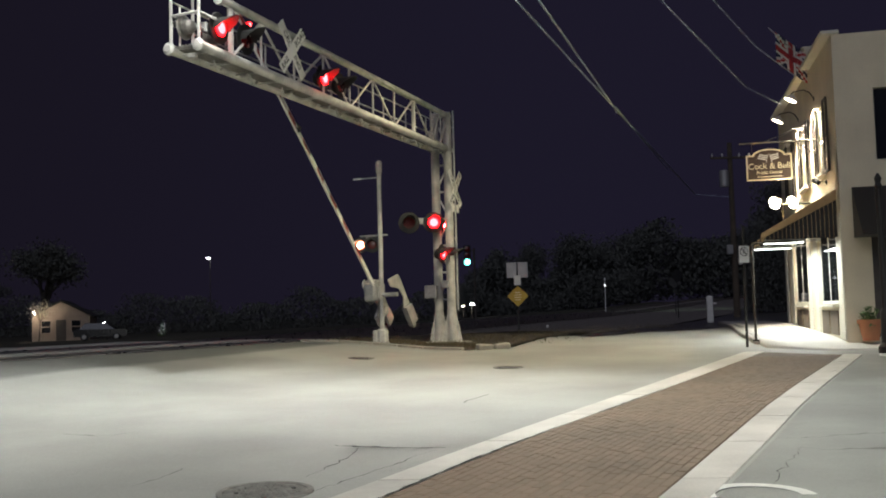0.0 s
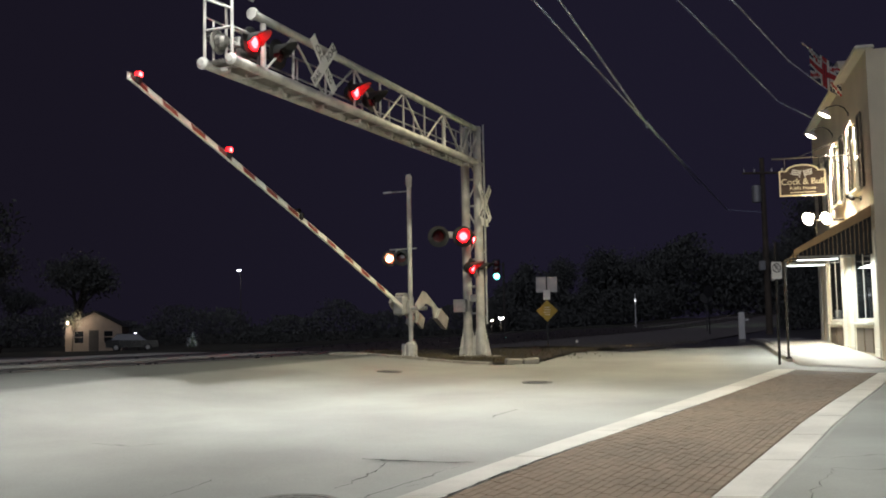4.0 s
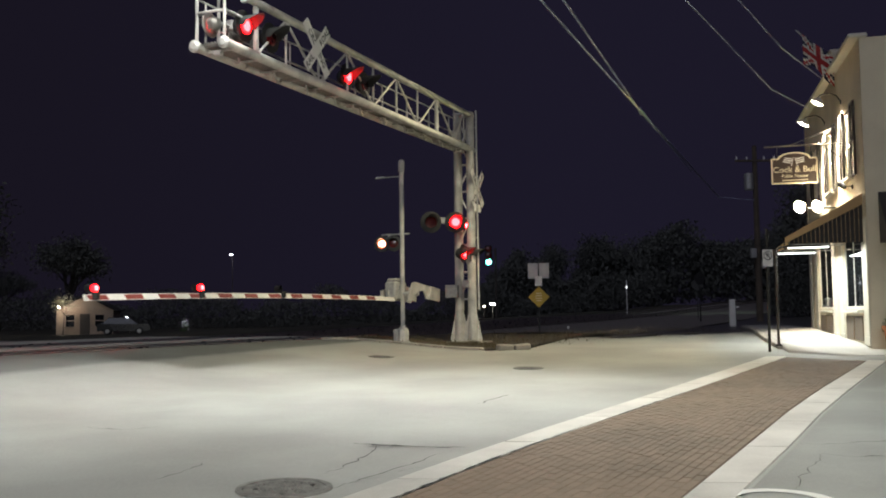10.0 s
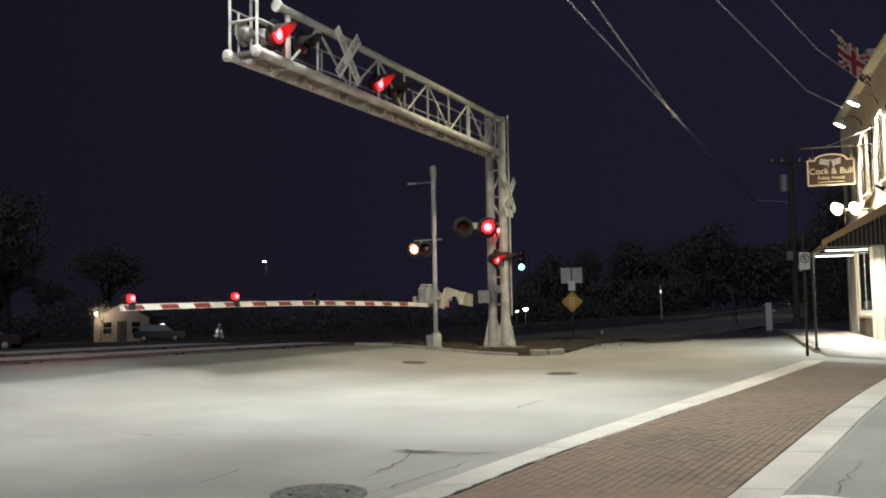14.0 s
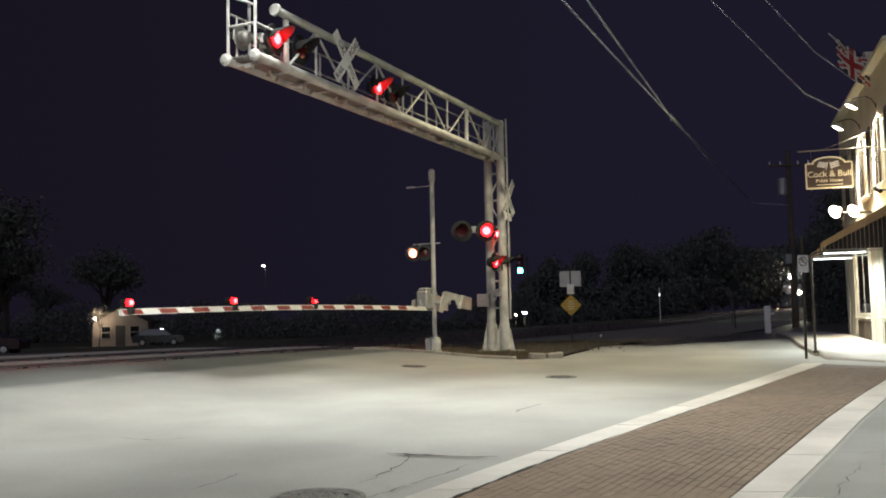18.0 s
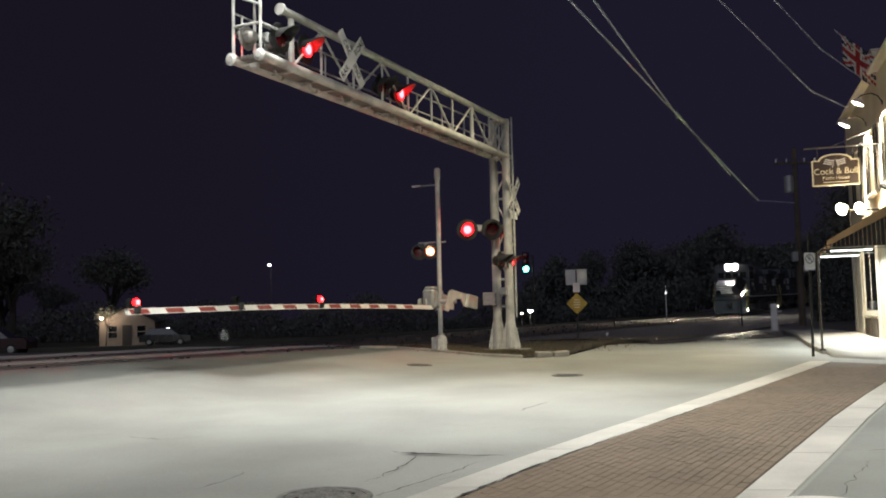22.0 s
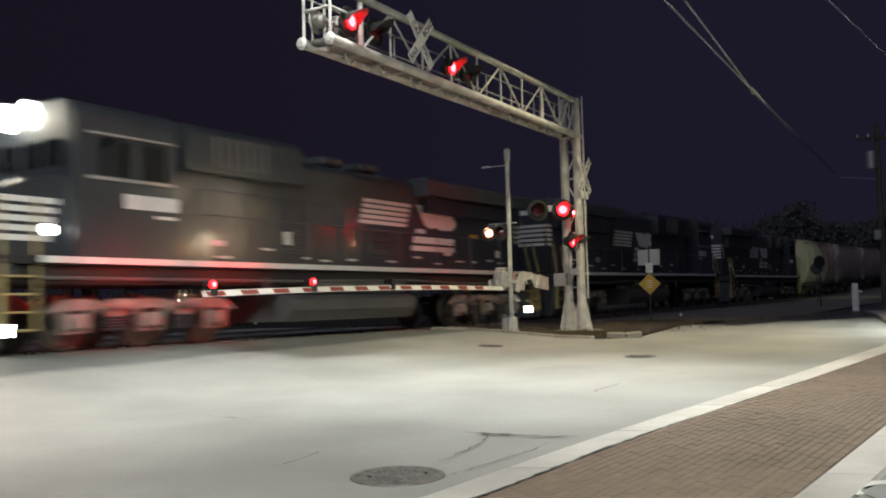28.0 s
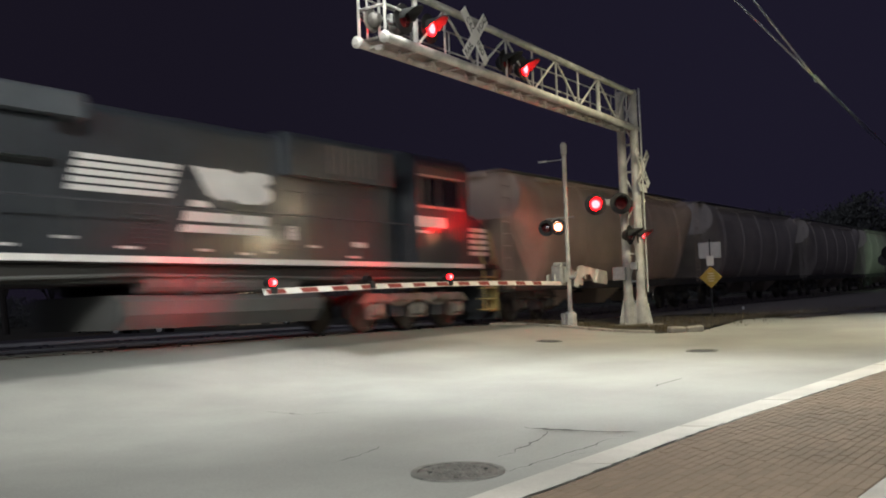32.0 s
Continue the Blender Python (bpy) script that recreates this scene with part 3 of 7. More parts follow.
def crossbuck(parent, m, size=1.0, label="white crossbuck sign with black lettering"):
    e = tagged(new("crossbuck"), label)
    e.parent = parent
    e.matrix_basis = m
    for i, (a, word) in enumerate(((48, "CROSSING"), (-48, "RAILROAD"))):
        bm = B()
        box(bm, (0, 0.012 * (1 - i), 0), (1.22 * size, 0.008, 0.225 * size), pose(0, 0, 0, 0, a, 0), bevel=0.002)
        part("blade", bm, M_WHITE, e)
        if word == "CROSSING":
            t = new("lettering", text_mesh(word, 0.175 * size, M_BLACK, 0.002))
            t.parent = e
            t.matrix_basis = pose(0, -0.002 - 0.006 * 1, 0) @ pose(0, 0, 0, 0, a, 0) @ pose(0, 0, 0, 90)
            t.location.y = 0.004
        else:
            for x, w in ((-0.40, "RAIL"), (0.40, "ROAD")):
                t = new("lettering", text_mesh(w, 0.175 * size, M_BLACK, 0.002))
                t.parent = e
                t.matrix_basis = pose(0, -0.008, 0) @ pose(0, 0, 0, 0, a, 0) @ pose(x * size, 0, 0, 90)
    return e


def signal_pair(parent, x, y, z, turn, gap=0.62, lit=None, phase=1, size=1.0, disc=None):
    """Two lights side by side on a cross arm with a junction box; turn is about the vertical, in the thing's own frame."""
    m = pose(x, y, z, 0, 0, turn)
    e = new("light_pair")
    e.parent = parent
    e.matrix_basis = m
    bm = B()
    tube(bm, (-gap / 2, 0.17, 0.02), (gap / 2, 0.17, 0.02), 0.028, n=8)
    box(bm, (0, 0.17, 0.06), (0.16, 0.12, 0.18), bevel=0.015)
    part("cross_arm", bm, M_GALV, e)
    return [flasher(e, pose(s * gap / 2, 0, 0), phase * s, lit, size, disc) for s in (-1, 1)], e


def put_pair(x, y, z, world_turn, **k):
    """A pair whose lights face the compass turn world_turn (0: towards -y)."""
    fl, e = signal_pair(CANT, x, y, z, world_turn - CROT, **k)
    return fl


put_pair(10.47, side(10.45) - 0.02, HIGH - 0.48, 66, gap=0.80, size=0.9)
put_pair(6.75, side(6.75) - 0.02, HIGH - 0.53, 66, gap=0.76, size=0.9)
# a pair that looks the other way at the tip
signal_pair(CANT, REACH - 0.55, C_FAR + 0.16, HIGH - 0.53, 246 - CROT, gap=0.72, size=0.72, disc=M_GRATE)
# pairs on the mast
put_pair(0.58, -0.22, 4.06, 6, gap=0.68, size=0.95, phase=-1)
put_pair(0.32, 0.40, 3.17, 66, gap=0.72, size=0.85)
# back to back with them, a pair for the traffic from beyond the railway
put_pair(-0.45, 0.02, 4.03, 300, gap=0.40, size=0.8, phase=-1, lit=[G_RED, glow("lit_red_far_lens", (1.0, 0.004, 0.006), 850)])
crossbuck(CANT, pose(8.6, side(8.6) + 0.12, HIGH - 0.32, 0, 0, 180), 1.02)
crossbuck(CANT, pose(-0.15, C_NEAR + 0.15, 5.04, 0, 0, 180), 1.02)


def mast_fittings():
    z0 = C_Z0
    bm = B()
    box(bm, (0.16, C_FAR - 0.14, z0 + 1.42), (0.22, 0.36, 0.36), bevel=0.015)
    part("junction_box", bm, M_GALV, CANT)
    bm = B()
    box(bm, (0.16, C_FAR + 0.28, z0 + 1.62), (0.15, 0.2, 0.2), bevel=0.012)
    part("relay_box", bm, M_GALV, CANT)
    bm = B()
    for y in (C_NEAR + 0.17,):
        tube(bm, (-0.05, y, z0 + 0.9), (-0.05, y, HIGH + 0.12), 0.028, n=8)
        for z in (z0 + 1.1, z0 + 2.9, z0 + 4.6, z0 + 6.0):
            tube(bm, (-0.05, C_NEAR, z), (-0.05, y, z), 0.016, n=6)
    part("conduit", bm, M_GALV, CANT, "thin steel conduit up the mast")
    bm = B()
    box(bm, (-0.12, C_NEAR + 0.14, 4.48), (0.5, 0.02, 0.22), bevel=0.004)
    part("track_count_sign", bm, M_WHITE, CANT, "small blank white plate under the crossbuck")


mast_fittings()

# ---- gate ----
GP = Vector((-1.07, 25.75, 0))
GZ = zg(GP.x, GP.y)
PIVOT_Z = 2.10


def droop(x):
    """The long arm hangs in a shallow bow."""
    return -0.002 * (x - 5.7) ** 2


def gate_mechanism():
    root = thing("crossing_gate", pose(GP.x, GP.y, 0, 0, 0, 90 - BEAR + 180), "crossing gate with a striped arm on a silver mast", "crossing gate")
    # local x points along the lowered arm
    bm = B()
    tube(bm, (0, 0, GZ), (0, 0, 5.45), 0.062, n=14)
    part("mast", bm, M_ALU, root)
    bm = B()
    lathe(bm, [(0.21, GZ - 0.02), (0.21, GZ + 0.03), (0.17, GZ + 0.05), (0.17, GZ + 0.36), (0.10, GZ + 0.42)], 8)
    box(bm, (0.02, -0.16, GZ + 0.22), (0.26, 0.12, 0.32), bevel=0.02)
    part("base_casting", bm, M_ALU, root)
    bm = B()
    lathe(bm, [(0.05, 5.40), (0.085, 5.44), (0.09, 5.70), (0.05, 5.76)], 14)
    part("mast_cap", bm, M_ALU, root)
    bm = B()
    box(bm, (0.02, -0.36, 5.30), (0.035, 0.72, 0.03), bevel=0.006)
    part("area_light_arm", bm, M_GALV, root)
    bm = B()
    box(bm, (0.02, -0.64, 5.305), (0.10, 0.26, 0.045), bevel=0.012)
    part("area_light_head", bm, M_WHITE, root, "slim white lamp head")
    bm = B()
    box(bm, (-0.02, -0.22, PIVOT_Z + 0.08), (0.66, 0.34, 0.52), bevel=0.05)
    box(bm, (0.0, -0.22, PIVOT_Z + 0.37), (0.46, 0.30, 0.10), bevel=0.04)
    box(bm, (0.0, -0.05, PIVOT_Z + 0.05), (0.24, 0.14, 0.36), bevel=0.02)
    part("gearbox", bm, M_GALV, root, "weathered aluminium gate drive case")
    bm = B()
    tube(bm, (0.0, -0.4, PIVOT_Z), (0.0, 0.48, PIVOT_Z), 0.06, n=12)
    part("shaft", bm, M_GALV, root)
    # side lights at half height
    bm = B()
    tube(bm, (0, 0.22, 3.72), (0, -0.62, 3.72), 0.022, n=8)
    box(bm, (0, -0.36, 3.64), (0.1, 0.12, 0.12), bevel=0.01)
    part("light_bracket", bm, M_GALV, root)
    for k, s in ((-0.56, -1), (-0.20, 1)):
        flasher(root, pose(0.10, k, 3.47, 0, 0, -(90 - BEAR + 180) - 4), s, [G_AMBER, G_AMBERC], 0.72)
    # the moving arm
    arm = new("gate_arm")
    arm.parent = root
    arm.location = (-0.2, -0.11, PIVOT_Z - 0.09)
    fix = Matrix.Translation((0.2, -0.25, 0.09))  # from the arm's root to the drive shaft
    L = 11.42
    bm = B()
    for side in (-1, 1):
        pts = [(-1.18, 0.13), (-1.16, -0.20), (-0.82, -0.15), (-0.70, 0.08), (-0.47, 0.05), (-0.34, -0.20), (-0.18, -0.20), (0.30, -0.13), (0.38, -0.06), (0.38, 0.08), (0.05, 0.14), (-0.36, 0.28), (-0.58, 0.25), (-0.92, 0.18)]
        prism(bm, pts, side * 0.11 - 0.012, side * 0.11 + 0.012)
    bmesh.ops.recalc_face_normals(bm, faces=bm.faces)
    bmesh.ops.transform(bm, matrix=fix, verts=bm.verts)
    part("arm_hinge", bm, M_ALU, arm)
    bm = B()
    prism(bm, [(0.64, -0.23), (0.42, -0.27), (0.02, 0.05), (-0.34, 0.08), (-0.53, -0.15), (-1.0, -0.19), (-1.0, 0.16), (-0.71, 0.20), (0.15, 0.31), (0.33, 0.28)], 0.80, 0.825)
    bmesh.ops.recalc_face_normals(bm, faces=bm.faces)
    bmesh.ops.transform(bm, matrix=fix, verts=bm.verts)
    part("side_plate", bm, M_ALU, arm)
    bm = B()
    prism(bm, [(-0.55, -0.15), (-1.24, -0.22), (-1.27, 0.13), (-0.72, 0.2)], 0.83, 0.90)
    prism(bm, [(-0.60, -0.13), (-1.22, -0.20), (-1.25, 0.11), (-0.76, 0.18)], 0.74, 0.795)
    bmesh.ops.recalc_face_normals(bm, faces=bm.faces)
    bmesh.ops.transform(bm, matrix=fix, verts=bm.verts)
    part("counterweight", bm, M_ALU, arm, "stacked counterweight plates")
    bm = B()
    for y in (-0.16, 0.16):
        prism(bm, [(-1.20, 0.11), (-1.18, -0.22), (-0.84, -0.17), (-0.80, 0.15)], y - 0.035, y + 0.035)
    bmesh.ops.recalc_face_normals(bm, faces=bm.faces)
    bmesh.ops.transform(bm, matrix=fix, verts=bm.verts)
    part("counterweight", bm, M_ALU, arm, "stacked counterweight plates")
    pitch, n = 0.425, 25
    for i in range(n):
        a = 1.81 + pitch * (i - 1.5) + (-0.03 if i % 2 else 0.03) if i else 0.5
        b = 1.81 + pitch * (i - 0.5) + (0.03 if i % 2 else -0.03)
        bm = B()
        h = 0.085
        sk = 0.055
        pts = [(a - sk, -h / 2 * 1.25), (b - sk, -h / 2 * 1.25), (b + sk, h / 2 * 1.25), (a + sk, h / 2 * 1.25)]
        if i == n - 1:
            pts[1], pts[2] = (L, -h / 2 * 1.25), (L, h / 2 * 1.25)
        prism(bm, pts, -0.025, 0.025)
        bmesh.ops.recalc_face_normals(bm, faces=bm.faces)
        mid = (a + b) / 2
        bmesh.ops.translate(bm, vec=(-mid, 0, 0), verts=bm.verts)
        o = part("arm_section", bm, M_WHITE, arm)
        if i % 2:
            bm = B()
            for y in (-0.027, 0.027):
                k = 0.76
                a, b = -pitch * 0.51, pitch * 0.51
                prism(bm, [(a - sk * k, -h * 0.625 * k), (b - sk * k, -h * 0.625 * k), (b + sk * k, h * 0.625 * k), (a + sk * k, h * 0.625 * k)], y - 0.002, y + 0.002)
            bmesh.ops.recalc_face_normals(bm, faces=bm.faces)
            part("red_stripe", bm, M_RED, o, "slanted red reflective stripe")
        o.matrix_basis = pose(mid, 0, droop(mid), 0, math.degrees(math.atan(0.004 * (mid - 5.7))), 0)
    arm_lights = []
    for x, turn_of in ((11.21, 0), (8.49, -1), (5.74, 1)):
        bm = B()
        lathe(bm, [(0.045, -0.112), (0.08, -0.10), (0.084, 0.02), (0.078, 0.03)], 16, pose(x, 0, 0.07 + droop(x)))
        c = part("arm_light", bm, M_BLACK, arm, "small red lamp on the arm")
        # tube added to narrow the rear glow to a patch on the train
        bm = B()
        for r in (0.068, 0.074):
            tube(bm, (x, -0.045, 0.155 + droop(x)), (x, -0.17, 0.155 + droop(x)), r, n=16, caps=False)
        part("visor", bm, M_BLACK, c, "black tube added to narrow the red glow towards the track")
        bm = B()
        lathe(bm, [(0.03, 0.0), (0.055, 0.015), (0.066, 0.055), (0.055, 0.095), (0.03, 0.115), (0.004, 0.122)], 16)
        for f in bm.faces:
            f.normal_update()
            f.material_index = 1 if f.normal.y < -0.6 else 2 if f.normal.y > 0.75 else 0
        g = part("lit_lens", bm, [G_REDS, G_REDB, G_REDC], c, "glowing red arm light")
        g.location = (x, 0, 0.10 + droop(x))
        arm_lights.append((g, turn_of))
    return root, arm, arm_lights


GATE, ARM, ARM_LIGHTS = gate_mechanism()

# ---- public house ----
PC = Vector((9.57, 21.27, 0))  # near corner of the front
PF, PN = Vector((0.246, 0.969, 0)), Vector((-0.969, 0.246, 0))  # along the front, out of the front
PROT = math.degrees(math.atan2(PF.y, PF.x))
FLOOR = 0.70

M_STUCCO = mat("cream_stucco", (0.62, 0.56, 0.42), 0.85, scale=0.9, vary=0.16, bump=0.35, fine=35)
M_TRIM = mat("cream_trim_paint", (0.60, 0.585, 0.50), 0.6, scale=2, vary=0.1)
M_PANEL = mat("brown_stallriser", (0.13, 0.10, 0.07), 0.6, scale=4, vary=0.3)
M_DARKWOOD = mat("dark_painted_wood", (0.05, 0.042, 0.035), 0.5, scale=5, vary=0.3)
M_AWNBLK = mat("black_awning_canvas", (0.022, 0.02, 0.018), 0.85, scale=6, vary=0.3, bump=0.2)
M_AWNTAN = mat("tan_awning_canvas", (0.36, 0.24, 0.12), 0.85, scale=3, vary=0.2, bump=0.2)
M_PANE = glass("dark_window_pane", (0.012, 0.014, 0.016), 0.03)
M_GOLD = mat("gilded_lettering", (0.90, 0.80, 0.54), 0.45, metal=0.2, vary=0.12)
M_SIGNBRN = mat("dark_brown_sign_board", (0.06, 0.036, 0.022), 0.5, scale=3, vary=0.25)
M_CLAY = mat("terracotta", (0.36, 0.15, 0.075), 0.8, scale=4, vary=0.2, bump=0.3)
M_LEAF = mat("pot_plant_leaf", (0.05, 0.10, 0.025), 0.6, scale=9, vary=0.4, per=0.3)
M_FLAGR = mat("red_flag_cloth", (0.42, 0.03, 0.035), 0.85, vary=0.2)
M_FLAGB = mat("navy_flag_cloth", (0.02, 0.025, 0.07), 0.85, vary=0.2)
M_FLAGW = mat("white_flag_cloth", (0.70, 0.69, 0.66), 0.85, vary=0.1)
G_TUBE = glow("lit_fluorescent_tube", (0.93, 1.0, 0.97), 4)
G_FLOOD = glow("lit_flood_lamp", (1.0, 0.84, 0.56), 90)
G_SHADE = glow("lit_lamp_mouth", (1.0, 0.88, 0.66), 26)


def pub():
    # local frame: x along the front away from the corner, y out of the building's front (to the left of x)
    root = thing("public_house", pose(PC.x, PC.y, FLOOR, 0, 0, PROT), "two-storey cream stucco public house with a dark awning", "building")
    W, D, HT = 10.2, 9.0, 7.0
    th = 0.3
    # front wall with openings cut through
    holes = [(0.80, 3.25, 0.80, 2.80), (5.4, 7.9, 0.80, 2.80), (1.45, 2.45, 4.05, 5.7), (4.3, 5.3, 4.05, 5.7), (7.2, 8.3, 4.05, 5.7)]

    def wall_with(holes, length, height, tf):
        bm = B()
        xs = sorted({0.0, length, *[h[0] for h in holes], *[h[1] for h in holes]})
        zs = sorted({-0.2, height, *[h[2] for h in holes], *[h[3] for h in holes]})
        for x0, x1 in zip(xs, xs[1:]):
            for z0, z1 in zip(zs, zs[1:]):
                cx, cz = (x0 + x1) / 2, (z0 + z1) / 2
                if any(h[0] < cx < h[1] and h[2] < cz < h[3] for h in holes):
                    continue
                box(bm, (cx, -th / 2, cz), (x1 - x0, th, z1 - z0))
        bmesh.ops.remove_doubles(bm, verts=bm.verts, dist=1e-4)
        seen = {}
        for f in list(bm.faces):
            key = tuple(round(c, 3) for c in f.calc_center_median())
            seen.setdefault(key, []).append(f)
        inner = [f for fs in seen.values() if len(fs) > 1 for f in fs]
        if inner:
            bmesh.ops.delete(bm, geom=inner, context="FACES_ONLY")
        bmesh.ops.transform(bm, matrix=tf, verts=bm.verts)
        return bm

    part("front_wall", wall_with(holes, W, HT, Matrix()), M_STUCCO, root)
    side_holes = [(0.83, 2.2, 4.05, 5.7), (0.62, 2.6, 0.05, 2.4), (4.0, 5.2, 4.05, 5.7)]
    part("side_wall", wall_with(side_holes, D, HT, pose(0.004, 0, 0, 0, 0, -90) @ pose(0, th, 0)), M_STUCCO, root)
    bm = B()
    box(bm, (W / 2, -D + 0.15, HT / 2), (W - 0.62, 0.3, HT))
    part("back_wall", bm, M_STUCCO, root)
    bm = B()
    box(bm, (W - 0.15, -D / 2, HT / 2), (0.3, D - 0.62, HT))
    part("end_wall", bm, M_STUCCO, root)
    bm = B()
    box(bm, (W / 2, -D / 2, HT - 0.35), (W - 0.66, D - 0.66, 0.2))
    part("roof", bm, M_ASPH, root)
    # shaped parapet and coping
    bm = B()
    box(bm, (W / 2 - 0.02, 0.03, HT + 0.05), (W + 0.1, 0.42, 0.1), bevel=0.03)
    part("coping", bm, M_TRIM, root)
    bm = B()
    prism(bm, [(3.9, HT + 0.1), (5.2, HT + 0.1), (5.2, HT + 0.7), (4.9, HT + 0.86), (4.2, HT + 0.86), (3.9, HT + 0.7)], -0.3, 0.0)
    bmesh.ops.recalc_face_normals(bm, faces=bm.faces)
    part("parapet_block", bm, M_STUCCO, root)
    # pilasters of the shop front
    for x, w in ((0.34, 0.6), (3.75, 0.6), (4.95, 0.6), (8.45, 0.6), (9.85, 0.5)):
        bm = B()
        box(bm, (x, 0.015, 1.45), (w, 0.03, 2.9), bevel=0.01)
        box(bm, (x, 0.02, 0.1), (w + 0.05, 0.04, 0.2), bevel=0.01)
        part("pilaster", bm, M_TRIM, root)
    # shop windows
    for x0, x1, z0, z1 in holes[:2]:
        win = new("shop_window")
        win.parent = root
        cx = (x0 + x1) / 2
        bm = B()
        for x in (x0 + 0.04, x1 - 0.04):
            box(bm, (x, -0.06, (z0 + z1) / 2), (0.08, 0.1, z1 - z0), bevel=0.008)
        box(bm, (cx, -0.035, (z0 + z1) / 2), (0.05, 0.03, z1 - z0 - 0.1), bevel=0.006)
        for z in (z0 + 0.05, z1 - 0.05):
            box(bm, (cx, -0.062, z), (x1 - x0, 0.095, 0.09), bevel=0.008)
        part("window_frame", bm, M_TRIM, win)
        for a, b in ((x0 + 0.1, cx - 0.05), (cx + 0.05, x1 - 0.1)):
            bm = B()
            box(bm, ((a + b) / 2, -0.035, (z0 + z1) / 2), (b - a, 0.012, z1 - z0 - 0.18))
            part("pane", bm, M_PANE, win)
        bm = B()
        box(bm, (cx, 0.04, z0 - 0.03), (x1 - x0 + 0.1, 0.22, 0.06), bevel=0.01)
        part("window_sill", bm, M_TRIM, win)
        bm = B()
        for a, b in ((x0 + 0.1, cx - 0.08), (cx + 0.08, x1 - 0.1)):
            box(bm, ((a + b) / 2, 0.012, (z0 - 0.1) / 2 + 0.02), (b - a, 0.03, max(0.1, z0 - 0.22)), bevel=0.006)
        part("stallriser_panel", bm, M_PANEL, win)
    # upper windows with louvred shutters
    for x0, x1, z0, z1 in holes[2:]:
        win = new("sash_window")
        win.parent = root
        bm = B()
        for x in (x0 + 0.04, x1 - 0.04):
            box(bm, (x, -0.1, (z0 + z1) / 2), (0.08, 0.12, z1 - z0), bevel=0.006)
        for z in (z0 + 0.04, (z0 + z1) / 2, z1 - 0.04):
            box(bm, ((x0 + x1) / 2, -0.1, z), (x1 - x0, 0.11, 0.07), bevel=0.006)
        part("window_frame", bm, M_TRIM, win)
        bm = B()
        box(bm, ((x0 + x1) / 2, -0.12, (z0 + z1) / 2), (x1 - x0 - 0.1, 0.012, z1 - z0 - 0.1))
        part("pane", bm, M_PANE, win)
        bm = B()
        box(bm, ((x0 + x1) / 2, 0.04, z0 - 0.05), (x1 - x0 + 0.2, 0.2, 0.09), bevel=0.012)
        part("window_sill", bm, M_TRIM, win)
        for sx in (x0 - 0.30, x1 + 0.30):
            sh = new("shutter")
            sh.parent = root
            bm = B()
            for x in (sx - 0.24, sx + 0.24):
                box(bm, (x, 0.035, (z0 + z1) / 2), (0.06, 0.045, z1 - z0 + 0.12), bevel=0.005)
            for z in (z0 - 0.03, (z0 + z1) / 2, z1 + 0.03):
                box(bm, (sx, 0.035, z), (0.5, 0.044, 0.07), bevel=0.005)
            part("shutter_frame", bm, M_DARKWOOD, sh)
            bm = B()
            z = z0 + 0.05
            while z < z1 - 0.02:
                box(bm, (sx, 0.03, z), (0.43, 0.012, 0.055), pose(0, 0, 0, 35))
                z += 0.062
            sl = part("slats", bm, M_DARKWOOD, sh)
            sl["kind"] = "stuff"
    # side wall: door canopy and window
    bm = B()
    box(bm, (0.10, -1.515, 4.875), (0.014, 1.3, 1.6))
    part("side_pane", bm, M_PANE, root)
    bm = B()
    box(bm, (0.20, -1.61, 1.22), (0.06, 1.96, 2.34), bevel=0.01)
    part("side_door", bm, M_DARKWOOD, root, "dark panelled side door")
    bm = B()
    pts = [(0.0, 3.45), (-0.9, 2.42), (-0.9, 2.30), (0.0, 2.30)]
    prism(bm, pts, -0.26, -2.7)
    bmesh.ops.recalc_face_normals(bm, faces=bm.faces)
    part("door_canopy", bm, M_AWNBLK, root, "dark canvas door canopy")
    return root


pub()


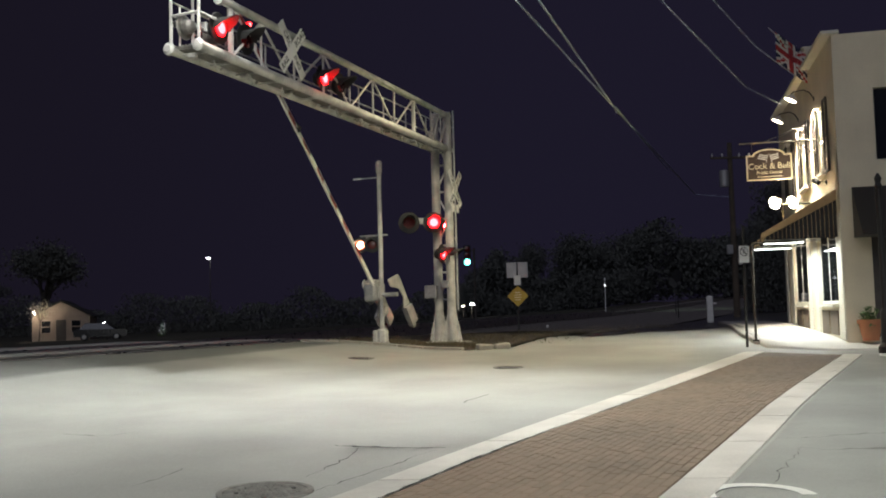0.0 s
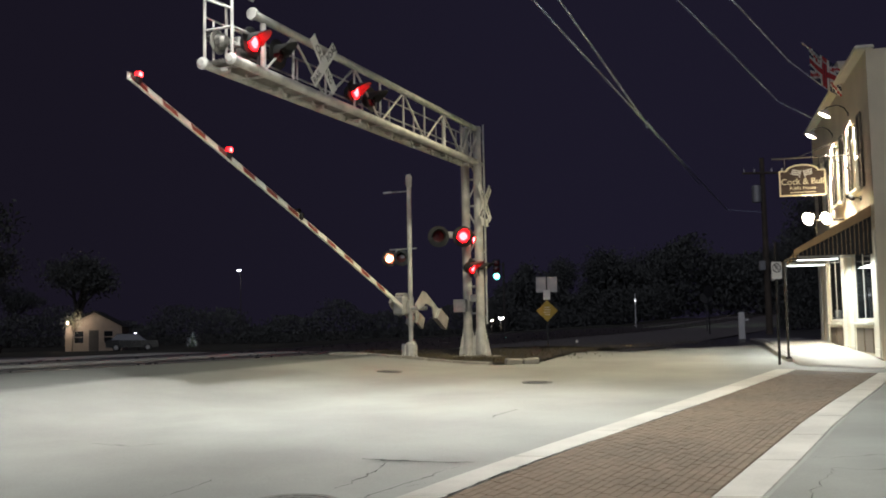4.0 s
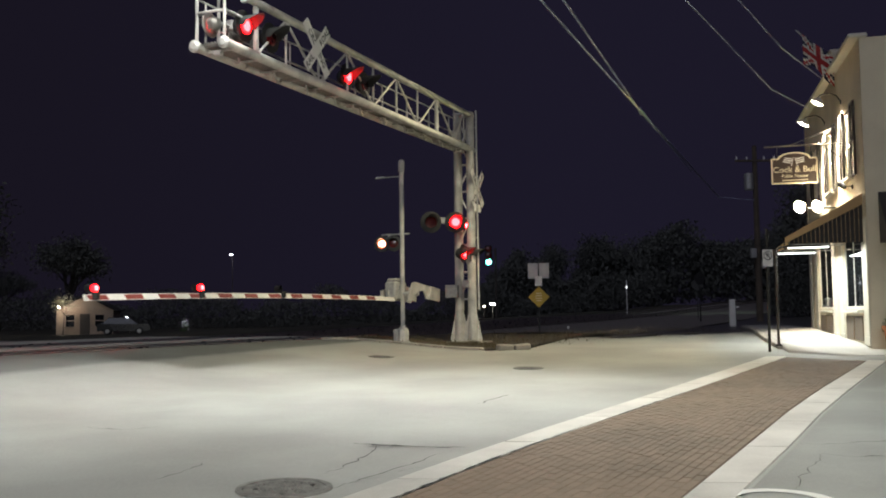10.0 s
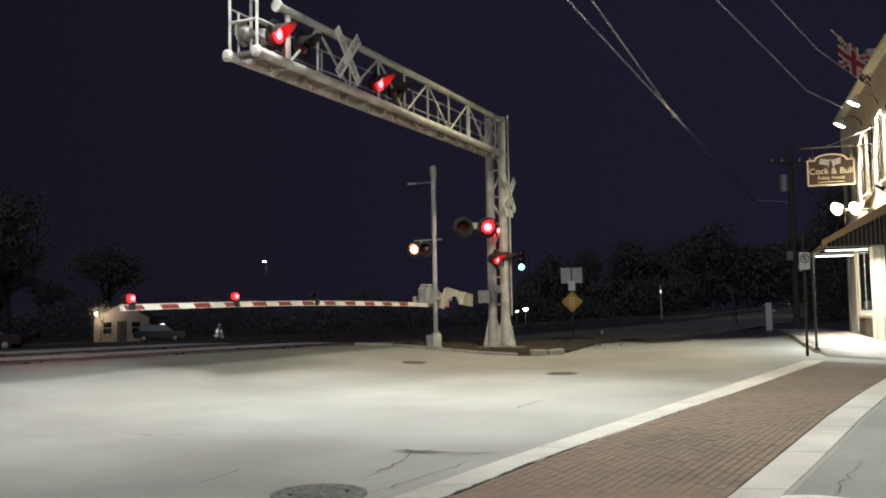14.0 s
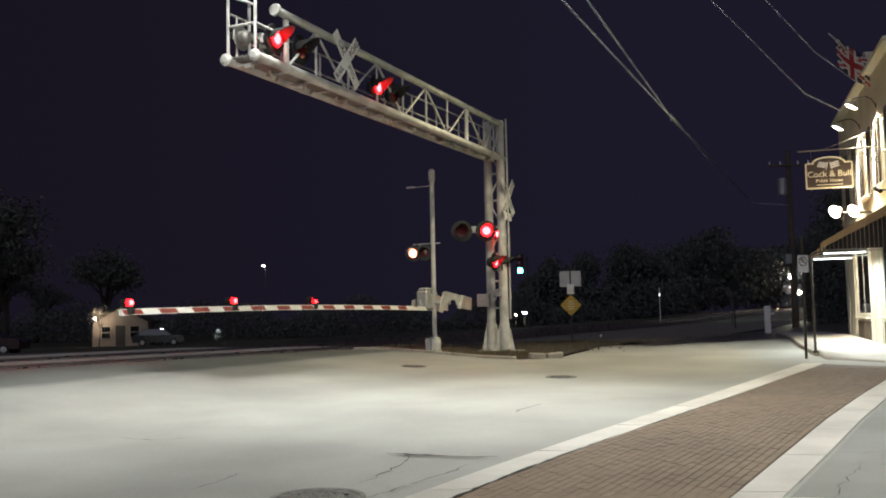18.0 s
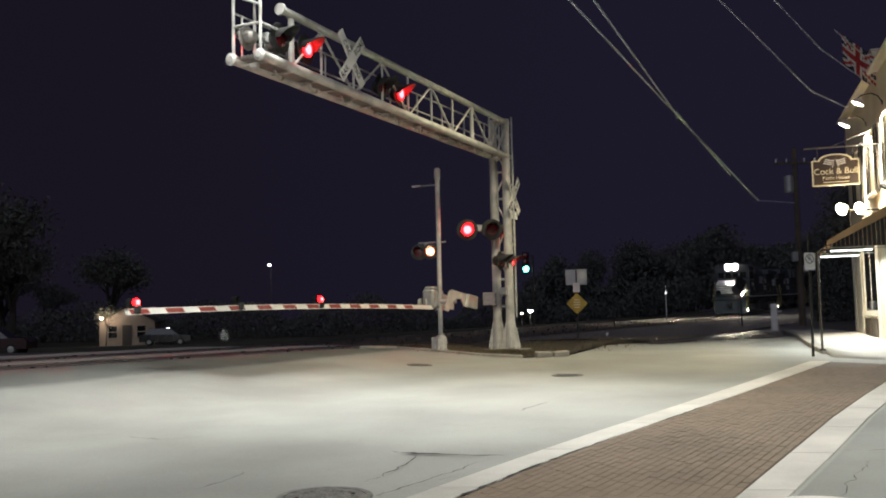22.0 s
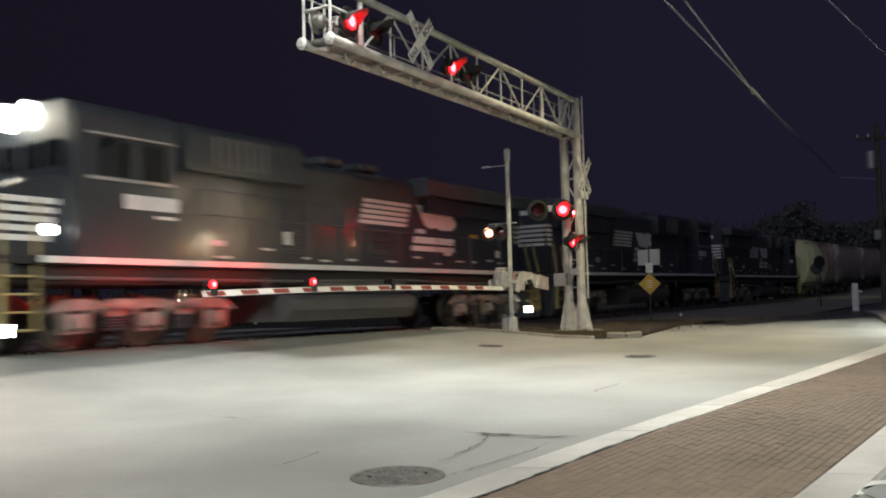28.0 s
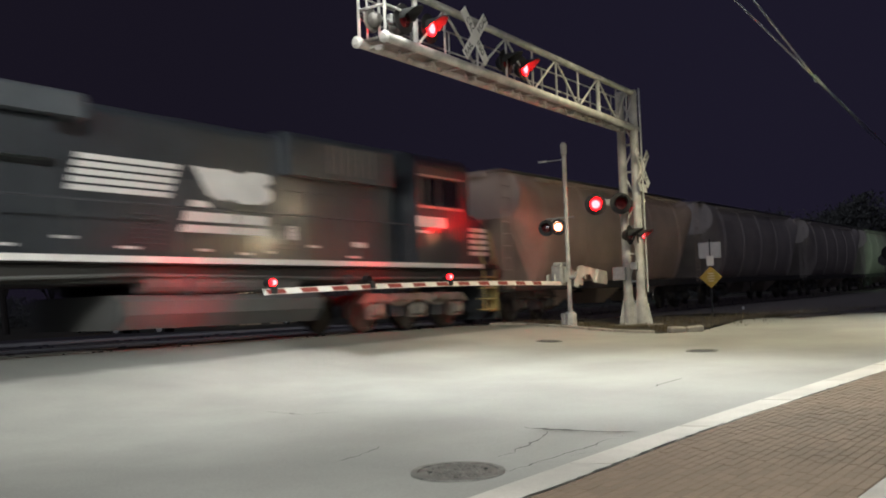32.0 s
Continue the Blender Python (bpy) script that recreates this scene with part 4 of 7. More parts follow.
def awning():
    """Sloping canvas over the shop front: tan top, black striped gable, on slim posts at the kerb."""
    root = thing("awning", pose(PC.x, PC.y, FLOOR, 0, 0, PROT), "tan and black striped canvas awning over the pavement", "awning")
    x0, x1, out, zt, zb, lip, kerb = 0.35, 4.9, 1.62, 3.42, 2.47, 0.12, 1.93
    n = 15
    for i in range(n):
        a, b = x0 + (x1 - x0) * i / n, x0 + (x1 - x0) * (i + 1) / n
        bm = B()
        v = [bm.verts.new(p) for p in ((a, 0.02, zt), (b, 0.02, zt), (b, out, zb), (a, out, zb), (a, 0.02, zt - 0.02), (b, 0.02, zt - 0.02), (b, out - 0.01, zb - 0.02), (a, out - 0.01, zb - 0.02))]
        for q in ((0, 1, 2, 3), (7, 6, 5, 4), (3, 2, 6, 7), (0, 3, 7, 4), (1, 5, 6, 2)):
            bm.faces.new([v[k] for k in q])
        c = [bm.verts.new(p) for p in ((a, out, zb), (b, out, zb), (b, out + 0.01, zb - lip), ((a + b) / 2, out + 0.01, zb - lip - 0.05), (a, out + 0.01, zb - lip))]
        bm.faces.new(c)
        bmesh.ops.recalc_face_normals(bm, faces=bm.faces)
        part("canvas_strip", bm, M_AWNTAN if i % 3 else M_AWNBLK, root)
    for x, s in ((x0, 1),):
        m = 17
        for i in range(m):
            y0, y1 = 0.02 + (out - 0.02) * i / m, 0.02 + (out - 0.02) * (i + 1) / m
            z0, z1 = zt + (zb - zt) * i / m, zt + (zb - zt) * (i + 1) / m
            bm = B()
            for k, (ya, yb) in enumerate(((y0, y0 + (y1 - y0) * 0.87), (y0 + (y1 - y0) * 0.87, y1))):
                w = [bm.verts.new((x - 0.012 * s * (k == 0), y, z)) for y, z in ((ya, zb - lip), (yb, zb - lip), (yb, zt + (zb - zt) * (yb - 0.02) / (out - 0.02) - 0.022), (ya, zt + (zb - zt) * (ya - 0.02) / (out - 0.02) - 0.022))]
                f = bm.faces.new(w)
                f.material_index = k
            bmesh.ops.recalc_face_normals(bm, faces=bm.faces)
            part("gable_strip", bm, [M_AWNBLK, M_AWNTAN], root)
    bm = B()
    prism(bm, [(0.02, zt + 0.05), (out + 0.10, zb + 0.03), (out + 0.10, zb - 0.10), (0.02, zt - 0.20)], -0.02, 0.02, pose(x0 - 0.04, 0, 0) @ Matrix(((0, 1, 0, 0), (1, 0, 0, 0), (0, 0, 1, 0), (0, 0, 0, 1))))
    bmesh.ops.recalc_face_normals(bm, faces=bm.faces)
    part("edge_binding", bm, M_AWNTAN, root, "tan canvas binding along the slope")
    bm = B()
    for x in (x0 + 0.02, 2.6, x1 - 0.02):
        tube(bm, (x, 0.05, zb - 0.02), (x, out - 0.02, zb - 0.05), 0.018, n=6)
    tube(bm, (x0, out - 0.03, zb - 0.05), (x1, out - 0.03, zb - 0.05), 0.022, n=6)
    part("frame", bm, M_GALV, root)
    for x in (x0 + 0.05,):
        bm = B()
        tube(bm, (x, kerb, 0.0), (x, kerb, zb - 0.24), 0.03, n=8)
        tube(bm, (x, kerb, 0.0), (x, kerb, 0.04), 0.07, n=8)
        tube(bm, (x, kerb, zb - 0.24), (x, kerb - 0.12, zb - 0.17), 0.026, n=8)
        tube(bm, (x, kerb - 0.12, zb - 0.17), (x, 0.9, zb - 0.17), 0.022, n=8)
        part("post", bm, M_DARKWOOD, root, "slim dark iron post")
    for x in (1.3, 3.7):
        bm = B()
        box(bm, (x, 1.10, zb - 0.09), (0.05, 0.98, 0.09), bevel=0.01)
        h = part("tube_fitting", bm, M_GALV, root)
        bm = B()
        tube(bm, (x, 0.64, zb - 0.15), (x, 1.56, zb - 0.15), 0.016, n=8)
        part("tube", bm, G_TUBE, h, "lit fluorescent tube")
    return root


awning()
for a in (1.5, 3.9):
    p = PC + PF * a + PN * 0.95
    d = bpy.data.lights.new("awning_light", "AREA")
    d.shape, d.size, d.size_y, d.energy, d.color = "RECTANGLE", 2.6, 1.2, 125, (0.95, 1.0, 0.96)
    ob = new("awning_light", d)
    ob.matrix_basis = pose(p.x, p.y, FLOOR + 2.28, 0, 0, PROT)


def gooseneck(a):
    """A bent arm with a bell shade that washes the front wall."""
    p = PC + PF * a
    root = thing("wall_lamp", pose(p.x, p.y, FLOOR + 6.25, 0, 0, PROT), "lit gooseneck lamp on the cream wall", "wall lamp", "gooseneck lamps on the front")
    bm = B()
    pts = [(0, 0.0, -0.15), (0, 0.10, 0.02), (0, 0.25, 0.10), (0, 0.50, 0.06), (0, 0.58, -0.02)]
    path_tube(bm, pts, 0.016, 6)
    tube(bm, (0, 0.0, -0.15), (0, 0.02, -0.15), 0.06, n=12)
    part("arm", bm, M_BLACK, root)
    bm = B()
    m = pose(0, 0.58, -0.15, 28)
    lathe(bm, [(0.17, 0.0), (0.15, 0.05), (0.08, 0.12), (0.04, 0.16)], 18, m, caps=False)
    lathe(bm, [(0.165, 0.002), (0.145, 0.05), (0.075, 0.115)], 18, m, caps=False)
    part("shade", bm, M_ALU, root)
    bm = B()
    lathe(bm, [(0.02, -0.03), (0.13, 0.0), (0.155, 0.02), (0.10, 0.06)], 18, m)
    part("bulb", bm, G_SHADE, root, "glowing lamp mouth")
    q = root.matrix_basis @ Vector((0, 0.52, -0.25))
    lamp("wall_wash", "SPOT", q, 4200, (1.0, 0.88, 0.68), 0.06, aim=tuple(root.matrix_basis @ Vector((0, -0.05, -1.2))), angle=95, blend=0.6)


for a in (2.75, 5.6):
    gooseneck(a)


def flood():
    p = PC + PF * 4.3 + PN * 0.72
    root = thing("flood_lamp", pose(p.x, p.y, FLOOR + 3.46, 0, 0, PROT), "bright twin flood lamp above the awning", "flood lamp")
    bm = B()
    box(bm, (0, -0.35, 0.1), (0.06, 0.74, 0.05), bevel=0.01)
    box(bm, (0, 0, -0.05), (0.04, 0.04, 0.4))
    part("bracket", bm, M_BLACK, root)
    for y in (-0.26, 0.20):
        bm = B()
        lathe(bm, [(0.06, -0.20), (0.11, -0.12), (0.175, 0.0)], 20, pose(0, y, 0.15, 0, 0, 40) @ pose(0, 0, 0, -112), caps=True)
        h = part("head", bm, M_ALU, root)
        bm = B()
        lathe(bm, [(0.168, 0.003), (0.14, 0.035), (0.08, 0.06), (0.02, 0.07)], 20, pose(0, y, 0.15, 0, 0, 40) @ pose(0, 0, 0, -112))
        part("lens", bm, G_FLOOD, h, "glowing flood lens")
    q = p + Vector((0, 0, FLOOR + 3.74))
    lamp("flood_light", "SPOT", q, 1300, (1.0, 0.80, 0.46), 0.2, aim=(q.x - 0.5, q.y - 1.2, q.z - 1.5), angle=120, blend=0.6)


flood()


def sign_spot():
    """A small bullet lamp on the wall under the sign, turned up at its face."""
    p = PC + PF * 1.55
    root = thing("spot_lamp", pose(p.x, p.y, FLOOR + 3.78, 0, 0, PROT), "small bullet spot lamp on the cream wall", "spot lamp")
    bm = B()
    tube(bm, (0, 0, 0), (0, 0.03, 0), 0.06, n=12)
    tube(bm, (0, 0.02, 0), (0, 0.20, 0.03), 0.014, n=6)
    part("bracket", bm, M_BLACK, root)
    bm = B()
    tube(bm, (-0.09, 0.20, -0.02), (0.07, 0.28, 0.08), 0.055, 0.07, n=12)
    part("head", bm, M_BLACK, root)
    at = root.matrix_basis @ Vector((0.10, 0.42, 0.12))
    lamp("sign_light", "SPOT", at, 75, (1.0, 0.86, 0.62), 0.04, aim=tuple(PC + PF * 2.6 + PN * 1.2 + Vector((0, 0, 5.1))), angle=70, blend=0.7)


sign_spot()


def hanging_sign():
    p = PC + PF * 2.6
    root = thing("hanging_sign", pose(p.x, p.y, 0, 0, 0, PROT - 90 + 180), "dark brown gilt-edged pub sign hanging from an iron bracket", "sign")
    # local x points out of the front, local y back along the front towards the eye
    root.matrix_basis = pose(p.x, p.y, 0, 0, 0, math.degrees(math.atan2(PN.y, PN.x)))
    x0, x1, z0, z1 = 0.64, 1.76, 4.74, 5.46
    cx = (x0 + x1) / 2
    w = (x1 - x0) / 2

    def outline(g):
        pts = [(cx - w + g, z0 + g), (cx + w - g, z0 + g), (cx + w - g, z1 - 0.06 - g)]
        for k in range(9):
            a = radians(0 + 180 * k / 8)
            pts.append((cx + (w - 0.16 - g) * math.cos(a), z1 - 0.06 - g + 0.15 * math.sin(a)))
        return pts + [(cx - w + g, z1 - 0.06 - g)]

    bm = B()
    prism(bm, outline(0), -0.03, 0.03)
    bmesh.ops.recalc_face_normals(bm, faces=bm.faces)
    part("sign_rim", bm, M_GOLD, root, "gilt rim")
    bm = B()
    prism(bm, outline(0.035), -0.036, 0.036)
    bmesh.ops.recalc_face_normals(bm, faces=bm.faces)
    board = part("sign_board", bm, M_SIGNBRN, root)
    for words, size, z in (("Cock & Bull", 0.215, 5.10), ("Public House", 0.12, 4.935)):
        t = new("lettering", text_mesh(words, size, M_GOLD))
        t.parent = board
        t.matrix_basis = pose(cx, 0.040, z, 90, 0, 180)
    bm = B()
    box(bm, (cx, 0.04, 4.83), (0.62, 0.006, 0.018))
    part("line", bm, M_GOLD, board)
    for sx, tilt in ((-0.15, 14), (0.15, -14)):
        bm = B()
        for k, (dz, hh) in enumerate(((0.05, 0.03), (0.0, 0.03), (-0.05, 0.03))):
            box(bm, (0.01 * k, 0, dz), (0.2, 0.006, hh), pose(0, 0, 0, 0, 0, 0))
        tube(bm, (0.11 * (1 if sx < 0 else -1), 0, -0.12), (0.11 * (1 if sx < 0 else -1), 0, 0.1), 0.008, n=6)
        f = part("flag_emblem", bm, M_FLAGW, board, "small painted crossed flag")
        f.matrix_basis = pose(cx + sx, 0.042, 5.34, 0, tilt, 0)
    bm = B()
    tube(bm, (0.0, 0, 5.72), (1.92, 0, 5.72), 0.02, n=8)
    tube(bm, (0.02, 0, 5.3), (0.55, 0, 5.72), 0.014, n=6)
    tube(bm, (0.0, 0, 5.25), (0.0, 0, 5.8), 0.03, n=8)
    tube(bm, (0.02, 0, 6.2), (1.3, 0, 5.73), 0.008, n=6)
    for x in (x0 + 0.15, x1 - 0.15):
        tube(bm, (x, 0, z1 - 0.08), (x, 0, 5.72), 0.008, n=6)
    part("bracket", bm, M_DARKWOOD, root)
    return root


hanging_sign()


def flag():
    """A flag on a slanted staff above the parapet, built of stiff strips that stir in the air."""
    p = PC + PF * 3.4 - PN * 0.30
    root = thing("flag", pose(p.x, p.y, FLOOR + 7.1, 0, 0, math.degrees(math.atan2(PN.y, PN.x))), "red white and blue crossed flag on a slanted staff", "flag")
    bm = B()
    tip = Vector((1.25, 0, 1.15))
    tube(bm, (-0.1, 0, -0.35), tip, 0.02, 0.014, n=8)
    part("staff", bm, M_ALU, root)
    strips = []
    n = 14
    d = tip.normalized()
    for i in range(n):
        e = new("cloth_strip")
        e.parent = root
        s = 0.50 + 0.072 * i
        e.location = d * s
        wob = 0.02 * math.sin(i * 0.9)
        e.rotation_euler = (wob * 3, 0, 0)
        u = (i + 0.5) / n
        h = 0.80
        spans = []
        c = abs(u - 0.5)
        for j in range(22):
            v = (j + 0.5) / 22
            k = M_FLAGB
            if c < 0.10 or abs(v - 0.5) < 0.10:
                k = M_FLAGR
            elif c < 0.17 or abs(v - 0.5) < 0.17:
                k = M_FLAGW
            elif abs(abs(u - 0.5) - abs(v - 0.5)) < 0.05:
                k = M_FLAGR
            elif abs(abs(u - 0.5) - abs(v - 0.5)) < 0.13:
                k = M_FLAGW
            spans.append(k)
        bm = B()
        mats = [M_FLAGR, M_FLAGW, M_FLAGB]
        for j, k in enumerate(spans):
            z0, z1 = -h * j / 22, -h * (j + 1) / 22
            sway = [0.10 * math.sin(3.0 * v + i * 0.45) * (0.2 + v) for v in (j / 22, (j + 1) / 22)]
            vs = [bm.verts.new(q) for q in ((-0.027, sway[0], z0), (0.027, sway[0] + 0.012, z0 + 0.045), (0.027, sway[1] + 0.012, z1 + 0.045), (-0.027, sway[1], z1))]
            f = bm.faces.new(vs)
            f.material_index = mats.index(k)
        r = bmesh.ops.solidify(bm, geom=list(bm.faces), thickness=0.004)
        me = part("cloth", bm, mats, e)
        me["kind"] = "stuff"
        strips.append(e)
    return root, strips


FLAG, FLAG_STRIPS = flag()
flag2_root = copy_thing(FLAG, pose(PC.x + 1.6, PC.y - 0.6, FLOOR + 7.0, 0, 0, -100))

# ---- pavement in front of the public house ----
KERB = [(11.9, 37.6), (10.3, 31.4), (8.73, 25.44), (7.72, 21.3)]
PAVE = KERB + [(8.6, 19.95), (9.6, 19.95), (13.5, 19.0), (20.0, 17.2), (20.0, 19.0), (10.2, 21.3), (13.4, 37.0)]
tagged(part("pavement", sheet(PAVE, lambda x, y: 0.02 + 0.10 * smooth(20.2, 22.4, y), 0.6, thick=0.14), M_WALK), "bright pale concrete pavement beside the pub", "pavement", kind="structure")
kerb_line("kerb_pavement", [(11.84, 37.6), (10.24, 31.4), (8.67, 25.44), (7.98, 22.5)], "dark-edged concrete kerb of the pavement", 0.16, 0.115)


def plant_pot(x, y):
    z = zg(x, y) + 0.12
    root = thing("plant_pot", pose(x, y, z), "terracotta pot with a leafy green plant", "plant pot")
    bm = B()
    lathe(bm, [(0.17, 0.0), (0.24, 0.38), (0.27, 0.38), (0.275, 0.47), (0.245, 0.47), (0.235, 0.40)], 22)
    part("pot", bm, M_CLAY, root)
    bm = B()
    lathe(bm, [(0.235, 0.41), (0.1, 0.43), (0.01, 0.44)], 16)
    part("soil", bm, M_EARTH, root)
    bm = B()
    rnd = random.Random(5)
    for i in range(90):
        a, r, h = rnd.uniform(0, 6.28), rnd.uniform(0.02, 0.26), rnd.uniform(0.43, 0.78)
        c = Vector((r * math.cos(a), r * math.sin(a), h - 0.5 * r))
        m = Matrix.Translation(c) @ pose(0, 0, 0, rnd.uniform(-50, 50), rnd.uniform(-50, 50), rnd.uniform(0, 360))
        vs = [bm.verts.new(m @ Vector(q)) for q in ((-0.06, 0, 0), (0, -0.028, 0.012), (0.07, 0, 0), (0, 0.028, 0.012))]
        bm.faces.new(vs)
        tube(bm, (r * 0.3 * math.cos(a), r * 0.3 * math.sin(a), 0.42), c, 0.004, n=3, caps=False)
    o = part("foliage", bm, M_LEAF, root)
    o["kind"] = "stuff"


plant_pot(9.95, 20.95)


def no_parking(x, y):
    z = zg(x, y) + 0.1
    root = thing("parking_sign", pose(x, y, z, 0, 0, 12), "white no parking sign on a thin dark steel post", "road sign")
    bm = B()
    box(bm, (0, 0, 1.3), (0.05, 0.035, 2.8), pose(0, 0, 0, 0, 0.8, 0))
    part("post", bm, M_IRON, root)
    bm = B()
    prism(bm, [(-0.13, 1.86), (-0.115, 1.84), (0.115, 1.84), (0.13, 1.86), (0.13, 2.21), (0.115, 2.23), (-0.115, 2.23), (-0.13, 2.21)], -0.026, -0.022)
    bmesh.ops.recalc_face_normals(bm, faces=bm.faces)
    pl = part("plate", bm, M_WHITE, root)
    bm = B()
    for k in range(24):
        a0, a1 = k * math.tau / 24, (k + 1) * math.tau / 24
        vs = [bm.verts.new((r * math.cos(a), -0.029, 2.09 + r * math.sin(a))) for r, a in ((0.088, a0), (0.107, a0), (0.107, a1), (0.088, a1))]
        bm.faces.new(vs)
    box(bm, (0, -0.029, 2.09), (0.185, 0.002, 0.018), pose(0, 0, 0, 0, 45, 0))
    part("ring", bm, M_BLACK, pl)
    t = new("lettering", text_mesh("P", 0.15, M_BLACK, 0.001))
    t.parent = pl
    t.matrix_basis = pose(0, -0.030, 2.09, 90)


no_parking(7.45, 21.7)

# ---- train ----
M_LOCO = mat("glossy_black_loco_paint", (0.030, 0.036, 0.043), 0.42, scale=1.2, vary=0.3, bump=0.012, fine=6, coat=0.7, coat_rough=0.12)
M_LOCOG = mat("dusty_black_loco_paint", (0.050, 0.056, 0.063), 0.45, scale=1.5, vary=0.4, bump=0.1)
M_STRIPE = mat("white_loco_stripe", (0.72, 0.72, 0.70), 0.45, scale=2, vary=0.12)
M_TRUCK = mat("dusty_cast_truck", (0.23, 0.21, 0.185), 0.85, scale=2.2, vary=0.6, bump=0.3)
M_COWL = mat("pale_dusty_radiator_paint", (0.062, 0.072, 0.083), 0.6, scale=1.5, vary=0.3, bump=0.1)
M_UNDER = mat("black_underframe", (0.022, 0.021, 0.020), 0.8, scale=1.5, vary=0.4)
M_TANK = mat("grey_dusty_tank", (0.10, 0.102, 0.10), 0.7, scale=1.0, vary=0.3)
M_WHEEL = mat("wheel_steel", (0.10, 0.09, 0.08), 0.5, metal=0.7, scale=4, vary=0.4)
M_GRAB = mat("yellow_grab_paint", (0.36, 0.30, 0.13), 0.55, scale=4, vary=0.25)
M_HOPPER = mat("weathered_hopper_grey", (0.40, 0.355, 0.32), 0.75, scale=0.7, vary=0.3, bump=0.2)
M_HOPDARK = mat("hopper_underframe", (0.05, 0.045, 0.04), 0.8, scale=2, vary=0.4)
G_HEAD = glow("lit_headlight", (1.0, 0.90, 0.78), 420)
G_DITCH = glow("lit_ditch_light", (1.0, 0.84, 0.62), 280)
G_STEP = glow("lit_step_light", (1.0, 0.98, 0.90), 14)
DITCH = []  # the alternating lights of the leading engine


def arch_box(bm, x0, x1, half, z0, z1, round_=0.35, n=5):
    """A long body with a rounded roof."""
    sec = [(-half, z0)]
    for k in range(n + 1):
        a = math.pi - k * math.pi / 2 / n
        sec.append((-half + round_ + round_ * math.cos(a), z1 - round_ + round_ * math.sin(a)))
    for k in range(n + 1):
        a = math.pi / 2 - k * math.pi / 2 / n
        sec.append((half - round_ + round_ * math.cos(a), z1 - round_ + round_ * math.sin(a)))
    sec.append((half, z0))
    lo = [bm.verts.new((x0, y, z)) for y, z in sec]
    hi = [bm.verts.new((x1, y, z)) for y, z in sec]
    k = len(sec)
    bm.faces.new(lo)
    bm.faces.new(hi[::-1])
    for i in range(k):
        bm.faces.new((lo[i], lo[(i + 1) % k], hi[(i + 1) % k], hi[i]))
    bmesh.ops.recalc_face_normals(bm, faces=bm.faces)


def truck(parent, x, axles, dark=None, wheel_r=0.51):
    """A bogie: side frames with springs and axle boxes, wheels."""
    e = new("truck")
    e.parent = parent
    e.location = (x, 0, 0)
    m = dark or M_TRUCK
    for s in (-1, 1):
        bm = B()
        ends = max(axles) + 0.55
        # top beam that dips between the axles, horn blocks down to each box, tie bars under them
        hi, lo = [], []
        for k in range(-16, 17):
            x1 = ends * k / 16
            near = min(abs(x1 - a) for a in axles)
            hi.append((x1, 0.93 - 0.10 * smooth(0.25, 0.8, near) - 0.16 * smooth(ends - 0.35, ends, abs(x1))))
            lo.append((x1, 0.74 - 0.13 * smooth(0.3, 0.8, near) + 0.02 * math.cos(5 * x1)))
        prism(bm, hi + lo[::-1], s * 1.08, s * 1.19)
        for a in axles:
            for d in (-0.25, 0.25):
                prism(bm, [(a + d * 0.8, 0.78), (a + d * 1.35, 0.78), (a + d * 1.15, 0.34), (a + d * 0.85, 0.34)], s * 1.09, s * 1.18)
            box(bm, (a, s * 1.13, 0.335), (0.62, 0.08, 0.05), bevel=0.01)
        bmesh.ops.recalc_face_normals(bm, faces=bm.faces)
        part("side_frame", bm, m, e)
        for a in axles:
            bm = B()
            box(bm, (a, s * 1.19, 0.52), (0.32, 0.2, 0.30), bevel=0.05)
            tube(bm, (a, s * 1.26, 0.52), (a, s * 1.33, 0.52), 0.11, n=12)
            part("axle_box", bm, m, e)
        gaps = [(p + q) / 2 for p, q in zip(axles, axles[1:])]
        for a in gaps:
            for d in (-0.14, 0.14):
                bm = B()
                coil = [(0.095 if k % 2 else 0.07, 0.34 + 0.028 * k) for k in range(11)]
                lathe(bm, coil, 10, pose(a + d, s * 1.14, 0))
                part("coil_spring", bm, M_LOCOG, e)
            bm = B()
            tube(bm, (a - 0.30, s * 1.25, 0.83), (a + 0.22, s * 1.25, 0.83), 0.105, n=12)
            tube(bm, (a + 0.22, s * 1.25, 0.83), (a + 0.48, s * 1.22, 0.70), 0.03, n=8)
            part("brake_cylinder", bm, m, e)
    for a in axles:
        for s in (-1, 1):
            bm = B()
            lathe(bm, [(wheel_r + 0.03, -0.07), (wheel_r + 0.025, -0.04), (wheel_r, -0.035), (wheel_r - 0.01, 0.06), (wheel_r - 0.09, 0.06), (wheel_r - 0.1, 0.02), (0.16, 0.02), (0.15, 0.07), (0.02, 0.07)], 22, pose(a, s * 0.75, wheel_r, 90 * -s))
            part("wheel", bm, M_WHEEL, e)
    return e


